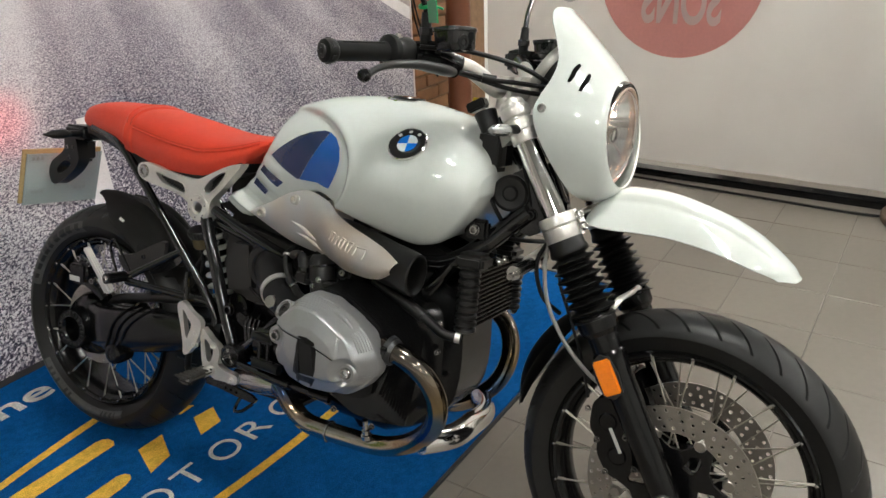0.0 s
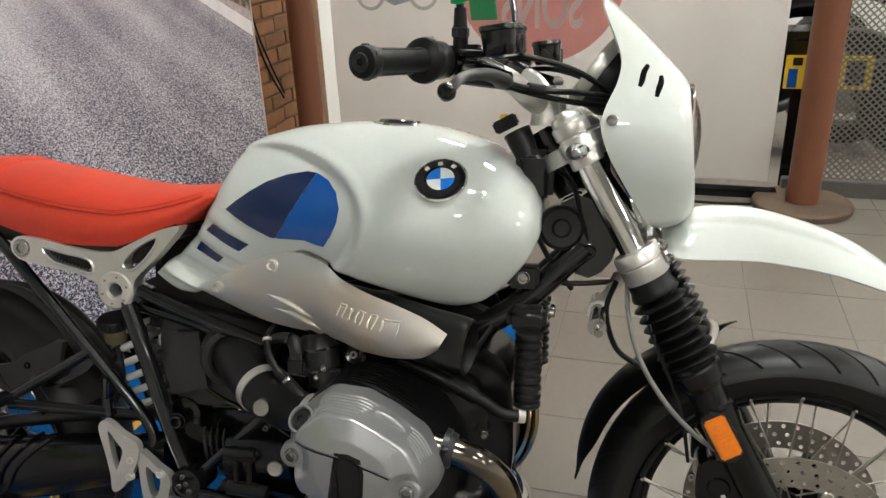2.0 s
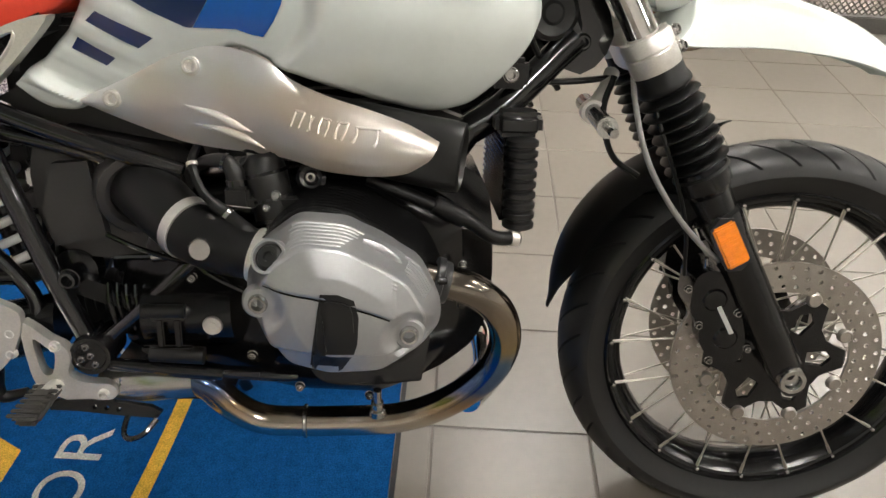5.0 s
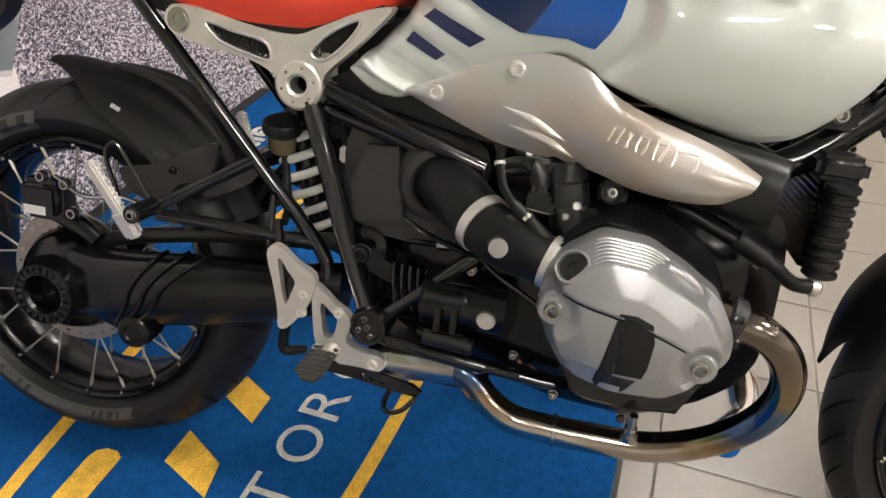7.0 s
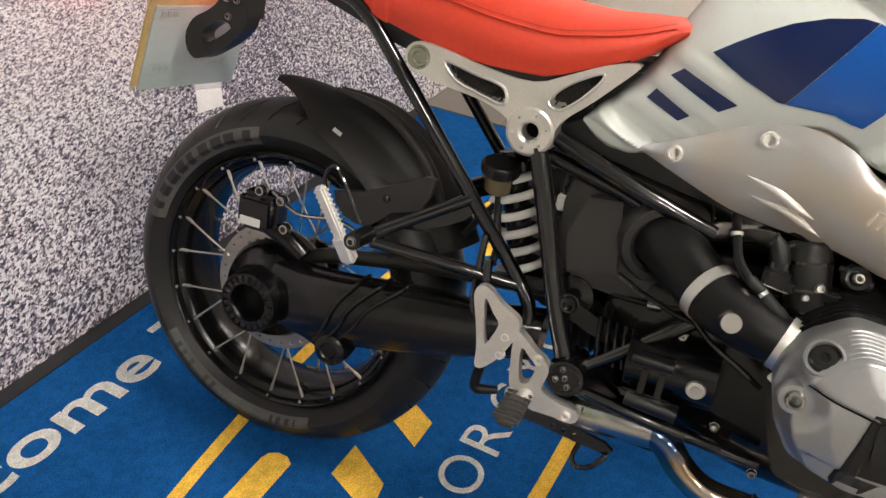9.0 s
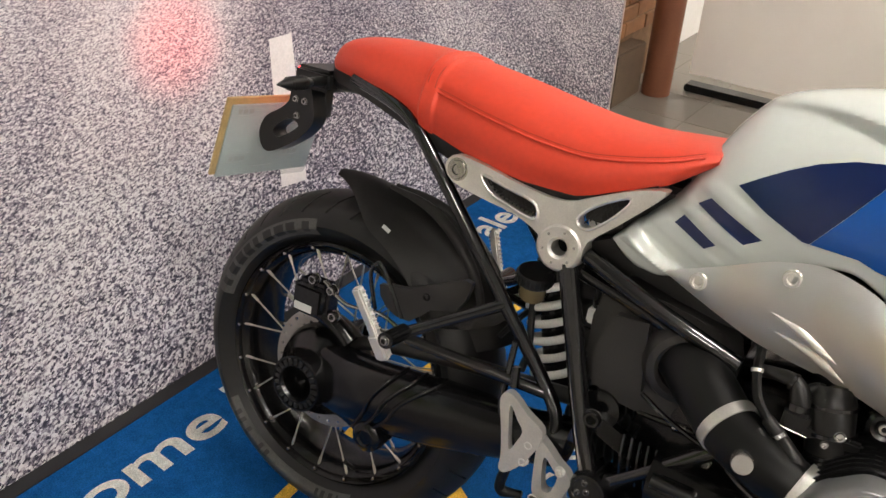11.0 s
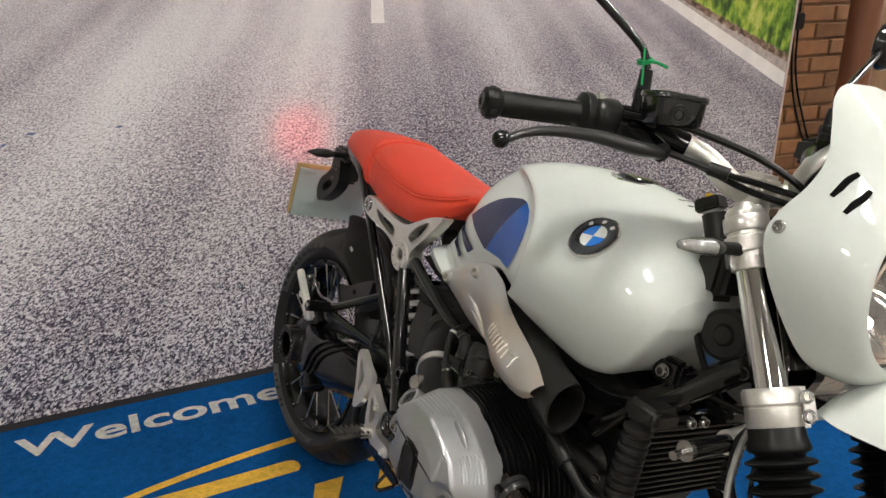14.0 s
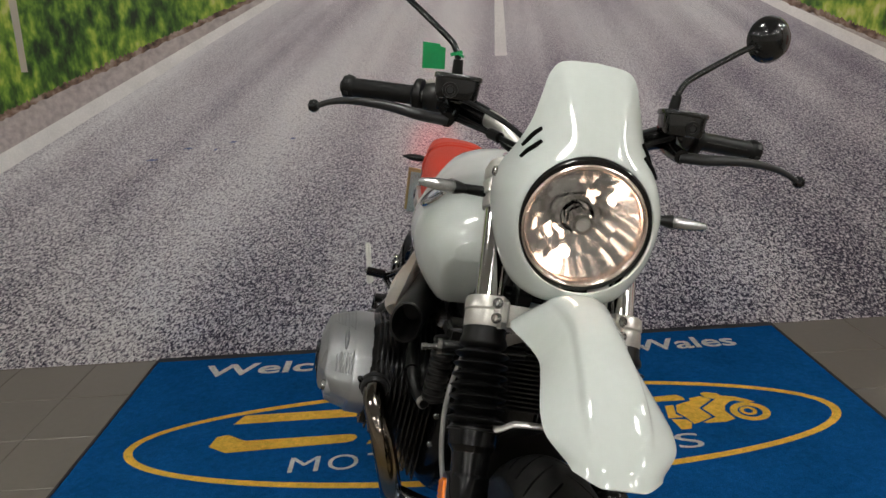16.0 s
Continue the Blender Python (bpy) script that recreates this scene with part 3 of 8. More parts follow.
M_FLECK = mat("printed_blue_fleck", (0.10, 0.13, 0.30), 0.45, vary=0.3, scale=40)
for x, z, w in ((-0.86, 0.80, 0.035), (-0.72, 0.835, 0.03), (-0.55, 0.85, 0.025), (-0.33, 0.85, 0.018), (-0.62, 0.825, 0.012)):
    flat(ragged([(x - w * 0.7, z), (x, z - 0.003), (x + w * 0.7, z + 0.003), (x, z + 0.005)], 0.002, 0.006, 11), M_FLECK, "fleck", 0.0014)

# door mat
door_mat = tagged(holder("door_mat"), "blue welcome mat with yellow and white lettering and a black edge", "mat")
part("carpet", box((-0.944, -1.231, 0.001), (1.494, 0.165, 0.0085), 0.002), M_MATBLUE, door_mat, "blue pile")
part("edge", plate([(-0.955, -1.242), (1.505, -1.242), (1.505, 0.204), (-0.955, 0.204)], -0.0075, 0.0, [[(-0.946, -1.233), (1.496, -1.233), (1.496, 0.167), (-0.946, 0.167)]], 0.001), M_MATEDGE, door_mat, "black rubber edge", xf=Matrix.Rotation(radians(-90), 4, "X"))
ZM = 0.0085


def mat_text(body, x0, x1, y0, cap, bold=0.0):
    bm = text_mesh(body, 1.0, bold, depth=0.0)
    xs = [v.co.x for v in bm.verts]
    sx = (x1 - x0) / (max(xs) - min(xs))
    sy = cap / 0.70
    mn = min(xs)
    for v in bm.verts:
        v.co = V(x0 + (v.co.x - mn) * sx, y0 + v.co.y * sy, ZM + 0.0012)
    return part("lettering", bm, M_MATWHITE, door_mat, "white letters reading " + body, smooth=False)


mat_text("Welcome", -0.73, 0.03, -0.005, 0.10, 0.02)
mat_text("To", 0.085, 0.235, 0.0, 0.10, 0.02)
mat_text("Wales", 0.90, 1.29, -0.008, 0.10, 0.02)
for i, ch in enumerate("MOTORCYCLES"):
    mat_text(ch, -0.29 + i * 0.1135, -0.29 + i * 0.1135 + (0.088 if ch in "MO" else 0.075), -0.712, 0.083, 0.0)


def mat_shape(pts, name="emblem"):
    bm = bmesh.new()
    bm.faces.new([bm.verts.new((x, y, ZM + 0.001)) for x, y in pts])
    return part(name, bm, M_MATYELLOW, door_mat, "yellow emblem stroke", smooth=False)


def mat_ellipse(cx, cy, a, b, w, k=96):
    bm = bmesh.new()
    o = [bm.verts.new((cx + a * math.cos(t), cy + b * math.sin(t), ZM + 0.001)) for t in [2 * math.pi * i / k for i in range(k)]]
    n = [bm.verts.new((cx + (a - w) * math.cos(t), cy + (b - w) * math.sin(t), ZM + 0.001)) for t in [2 * math.pi * i / k for i in range(k)]]
    for i in range(k):
        bm.faces.new((o[i], o[(i + 1) % k], n[(i + 1) % k], n[i]))
    return bm


part("ring", mat_ellipse(0.289, -0.525, 1.11, 0.305, 0.028), M_MATYELLOW, door_mat, "yellow oval line", smooth=False)
mat_shape([(-0.515, -0.398), (-0.49, -0.34), (-0.065, -0.336), (-0.048, -0.341), (-0.038, -0.356), (-0.037, -0.376), (-0.048, -0.392)])
mat_shape([(-0.56, -0.535), (-0.55, -0.475), (-0.515, -0.465), (-0.47, -0.50), (-0.45, -0.51), (-0.125, -0.508), (-0.108, -0.516), (-0.102, -0.532), (-0.112, -0.55), (-0.135, -0.558), (-0.50, -0.578)])
mat_shape([(0.051, -0.468), (0.002, -0.561), (-0.071, -0.576), (-0.027, -0.467)])
mat_shape([(0.148, -0.485), (0.213, -0.494), (0.176, -0.566), (0.105, -0.566)])
mat_shape([(0.12, -0.40), (0.17, -0.40), (0.19, -0.44), (0.14, -0.44)])
mat_shape([(1.015, -0.379), (1.036, -0.374), (1.069, -0.387), (1.074, -0.404), (1.115, -0.417), (1.146, -0.441), (1.164, -0.463), (1.137, -0.463), (1.104, -0.443), (1.084, -0.452), (1.063, -0.474), (1.051, -0.508), (1.063, -0.56), (1.029, -0.577), (0.971, -0.576), (0.961, -0.57), (1.009, -0.542), (0.988, -0.483), (1.05, -0.426), (1.022, -0.412)])
mat_shape([(0.97, -0.41), (1.01, -0.401), (1.037, -0.426), (0.978, -0.48), (0.998, -0.539), (0.964, -0.562), (0.93, -0.579), (0.921, -0.539), (0.902, -0.497), (0.914, -0.452), (0.941, -0.438), (0.967, -0.429)])
mat_shape([(0.75, -0.391), (0.935, -0.38), (0.951, -0.398), (0.954, -0.421), (0.765, -0.421)])
mat_shape([(0.872, -0.539), (0.916, -0.548), (0.926, -0.57), (0.913, -0.604), (0.882, -0.607)])
mat_shape([(0.878, -0.452), (0.906, -0.449), (0.895, -0.511), (0.912, -0.532), (0.865, -0.533)])
part("ring", mat_ellipse(1.125, -0.520, 0.060, 0.060, 0.023, 40), M_MATYELLOW, door_mat, "yellow wheel of the emblem", smooth=False)
part("ring", mat_ellipse(1.121, -0.516, 0.026, 0.028, 0.013, 32), M_MATYELLOW, door_mat, "yellow wheel of the emblem", smooth=False)

# brick pier, post, banner, post with base, mesh cage
brick_pier = tagged(holder("wall_brick"), "brown brick wall beside the printed panel", "brick wall", kind="structure")
part("mortar", box((2.30, 0.30, 0), (3.2, 0.355, 3.0), 0), M_MORTAR, brick_pier, smooth=False)


def post(x, y, r, name="post"):
    root = tagged(holder(name, loc=(x, y, 0)), "round brown painted steel post", "post", group="brown posts")
    part("shaft", lathe([(0, 0), (r, 0), (r, 2.99), (0, 2.99)], (0, 0, 0), (0, 0, 1), 32), M_POST, root)
    return root


post(2.65, 0.14, 0.065)
p2 = post(2.68, -2.19, 0.068)
part("base_board", lathe([(0, 0), (0.205, 0), (0.21, 0.006), (0.21, 0.026), (0.204, 0.032), (0.07, 0.034)], (0, 0, 0), (0, 0, 1), 28), M_WOOD, p2, "round worn board round the foot")

banner = tagged(holder("banner"), "pale fabric banner seen from behind with a faded red disc", "banner")
bm = bmesh.new()
rows = []
for i in range(41):
    z = 0.075 + i * (2.0 / 40)
    rows.append([V(2.80 + 0.006 * math.sin(k * 0.9 + i * 0.15) + 0.004 * math.sin(i * 0.5), 0.05 - k * (2.10 / 40), z) for k in range(41)])
loft(rows, False, False, bm)
bmesh.ops.solidify(bm, geom=bm.faces[:], thickness=0.003)
part("cloth", bm, M_BANNER, banner, "pale mottled cloth")
part("foot_rail", box((2.76, -2.1, 0.0), (2.84, 0.05, 0.035), 0.006), M_SATIN, banner, "dark rail along the floor")


def banner_disc(cy, cz, r, x, k=48):
    b_ = bmesh.new()
    b_.faces.new([b_.verts.new((x, cy + r * math.cos(t), cz + r * math.sin(t))) for t in [2 * math.pi * i / k for i in range(k)]])
    return b_


part("red_disc", banner_disc(-0.985, 0.985, 0.385, 2.785), M_BANNER_RED, banner, "faded red printed disc", smooth=False)
bm = text_mesh("SONS", 0.15, 0.004, 1.0, depth=0.0)
bmesh.ops.transform(bm, matrix=Matrix(((0, 0, 0, 2.782), (1.0, 0, 0, -1.19), (0, 1.85, 0, 0.765), (0, 0, 0, 1))), verts=bm.verts)
for cy, cz in ((0.0, 0.0), (-0.265, 0.0)):
    ring = lathe([(0.056, -0.001), (0.072, -0.001), (0.072, 0.001), (0.056, 0.001)], (2.786, -0.172 + cy, 0.912 + cz), (1, 0, 0), 32, closed=True)
    part("print_mark", ring, M_BANNER_GREY, banner, "grey printed ring")
bm2 = bmesh.new()
bm2.faces.new([bm2.verts.new((2.7835, -0.172 + dy, 0.912 + dz)) for dy, dz in ((-0.02, 0.0), (-0.05, 0.07), (-0.01, 0.10), (-0.07, 0.115), (-0.13, 0.095), (-0.19, 0.13), (-0.25, 0.115), (-0.215, 0.06), (-0.20, -0.03), (-0.12, -0.05))])
part("print_mark", bm2, M_BANNER_BLUE, banner, "blue-grey printed motorcycle body", smooth=False)
part("lettering", bm, M_BANNER_WHITE, banner, "pale letters reading SONS in mirror writing", smooth=False)

M_FILM = bpy.data.materials.new("clear_film")
M_FILM.use_nodes = True
_g = M_FILM.node_tree.nodes["Principled BSDF"]
_g.inputs["Transmission Weight"].default_value, _g.inputs["Roughness"].default_value, _g.inputs["IOR"].default_value = 1.0, 0.05, 1.1

# ---- the motorcycle ----
LEAN, HEADING, STEER = 15.2, -84.66, -4.9
BIKE_FOOT = (0.0303, -0.3107, 0.0019)
BIKE_MATRIX = Matrix.Translation(BIKE_FOOT) @ Matrix.Rotation(radians(HEADING), 4, "Z") @ Matrix.Rotation(radians(-LEAN), 4, "X") @ Matrix.Rotation(radians(0.3), 4, "Y")
bike = tagged(holder("motorcycle"), "white roadster motorcycle with red seat and blue tank flashes", "motorcycle")
bike.matrix_world = BIKE_MATRIX
RAKE = radians(28.5)
AXIS = V(-math.sin(RAKE), 0, math.cos(RAKE))


def steered(degrees):
    return Matrix.Translation((1.638, 0, 0)) @ Matrix.Rotation(radians(degrees), 4, AXIS) @ Matrix.Translation((-1.638, 0, 0))


S = steered(STEER)
SBAR = steered(-6.29)


SLOPES = {}


def interp(x, xs, ys):
    """Smooth interpolation that does not overshoot."""
    key = (tuple(xs), tuple(ys))
    if key not in SLOPES:
        n = len(xs)
        h = [xs[i + 1] - xs[i] for i in range(n - 1)]
        d = [(ys[i + 1] - ys[i]) / h[i] for i in range(n - 1)]
        m = [d[0]]
        for i in range(1, n - 1):
            if d[i - 1] * d[i] <= 0:
                m.append(0.0)
            else:
                w1, w2 = 2 * h[i] + h[i - 1], h[i] + 2 * h[i - 1]
                m.append((w1 + w2) / (w1 / d[i - 1] + w2 / d[i]))
        SLOPES[key] = m + [d[-1]]
    m = SLOPES[key]
    if x <= xs[0]:
        return float(ys[0])
    if x >= xs[-1]:
        return float(ys[-1])
    i = 0
    while x > xs[i + 1]:
        i += 1
    h = xs[i + 1] - xs[i]
    t = (x - xs[i]) / h
    return float((1 + 2 * t) * (1 - t) ** 2 * ys[i] + t * (1 - t) ** 2 * h * m[i] + t * t * (3 - 2 * t) * ys[i + 1] + t * t * (t - 1) * h * m[i + 1])


# tank
TX = [0.456, 0.470, 0.485, 0.500, 0.520, 0.545, 0.570, 0.60, 0.66, 0.70, 0.74, 0.80, 0.86, 0.92, 0.98, 1.02, 1.055, 1.08, 1.097, 1.110]
TTOP = [0.726, 0.746, 0.765, 0.784, 0.809, 0.866, 0.911, 0.945, 0.967, 0.976, 0.981, 0.985, 0.985, 0.980, 0.968, 0.954, 0.935, 0.915, 0.896, 0.866]
TBOT = [0.714, 0.702, 0.694, 0.689, 0.688, 0.695, 0.706, 0.721, 0.747, 0.763, 0.775, 0.750, 0.729, 0.712, 0.701, 0.709, 0.734, 0.762, 0.786, 0.814]
TMID = [0.721, 0.728, 0.735, 0.742, 0.755, 0.770, 0.785, 0.80, 0.815, 0.82, 0.82, 0.82, 0.82, 0.825, 0.828, 0.828, 0.828, 0.828, 0.828, 0.828]
TW = [0.098, 0.101, 0.104, 0.107, 0.113, 0.122, 0.133, 0.145, 0.160, 0.168, 0.176, 0.189, 0.202, 0.209, 0.2095, 0.204, 0.195, 0.185, 0.174, 0.150]


def smoothstep(a, b, x):
    t = min(1, max(0, (x - a) / (b - a)))
    return t * t * (3 - 2 * t)


def knee(x, z):
    """How far the knee hollow is sunk into the tank's flank."""
    ex = math.hypot((x - 0.655) / 0.180, (z - 0.832) / 0.108)
    ex = min(ex, math.hypot((x - 0.575) / 0.105, (z - 0.772) / 0.066))
    return 0.021 * smoothstep(1.10, 0.95, ex) - 0.002 * math.exp(-((ex - 1.13) / 0.05) ** 2)


def tail_ribs(x, z):
    """Low white ridges pressed between the stripes at the tank's tail."""
    ph = ((0.365 * x + 0.931 * z - 0.9466) / 0.04) % 1.0
    return 0.0024 * smoothstep(0.40, 0.52, ph) * smoothstep(1.0, 0.90, ph) * smoothstep(0.645, 0.60, x) * smoothstep(0.845, 0.825, z)


def tank_y(x, z):
    """Half width of the tank at x, z."""
    top, bot, mid, w = (interp(x, TX, a) for a in (TTOP, TBOT, TMID, TW))
    if z >= mid:
        t = min(1, (z - mid) / max(1e-4, top - mid))
        e = smoothstep(0.90, 1.10, x)
        g = smoothstep(0.72, 0.90, x)
        y = w * max(0, 1 - t ** (2.3 - 0.45 * g + 0.4 * e)) ** (1 / (2.1 - 0.40 * g + 0.35 * e))
    else:
        t = min(1.15, (mid - z) / max(1e-4, mid - 0.5 * (min(bot, 0.79) + 0.70)))
        g = smoothstep(0.74, 0.90, x)
        y = w * (1 - (0.08 + 0.12 * smoothstep(0.56, 0.68, x) + 0.13 * g) * t ** 2.0)
    return max(0.0, y - knee(x, z) + tail_ribs(x, z))


def tank_sections():
    out = []
    xs = np.concatenate([np.linspace(0.456, 0.86, 146), np.linspace(0.866, 1.05, 36), 1.05 + 0.060 * np.sin(np.linspace(0.08, 1.5708, 18))])
    for x in xs:
        top, bot, mid = (interp(x, TX, a) for a in (TTOP, TBOT, TMID))
        zs = [top - (top - mid) * (1 - math.cos(a)) for a in np.linspace(0.0, math.pi / 2, 44)] + list(np.linspace(mid, bot + 0.006, 20)[1:])
        right = [V(x, -tank_y(x, z), z) for z in zs]
        yb = tank_y(x, bot)
        right += [V(x, -(yb - 0.004), bot + 0.0015), V(x, -(yb - 0.014), bot), V(x, -yb * 0.5, bot + 0.004)]
        left = [V(p.x, -p.y, p.z) for p in reversed(right[1:])]
        out.append(right + left)
    return out


tank = part("tank", loft(tank_sections()), M_WHITE, bike, "gloss white fuel tank")


def decal(poly, material, lift=0.0024, n=26, name="decal", label=""):
    """A thin film that follows the tank's flank inside an outline in x, z."""
    pts = [Vector((x, 0, z)) for x, z in poly]
    bm = bmesh.new()
    vs = [bm.verts.new(p) for p in pts]
    bm.faces.new(vs)
    bmesh.ops.triangulate(bm, faces=bm.faces[:])
    xs, zs = [p[0] for p in poly], [p[1] for p in poly]
    for k in range(1, n):
        x = min(xs) + (max(xs) - min(xs)) * k / n
        bmesh.ops.bisect_plane(bm, geom=bm.verts[:] + bm.edges[:] + bm.faces[:], plane_co=(x, 0, 0), plane_no=(1, 0, 0))
        z = min(zs) + (max(zs) - min(zs)) * k / n
        bmesh.ops.bisect_plane(bm, geom=bm.verts[:] + bm.edges[:] + bm.faces[:], plane_co=(0, 0, z), plane_no=(0, 0, 1))
    for v in bm.verts:
        v.co.y = -tank_y(v.co.x, v.co.z) - lift
    return part(name, bm, material, tank, label)


flash = [(0.596, 0.838), (0.62, 0.855), (0.645, 0.871), (0.675, 0.887), (0.71, 0.899), (0.745, 0.905), (0.762, 0.903)]
decal(flash + [(0.692, 0.797), (0.684, 0.797), (0.640, 0.815)], M_NAVY, label="dark blue flash")
decal([(0.7625, 0.903), (0.783, 0.893), (0.799, 0.875), (0.806, 0.85), (0.802, 0.828), (0.792, 0.808), (0.778, 0.789), (0.765, 0.791), (0.745, 0.797), (0.72, 0.799), (0.6925, 0.797)], M_BLUE, label="bright blue flash")
decal([(0.568, 0.812), (0.642, 0.783), (0.622, 0.770), (0.553, 0.800)], M_NAVY, n=10, label="dark blue stripe")
decal([(0.540, 0.780), (0.590, 0.757), (0.577, 0.747), (0.530, 0.766)], M_NAVY, n=10, label="dark blue stripe")


# roundel on the tank
def roundel():
    c = V(0.966, -tank_y(0.966, 0.899), 0.899)
    e = 0.01
    dy_dx = (tank_y(0.963 + e, 0.899) - tank_y(0.963 - e, 0.899)) / (2 * e)
    dy_dz = (tank_y(0.963, 0.899 + e) - tank_y(0.963, 0.899 - e)) / (2 * e)
    nrm = V(-dy_dx, -1.0, -dy_dz).normalized()
    # outward normal of y = -f(x, z) is (-fx, -1, -fz)
    root = part("badge", lathe([(0.0, 0.0035), (0.0205, 0.0035), (0.022, 0.0042), (0.0360, 0.0034), (0.0370, 0.0044), (0.0390, 0.0035), (0.0395, 0.0), (0.0, -0.002)], c, nrm, 48), M_BADGE_BLACK, tank, "round badge with blue and white quarters")
    part("rim", lathe([(0.0370, 0.0038), (0.0385, 0.0046), (0.0400, 0.003), (0.0400, -0.001), (0.0370, 0.0)], c, nrm, 48, closed=True), M_CHROME, root, "thin chrome rim")
    m = axis_matrix(c, nrm, up=(1, 0, 0))
    turn = Matrix.Rotation(radians(8), 4, "Z")
    for q in range(4):
        bm = bmesh.new()
        arc = [V(0.0208 * math.cos(a), 0.0208 * math.sin(a), 0.0045) for a in np.linspace(q * math.pi / 2, (q + 1) * math.pi / 2, 9)]
        bm.faces.new([bm.verts.new(V(0, 0, 0.0045))] + [bm.verts.new(p) for p in arc])
        part("quarter", bm, M_WHITE if q % 2 else M_BADGE_BLUE, root, "", smooth=False, xf=m @ turn)
    for a0 in (2.28, 3.03, 3.78):
        bm = bmesh.new()
        bm2 = [V(r * math.cos(a), r * math.sin(a), 0.0046) for r, a in ((0.026, a0), (0.0325, a0), (0.0325, a0 + 0.22), (0.026, a0 + 0.25))]
        bm.faces.new([bm.verts.new(p) for p in bm2])
        part("mark", bm, M_LIGHTGREY, root, "", smooth=False, xf=m @ turn)


roundel()
# filler cap
part("filler_cap", lathe([(0, 0.012), (0.02, 0.012), (0.034, 0.010), (0.037, 0.005), (0.042, 0.003), (0.044, 0.0), (0.044, -0.008)], (0.86, 0, 0.978), (0.05, 0, 1), 40), M_BADGE_BLACK, tank, "round black filler cap in a silver ring")
part("cap_ring", lathe([(0.043, -0.006), (0.043, 0.004), (0.046, 0.0045), (0.049, 0.002), (0.049, -0.006)], (0.86, 0, 0.978), (0.05, 0, 1), 40), M_CHROME, tank, "thin chrome ring")
for fx in (0.955, 0.975):
    part("vent_slot", box((fx, -0.013, interp(fx, TX, TTOP) - 0.004), (fx + 0.006, 0.013, interp(fx, TX, TTOP) - 0.0005), 0.001), M_SATIN, tank)

# seat
SX = [-0.088, -0.079, -0.062, -0.020, 0.03, 0.08, 0.155, 0.25, 0.33, 0.39, 0.45, 0.51, 0.545, 0.562]
STOP = [0.862, 0.878, 0.892, 0.902, 0.906, 0.906, 0.902, 0.889, 0.875, 0.867, 0.864, 0.868, 0.870, 0.866]
SBOT = [0.846, 0.843, 0.842, 0.838, 0.827, 0.813, 0.790, 0.770, 0.763, 0.764, 0.785, 0.812, 0.838, 0.850]
SW = [0.040, 0.056, 0.068, 0.083, 0.094, 0.101, 0.113, 0.126, 0.131, 0.131, 0.126, 0.116, 0.104, 0.095]


def seat_sections():
    out = []
    for x in sorted(list(np.linspace(SX[0], SX[-1], 70)) + [0.122, 0.125, 0.128, 0.132, 0.144, 0.148, 0.151, 0.154]):
        top, bot, w = (interp(x, SX, a) for a in (STOP, SBOT, SW))
        h = top - bot
        band = 0.0045 * smoothstep(0.016, 0.010, abs(x - 0.138)) + 0.003 * smoothstep(0.136, 0.126, x)
        right = []
        for a in np.linspace(0, 1, 17):
            if a < 0.62:
                k = a / 0.62
                y = w * (0.93 * math.sin(k * math.pi / 2) ** 0.95)
                z = top - h * 0.42 * (1 - math.cos(k * math.pi / 2)) ** 1.15 + band
            else:
                k = (a - 0.62) / 0.38
                y = w * (0.93 + 0.07 * math.sin(k * math.pi) - 0.03 * k) + band
                z = top - h * 0.42 - h * 0.58 * k
            right.append(V(x, -y, z))
        right.append(V(x, -w * 0.8, bot - 0.002))
        left = [V(p.x, -p.y, p.z) for p in reversed(right[1:])]
        out.append(right + left)
    return out


seat = part("seat", loft(seat_sections()), M_RED, bike, "bright red stitched vinyl seat")
for sgn in (-1, 1):
    line = []
    for x in np.linspace(0.152, 0.545, 30):
        top, bot, w = (interp(x, SX, a) for a in (STOP, SBOT, SW))
        line.append((x, sgn * (w * 0.945 + 0.001), top - (top - bot) * 0.43))
    part("piping", tube(line, 0.0016, 6, 1), M_RED, seat)
    part("stitching", tube([(x, y + sgn * 0.001, z + 0.006) for x, y, z in line], 0.0005, 5, 1), M_SEAM, seat)
for dx in (0.131, 0.146):
    ring = []
    top, bot, w = (interp(dx, SX, a) for a in (STOP, SBOT, SW))
    for a in np.linspace(-1, 1, 25):
        k = min(1, abs(a) / 0.7)
        y = w * 0.95 * math.sin(k * math.pi / 2) * (1 if a >= 0 else -1)
        z = top + 0.003 - (top - bot) * 0.42 * (1 - math.cos(k * math.pi / 2)) ** 1.15 - max(0, abs(a) - 0.7) / 0.3 * (top - bot) * 0.55
        ring.append((dx, y * 1.005, z))
    part("stitching", tube(ring, 0.0009, 5, 1), M_SEAM, seat)
# seat pan and tail
pan = []
for x in np.linspace(-0.095, 0.50, 24):
    b_, w = interp(x, SX, SBOT), interp(x, SX, SW)
    pan.append([V(x, -w * 0.92, b_ + 0.002), V(x, -w * 0.85, b_ - 0.022), V(x, w * 0.85, b_ - 0.022), V(x, w * 0.92, b_ + 0.002)])
part("seat_pan", loft(pan), M_PLASTIC, bike, "black plastic tray under the seat")

# subframe bracket
YBR = [(0.197, 0.757), (0.203, 0.772), (0.218, 0.778), (0.258, 0.774), (0.32, 0.762), (0.384, 0.757), (0.43, 0.776), (0.47, 0.795), (0.506, 0.806), (0.515, 0.800), (0.468, 0.748), (0.432, 0.712), (0.425, 0.685), (0.395, 0.659), (0.365, 0.683), (0.359, 0.702), (0.32, 0.718), (0.26, 0.727), (0.212, 0.738)]
YH1 = [(0.258, 0.760), (0.300, 0.752), (0.343, 0.744), (0.354, 0.728), (0.346, 0.719), (0.305, 0.728), (0.276, 0.738)]
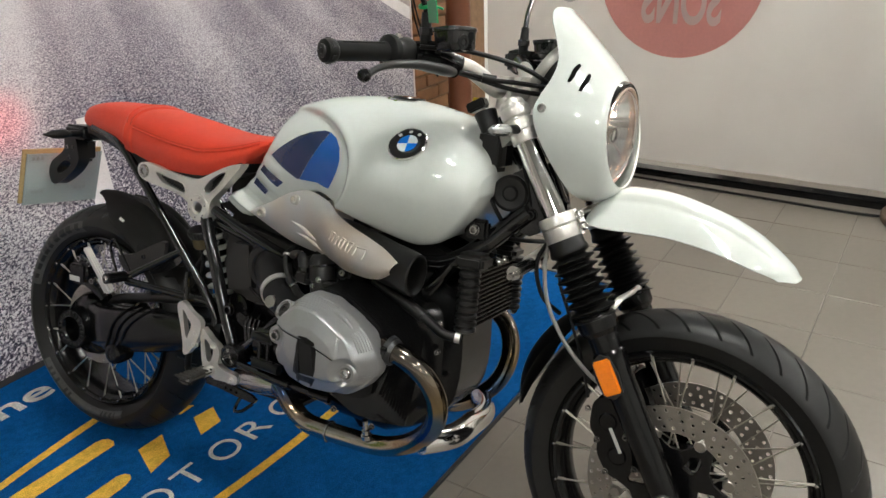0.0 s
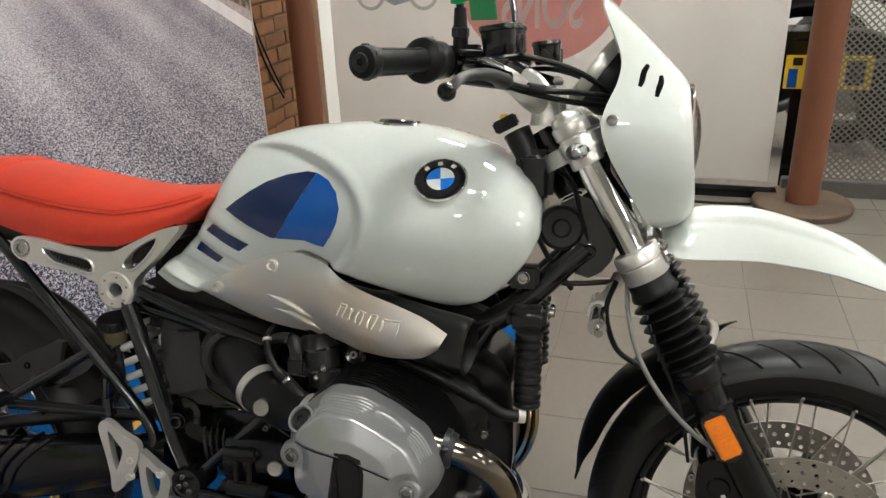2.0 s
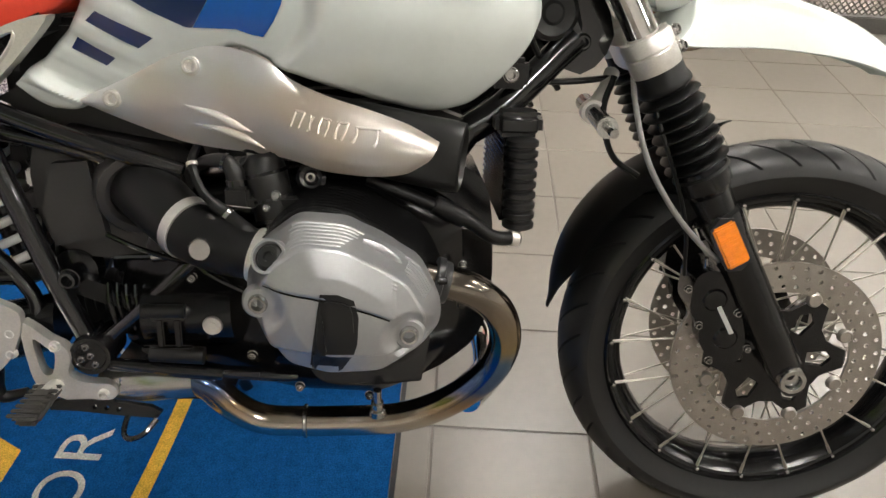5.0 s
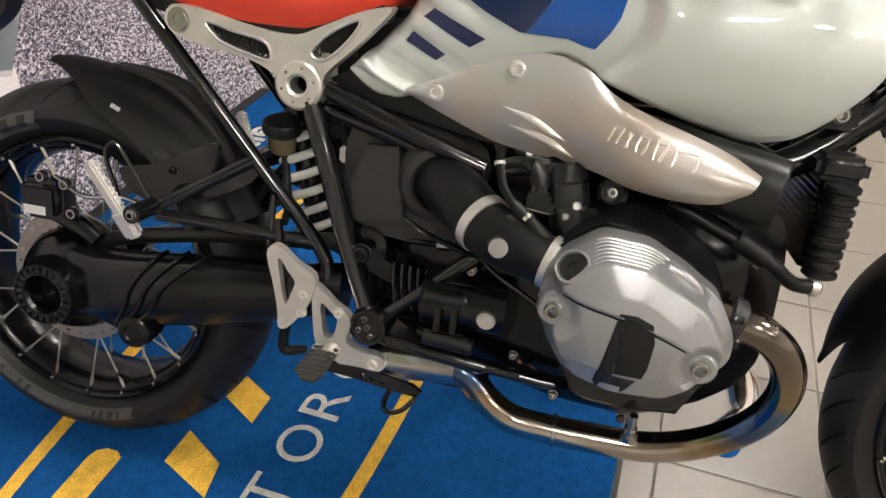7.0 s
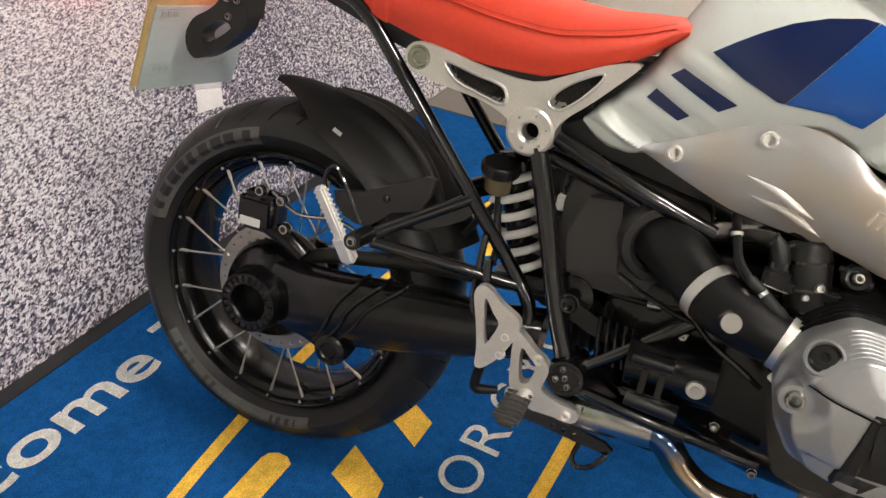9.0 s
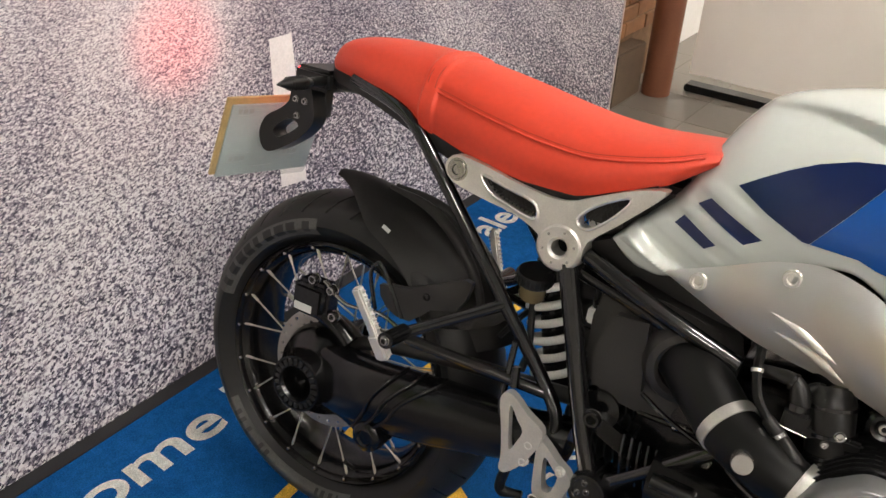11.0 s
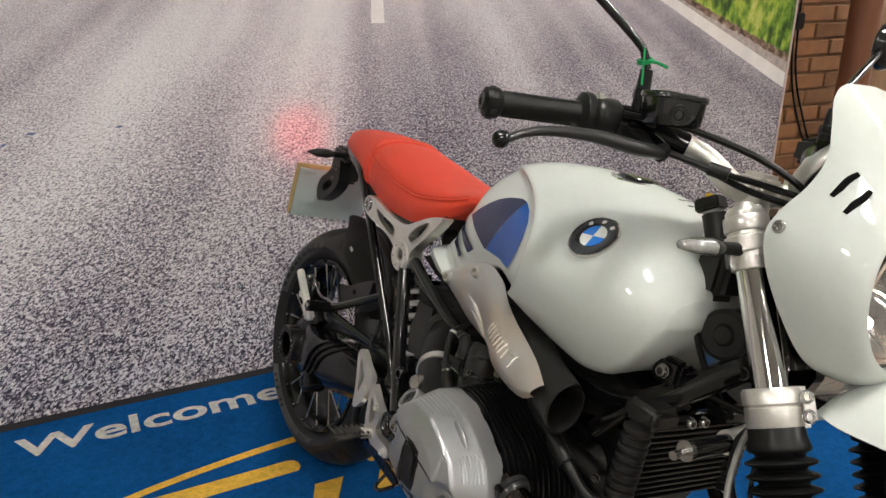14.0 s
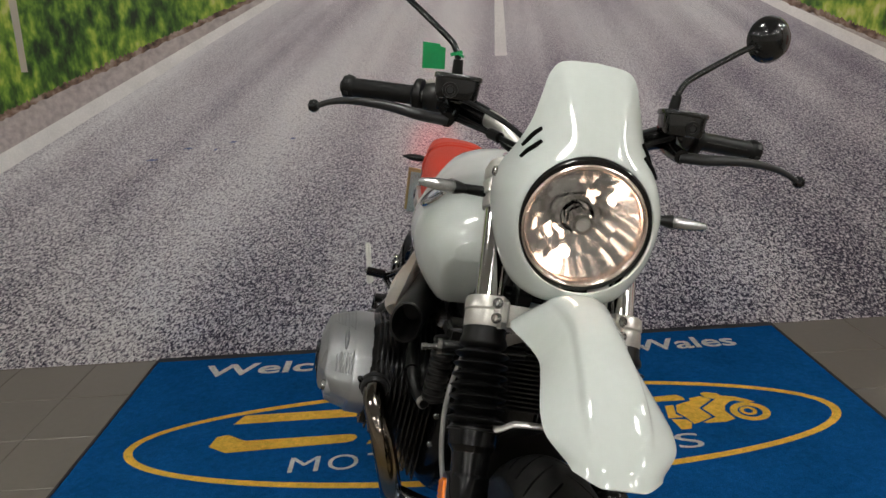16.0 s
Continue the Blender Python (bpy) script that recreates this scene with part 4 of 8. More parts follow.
YH2 = [(0.410, 0.738), (0.432, 0.764), (0.470, 0.786), (0.474, 0.777), (0.452, 0.748), (0.426, 0.728)]


def bracket(sgn):
    def put(x, y, z):
        return x, -sgn * y, z
    br = part("bracket", plate(YBR, -0.129, -0.102, [YH1, YH2, [(0.394 + 0.0125 * math.cos(a), 0.692 + 0.0125 * math.sin(a)) for a in np.linspace(0, 2 * math.pi, 9)[:-1]]], 0.0065, 3, place=put), M_ALU, bike, "cast silver Y-shaped frame bracket")
    for lp in (YH1, YH2):
        rim_line = rounded([(x, sgn * 0.1285, z) for x, z in lp], 3)
        part("lip", tube([tuple(p) for p in rim_line + rim_line[:1]], 0.0026, 6, 1, cap=False), M_ALU, br, "raised lip round the opening")
    for lo, hi in (((0.252, 0.722), (0.358, 0.758)), ((0.410, 0.735), (0.470, 0.785))):
        bm = bmesh.new()
        box((lo[0] + 0.004, sgn * 0.1045 - 0.0015, lo[1] + 0.002), (hi[0] - 0.004, sgn * 0.1045 + 0.0015, hi[1] - 0.002), 0, bm)
        cx, cz = (lo[0] + hi[0]) / 2, (lo[1] + hi[1]) / 2
        for k in range(-9, 10):
            for tilt in (-0.55, 0.55):
                x = cx + k * 0.0068
                if lo[0] + 0.012 < x < hi[0] - 0.012:
                    dz = (hi[1] - lo[1]) / 2 - 0.008
                    zs = cz - (x - cx) * (0.25 if cx < 0.4 else -0.8)
                    tube([(x - tilt * dz, sgn * 0.114, zs - dz), (x + tilt * dz, sgn * 0.114, zs + dz)], 0.0012, 5, bm=bm)
        part("grille", bm, M_MATT, br, "dark mesh behind the opening")
    d = (0, sgn, 0)
    y0 = sgn * 0.112
    part("boss", lathe([(0.012, 0.0), (0.012, 0.016), (0.016, 0.020), (0.030, 0.020), (0.034, 0.016), (0.035, 0.004), (0.035, -0.02), (0.012, -0.02)], (0.394, y0, 0.692), d, 36, closed=True), M_ALU, br, "round boss with a drilled face")
    part("socket", lathe([(0.0125, -0.012), (0.0, -0.012)], (0.394, y0, 0.692), d, 24), M_DARK, br)
    for a in range(6):
        an = a * math.pi / 3 + 0.3
        part("pin", lathe([(0.0022, 0), (0.0022, 0.0005), (0, 0.0005)], (0.394 + 0.0235 * math.cos(an), y0 + sgn * 0.020, 0.692 + 0.0235 * math.sin(an)), d, 8), M_STEEL, br)
    part("boss", lathe([(0.0, 0.010), (0.007, 0.010), (0.008, 0.013), (0.013, 0.013), (0.014, 0.010), (0.017, 0.010), (0.0185, 0.006), (0.019, -0.015)], (0.218, sgn * 0.1195, 0.757), d, 32), M_STEEL, br, "end boss with a screw")
    return br


for sgn in (-1, 1):
    bracket(sgn)


def both(fn):
    for s_ in (-1, 1):
        fn(s_)


def frame_tubes(s_):
    y = s_
    part("frame_tube", tube([(0.408, y * 0.118, 0.672), (0.445, y * 0.122, 0.57), (0.483, y * 0.125, 0.459), (0.52, y * 0.126, 0.365)], 0.0145, 14), M_BLACK, bike, "upright black frame tube")
    part("frame_tube", tube([(-0.02, y * 0.075, 0.838), (0.07, y * 0.095, 0.82), (0.118, y * 0.10, 0.797), (0.187, y * 0.103, 0.727), (0.322, y * 0.105, 0.577), (0.434, y * 0.112, 0.455), (0.447, y * 0.118, 0.40)], 0.0108, 12), M_BLACK, bike, "slanted black subframe tube")
    part("frame_tube", tube([(0.19, y * 0.16, 0.490), (0.326, y * 0.107, 0.574)], 0.0095, 12), M_BLACK, bike)
    part("frame_tube", tube([(0.20, y * 0.16, 0.485), (0.425, y * 0.112, 0.466)], 0.0095, 12), M_BLACK, bike)
    part("frame_tube", tube([(0.425, y * 0.10, 0.66), (0.55, y * 0.105, 0.63), (0.66, y * 0.10, 0.575)], 0.011, 10), M_BLACK, bike)
    part("frame_tube", tube([(0.88, y * 0.075, 0.655), (1.036, y * 0.075, 0.668), (1.177, y * 0.050, 0.790)], 0.0205, 18), M_BLACK, bike, "black front frame tube")
    part("frame_tube", tube([(0.99, y * 0.085, 0.60), (1.036, y * 0.08, 0.665)], 0.016, 12), M_BLACK, bike)
    part("frame_tube", tube([(1.02, y * 0.05, 0.80), (1.11, y * 0.035, 0.892)], 0.015, 12), M_BLACK, bike)
    part("frame_tube", tube([(0.535, y * 0.125, 0.372), (0.60, y * 0.13, 0.432), (0.665, y * 0.13, 0.493), (0.70, y * 0.12, 0.52)], 0.0115, 10), M_BLACK, bike)
    part("frame_tube", tube([(0.54, y * 0.135, 0.345), (0.66, y * 0.135, 0.335), (0.76, y * 0.13, 0.325)], 0.009, 10), M_BLACK, bike)


both(frame_tubes)
for s_ in (-1, 1):
    part("gusset", plate([(0.225, 0.500), (0.300, 0.553), (0.338, 0.566), (0.322, 0.540), (0.272, 0.513)], s_ * 0.108, s_ * 0.113, (), 0.001, 2), M_BLACK, bike, "welded black gusset")
# steering head of the frame
for s_ in (-1, 1):
    part("head_gusset", plate([(1.125, 0.835), (1.165, 0.875), (1.205, 0.85), (1.228, 0.795), (1.205, 0.752), (1.165, 0.748)], s_ * 0.034, s_ * 0.056, (), 0.007, 2), M_BLACK, bike, "black gusset at the steering head")
    part("gusset_bolt", bolt((1.185, s_ * 0.056, 0.785), (0, s_, 0), 0.011, 0.010), M_BLACK, bike)
part("steering_head", tube([(1.165, 0, 0.87), (1.205, 0, 0.797)], 0.036, 24), M_BLACK, bike, "black steering head")
part("steering_head", tube([(1.10, 0, 0.975), (1.16, 0, 0.88)], 0.034, 24), M_BLACK, bike)


part("under_seat_cover", box((0.42, -0.055, 0.67), (0.62, 0.055, 0.80), 0.01), M_PLASTIC, bike, "black cover under the seat")
# silver side panel of the intake
PU = [(0.540, 0.706), (0.60, 0.733), (0.672, 0.767), (0.72, 0.777), (0.774, 0.765), (0.812, 0.740), (0.86, 0.722), (0.902, 0.711), (0.950, 0.696), (0.987, 0.678)]
PL = [(0.541, 0.701), (0.60, 0.678), (0.68, 0.653), (0.73, 0.648), (0.774, 0.647), (0.81, 0.643), (0.85, 0.634), (0.90, 0.631), (0.945, 0.637), (0.972, 0.652)]
PYU = [0.118, 0.126, 0.139, 0.148, 0.158, 0.168, 0.181, 0.192, 0.205, 0.217]
PYM = [0.120, 0.133, 0.146, 0.159, 0.177, 0.195, 0.214, 0.225, 0.233, 0.232]
PYL = [0.115, 0.120, 0.128, 0.138, 0.155, 0.172, 0.188, 0.200, 0.212, 0.216]


def panel_point(s, t, sgn=-1, lift=0.0):
    """s from the rear to the front, t from the upper edge to the lower."""
    k = s * (len(PU) - 1)
    i = range(len(PU))
    ux, uz, lx, lz = (interp(k, i, [p[j] for p in q]) for q, j in ((PU, 0), (PU, 1), (PL, 0), (PL, 1)))
    yu, ym, yl = (interp(k, i, a) for a in (PYU, PYM, PYL))
    base = yu * (1 - t) + yl * t
    y = base + (ym - 0.5 * (yu + yl)) * math.sin(math.pi * t) ** 0.8
    return V(ux + (lx - ux) * t, sgn * (y + lift), uz + (lz - uz) * t)


PGRID = [(panel_point(s, t), s, t) for s in np.linspace(0, 1, 120) for t in np.linspace(0, 1, 40)]


def on_panel(x, z, sgn=-1, lift=0.0):
    """The place on the side panel at x, z."""
    p, s, t = min(PGRID, key=lambda q: (q[0].x - x) ** 2 + (q[0].z - z) ** 2)
    return panel_point(s, t, sgn, lift)


def intake(sgn):
    rows_ = [[panel_point(s, t, sgn) for t in np.linspace(0, 1, 15)] for s in np.linspace(0, 1, 50)]
    bm = loft(rows_, False, False)
    bmesh.ops.solidify(bm, geom=bm.faces[:], thickness=0.004)
    pn = part("side_panel", bm, M_SILVER, bike, "brushed silver intake cover")
    for x, z in ((0.584, 0.709), (0.687, 0.752)):
        p = on_panel(x, z, sgn, 0.001)
        part("screw", bolt(p, (0.05, sgn, 0.12), 0.0105, 0.009), M_ALU, pn)
    for (xa, za), (xb, zb) in (((0.673, 0.705), (0.761, 0.675)), ((0.685, 0.682), (0.773, 0.657))):
        line = [on_panel(xa + (xb - xa) * k, za + (zb - za) * k + 0.004 * math.sin(math.pi * k), sgn, -0.001) for k in (0, 0.25, 0.5, 0.75, 1)]
        part("rib", tube(line, [0.0008, 0.0035, 0.006, 0.0065, 0.001], 10), M_SILVER, pn, "raised rib")
    # raised marks in place of the model's writing
    for x0, w in ((0.815, 0.008), (0.833, 0.003), (0.846, 0.009), (0.866, 0.010), (0.888, 0.024)):
        for dx in (0.0, w):
            zc = 0.700 - (x0 + dx - 0.81) * 0.19
            part("mark", tube([on_panel(x0 + dx - 0.003, zc - 0.0085, sgn, 0.0002), on_panel(x0 + dx, zc, sgn, 0.0002), on_panel(x0 + dx + 0.003, zc + 0.0085, sgn, 0.0002)], 0.0018, 6, 2), M_SILVER, pn)
        if w > 0.005:
            zc = 0.7085 - (x0 - 0.81) * 0.19
            part("mark", tube([on_panel(x0 + 0.002, zc, sgn, 0.0002), on_panel(x0 + w + 0.004, zc - 0.002, sgn, 0.0002)], 0.0018, 6, 2), M_SILVER, pn)
    rings = []
    for x, y, z, r, f in ((0.70, 0.09, 0.69, 0.038, 1.0), (0.80, 0.118, 0.68, 0.044, 0.9), (0.88, 0.148, 0.672, 0.045, 0.74), (0.95, 0.174, 0.662, 0.0445, 0.70), (1.0, 0.190, 0.656, 0.0445, 0.70), (1.016, 0.194, 0.654, 0.043, 0.70), (1.018, 0.194, 0.654, 0.039, 0.68), (1.0, 0.190, 0.656, 0.036, 0.66), (0.93, 0.172, 0.664, 0.034, 0.66)):
        m = axis_matrix((x, sgn * y, z), V(1, sgn * 0.17, -0.10).normalized())
        ring = [m @ V(r * math.cos(a), r * math.sin(a), 0) for a in [2 * math.pi * j / 28 for j in range(28)]]
        rings.append([V(p.x, sgn * y + (p.y - sgn * y) * f, p.z) for p in ring])
    part("intake_duct", loft(rings), M_PLASTIC, bike, "black air intake duct with an oval mouth")


both(intake)


# wheels
def tyre_mesh(R, rim, half, grooves, seed, front):
    prof = []
    n = 36
    for i in range(n + 1):
        a = -1 + 2 * i / n
        y = half * math.sin(a * math.pi / 2 * 0.98)
        r = R - (R - rim - 0.034) * (1 - math.cos(a * math.pi / 2 * 0.98)) ** 0.92
        prof.append((r, y))
    full = [(rim - 0.004, -half * 0.62), (rim + 0.010, -half * 0.68), (rim + 0.03, -half * 0.92)] + prof[1:-1] + [(rim + 0.03, half * 0.92), (rim + 0.010, half * 0.68), (rim - 0.004, half * 0.62)]
    bm = bmesh.new()
    rings = []
    # columns of one groove's stretch: two walls, its floor, the land
    cols = [0.0, 0.014, 0.085, 0.10, 0.28, 0.46, 0.64, 0.82] if front else [0.0, 0.012, 0.065, 0.08, 0.28, 0.46, 0.64, 0.82]
    lo, hi = (0.10, 0.86) if front else (0.30, 0.84)
    turn = -1.25 if front else 0.9
    for r, y in full:
        ring = []
        u = abs(y) / half if r > rim + 0.042 else 1.0
        for g in range(grooves):
            for i, c in enumerate(cols):
                a = 2 * math.pi * (g + c + (0.0 if y > 0 else 0.5) + turn * (u - 1)) / grooves
                deep = 0.0075 if i in (1, 2) and lo < u < hi and r > rim + 0.042 else 0.0
                ring.append(bm.verts.new(((r - deep) * math.cos(a), y, (r - deep) * math.sin(a))))
        rings.append(ring)
    n = len(rings[0])
    shift = len(cols) // 2
    for k, (a, b_) in enumerate(zip(rings, rings[1:])):
        cross = full[k][1] <= 0 < full[k + 1][1]
        for j in range(n):
            q = (j + 1) % n
            o = j + (shift if cross else 0)
            bm.faces.new((a[j], a[q], b_[(o + 1) % n], b_[o % n]))
    return bm


def rim_profile(r, half):
    return [(r + 0.006, -half), (r + 0.010, -half + 0.003), (r + 0.006, -half + 0.007), (r - 0.006, -half + 0.012), (r - 0.014, -half + 0.022), (r - 0.020, -half * 0.35), (r - 0.023, 0), (r - 0.020, half * 0.35), (r - 0.014, half - 0.022), (r - 0.006, half - 0.012), (r + 0.006, half - 0.007), (r + 0.010, half - 0.003), (r + 0.006, half), (r - 0.002, half - 0.01), (r - 0.008, 0), (r - 0.002, -half + 0.01)]


def wheel(name, centre, R, rim, half_tyre, half_rim, spokes, hub_r, hub_half, grooves, front, xf, label):
    w = holder(name, bike, label)
    w.matrix_local = xf @ Matrix.Translation(centre)
    part("tyre", tyre_mesh(R, rim, half_tyre, grooves, 1, front), M_TYRE, w, "black road tyre with slanted grooves", angle=25)
    part("rim", lathe(rim_profile(rim, half_rim), (0, 0, 0), (0, 1, 0), 96, closed=True), M_SATIN, w, "gloss black rim")
    part("hub", lathe([(0.012, -hub_half - 0.012), (hub_r * 0.6, -hub_half - 0.010), (hub_r, -hub_half), (hub_r, -hub_half + 0.008), (hub_r * 0.62, -hub_half + 0.016), (hub_r * 0.6, 0), (hub_r * 0.62, hub_half - 0.016), (hub_r, hub_half - 0.008), (hub_r, hub_half), (hub_r * 0.6, hub_half + 0.010), (0.012, hub_half + 0.012)], (0, 0, 0), (0, 1, 0), 40), M_SATIN, w, "black hub")
    # one spoke mesh shared by all
    rs = rim - 0.004
    for i in range(spokes):
        side = 1 if i % 2 else -1
        lead = 1 if (i // 2) % 2 else -1
        a = 2 * math.pi * i / spokes
        ha = a + lead * 0.62
        inner = V(hub_r * 0.94 * math.cos(ha), side * hub_half * 0.92, hub_r * 0.94 * math.sin(ha))
        outer = V(rs * math.cos(a), side * half_rim * 0.80, rs * math.sin(a))
        bm = tube([inner, outer], 0.0016, 6)
        tube([outer - (outer - inner).normalized() * 0.018, outer], 0.0027, 6, bm=bm)
        part("spoke", bm, M_SPOKE, w)
    for i in range(spokes):
        a = 2 * math.pi * (i + 0.0) / spokes
        side = 1 if i % 2 else -1
        part("nipple", lathe([(0.0, 0.004), (0.003, 0.003), (0.004, 0.0)], (( rim - 0.001) * math.cos(a), side * (half_rim - 0.004), (rim - 0.001) * math.sin(a)), (0, side, 0), 8), M_STEEL, w)
    return w


def disc(w, y, r, r_in, label, holes=3, per=30, float_buttons=8):
    """A brake disc with drilled rows and floating buttons."""
    bm = bmesh.new()
    sgn = -1 if y < 0 else 1
    edges = [r_in + (r - r_in) * q for q in (0.0, 0.36, 0.66, 1.0)] if holes == 3 else [r_in, (r_in + r) / 2, r]
    for row in range(holes):
        r0, r1 = edges[row], edges[row + 1]
        rm = (r0 + r1) / 2
        for k in range(per):
            a0 = 2 * math.pi * (k + row / holes) / per
            da = math.pi / per
            rim_pts, hole_pts = [], []
            for u, v in ((1, 0), (1, 1), (0, 1), (-1, 1), (-1, 0), (-1, -1), (0, -1), (1, -1)):
                rr = rm + (r1 - r0) / 2 * u
                rim_pts.append((rr * math.cos(a0 + da * v), rr * math.sin(a0 + da * v)))
                ln = 0.0038 / math.hypot(u, v)
                t_ = a0 + ln * v / rm
                hole_pts.append(((rm + ln * u) * math.cos(t_), (rm + ln * u) * math.sin(t_)))
            loops = [[bm.verts.new((p[0], y + f, p[1])) for p in pts] for f, pts in ((-0.0025, rim_pts), (-0.0025, hole_pts), (0.0025, hole_pts), (0.0025, rim_pts))]
            for la, lb in zip(loops, loops[1:]):
                for q in range(8):
                    n_ = (q + 1) % 8
                    bm.faces.new((la[q], la[n_], lb[n_], lb[q]))
    for rr in (r_in, r):
        lathe([(rr, -0.0025), (rr, 0.0025)], (0, y, 0), (0, 1, 0), 96, bm)
    d = part("brake_disc", bm, M_DISC, w, label)
    for k in range(float_buttons):
        a = 2 * math.pi * (k + 0.5) / float_buttons
        part("button", lathe([(0, 0.005), (0.009, 0.005), (0.011, 0.003), (0.012, -0.003)], ((r_in - 0.004) * math.cos(a), y, (r_in - 0.004) * math.sin(a)), (0, sgn, 0), 16), M_DISC, w)
    return d


rear = wheel("rear_wheel", (0, 0, 0.318), 0.317, 0.222, 0.083, 0.070, 40, 0.055, 0.055, 34, False, Matrix(), "black spoked rear wheel")
disc(rear, -0.075, 0.113, 0.078, "drilled rear brake disc", 2, 30, 6)
front = wheel("front_wheel", (1.527, 0, 0.325), 0.325, 0.247, 0.060, 0.045, 40, 0.045, 0.05, 34, True, S, "black spoked front wheel")
disc(front, -0.072, 0.160, 0.112, "drilled front brake disc", 3, 42, 8)
disc(front, 0.072, 0.160, 0.112, "drilled front brake disc", 3, 42, 8)
for s_ in (-1, 1):
    star = []
    for k in range(48):
        a = 2 * math.pi * k / 48
        r = 0.080 + 0.029 * smoothstep(0.25, 0.85, 0.5 + 0.5 * math.cos(6 * a))
        star.append((r * math.cos(a), r * math.sin(a)))
    gaps = []
    for k in range(6):
        c = 2 * math.pi * k / 6
        gaps.append([(r * math.cos(c + d), r * math.sin(c + d)) for r, d in ((0.050, -0.20), (0.078, -0.17), (0.088, 0.0), (0.078, 0.17), (0.050, 0.20))])
    part("disc_carrier", plate(star, s_ * 0.064, s_ * 0.071, gaps, 0.0015), M_SATIN, front, "black star-shaped disc carrier")


# ---- front fork ----
FA = V(1.531, 0, 0.32)
FORK_RAKE = RAKE + radians(0.9)
FD = V(-math.sin(FORK_RAKE), 0, math.cos(FORK_RAKE))


def fk(s, y, off=0.0):
    """A place along the fork leg, s metres above the axle; off forwards."""
    p = FA + FD * s + V(math.cos(FORK_RAKE), 0, math.sin(FORK_RAKE)) * off
    return V(p.x, y, p.z)


fork = holder("fork", bike, "telescopic fork with rubber gaiters")


def fork_leg(s_):
    y = s_ * 0.106
    part("fork_tube", tube([fk(0.53, y), fk(0.778, y)], 0.0212, 28), M_CHROME, fork, "polished fork tube", xf=S)
    part("tube_cap", lathe([(0, 0.012), (0.012, 0.012), (0.013, 0.006), (0.021, 0.006), (0.024, 0.0), (0.024, -0.01)], fk(0.776, y), FD, 28), M_ALU, fork, xf=S)
    rings = []
    nb = 8
    for i in range(nb * 8 + 1):
        t = i / (nb * 8)
        r = 0.0345 + 0.0075 * math.cos(2 * math.pi * i / 8) * (0.35 if i < 3 or i > nb * 8 - 3 else 1) + 0.003 * t
        rings.append((r, 0.482 - t * 0.130))
    part("gaiter", lathe([(0.024, 0.511), (0.032, 0.510), (0.0335, 0.505), (0.0335, 0.494), (0.036, 0.488)] + rings + [(0.03, 0.350)], FA + V(0, y, 0), FD, 32), M_RUBBER, fork, "ribbed rubber gaiter", xf=S, angle=60)
    part("lower_leg", lathe([(0.0, -0.035), (0.016, -0.035), (0.020, -0.02), (0.026, 0.01), (0.0275, 0.10), (0.0285, 0.25), (0.031, 0.262), (0.031, 0.285), (0.0275, 0.29), (0.029, 0.32), (0.036, 0.33), (0.038, 0.355), (0.034, 0.362), (0, 0.362)], FA + V(0, y, 0), FD, 40), M_SATIN, fork, "black fork leg", xf=S, angle=12)
    part("axle_clamp", lathe([(0.0, -0.006), (0.012, -0.006), (0.013, 0.012), (0.0185, 0.012), (0.0205, 0.008), (0.021, -0.03)], FA + V(0, s_ * 0.126, 0), (0, s_, 0), 28), M_STEEL if s_ < 0 else M_SATIN, fork, xf=S)
    # lower clamp
    part("clamp", lathe([(0.022, 0.504), (0.032, 0.505), (0.034, 0.509), (0.034, 0.530), (0.032, 0.532), (0.035, 0.535), (0.035, 0.550), (0.032, 0.554), (0.022, 0.554)], FA + V(0, y, 0), FD, 32), M_ALU, fork, "silver fork clamp", xf=S)
    part("clamp", lathe([(0.0226, 0.700), (0.0255, 0.701), (0.0262, 0.703), (0.0262, 0.717), (0.0245, 0.719), (0.0245, 0.7215), (0.0285, 0.722), (0.0298, 0.724), (0.0298, 0.742), (0.0285, 0.744), (0.0252, 0.745), (0.0252, 0.749), (0.0275, 0.750), (0.0285, 0.752), (0.0285, 0.767), (0.0275, 0.769), (0.0245, 0.770), (0.0245, 0.776), (0.0226, 0.777)], FA + V(0, y, 0), FD, 36), M_ALU, fork, "silver fork clamp", xf=S, angle=28)
    lug = axis_matrix(fk(0.529, s_ * 0.094, 0.037), V(math.cos(FORK_RAKE), s_ * 0.75, math.sin(FORK_RAKE)), up=tuple(FD))
    part("clamp_lug", box((-0.0125, -0.0245, -0.020), (0.0125, 0.0245, 0.004), 0.009, seg=4), M_ALU, fork, "silver pinch lug", xf=S @ lug)
    for ds in (-0.0115, 0.0115):
        part("pinch_bolt", bolt((0, ds, 0.004), (0, 0, 1), 0.0078, 0.006), M_STEEL, fork, xf=S @ lug)
    # amber reflector
    if s_ < 0:
        m = axis_matrix(fk(0.248, y - 0.026, -0.007), (0.1, -1, 0.05), up=tuple(FD))
        part("reflector", box((-0.0165, -0.033, 0.0), (0.0165, 0.033, 0.012), 0.003), M_ORANGE, fork, "amber side reflector", xf=S @ m)
        part("reflector_rim", plate([(-0.0175, -0.034), (0.0175, -0.034), (0.0175, 0.034), (-0.0175, 0.034)], 0.0, 0.008, (), 0.001, 2), M_PLASTIC, fork, xf=S @ m @ Matrix.Rotation(radians(90), 4, "X"))
        for q in range(9):
            part("rib", box((-0.0142, -0.029 + q * 0.0067, 0.0115), (0.0142, -0.0255 + q * 0.0067, 0.0130), 0.0006), M_ORANGE, fork, xf=S @ m)


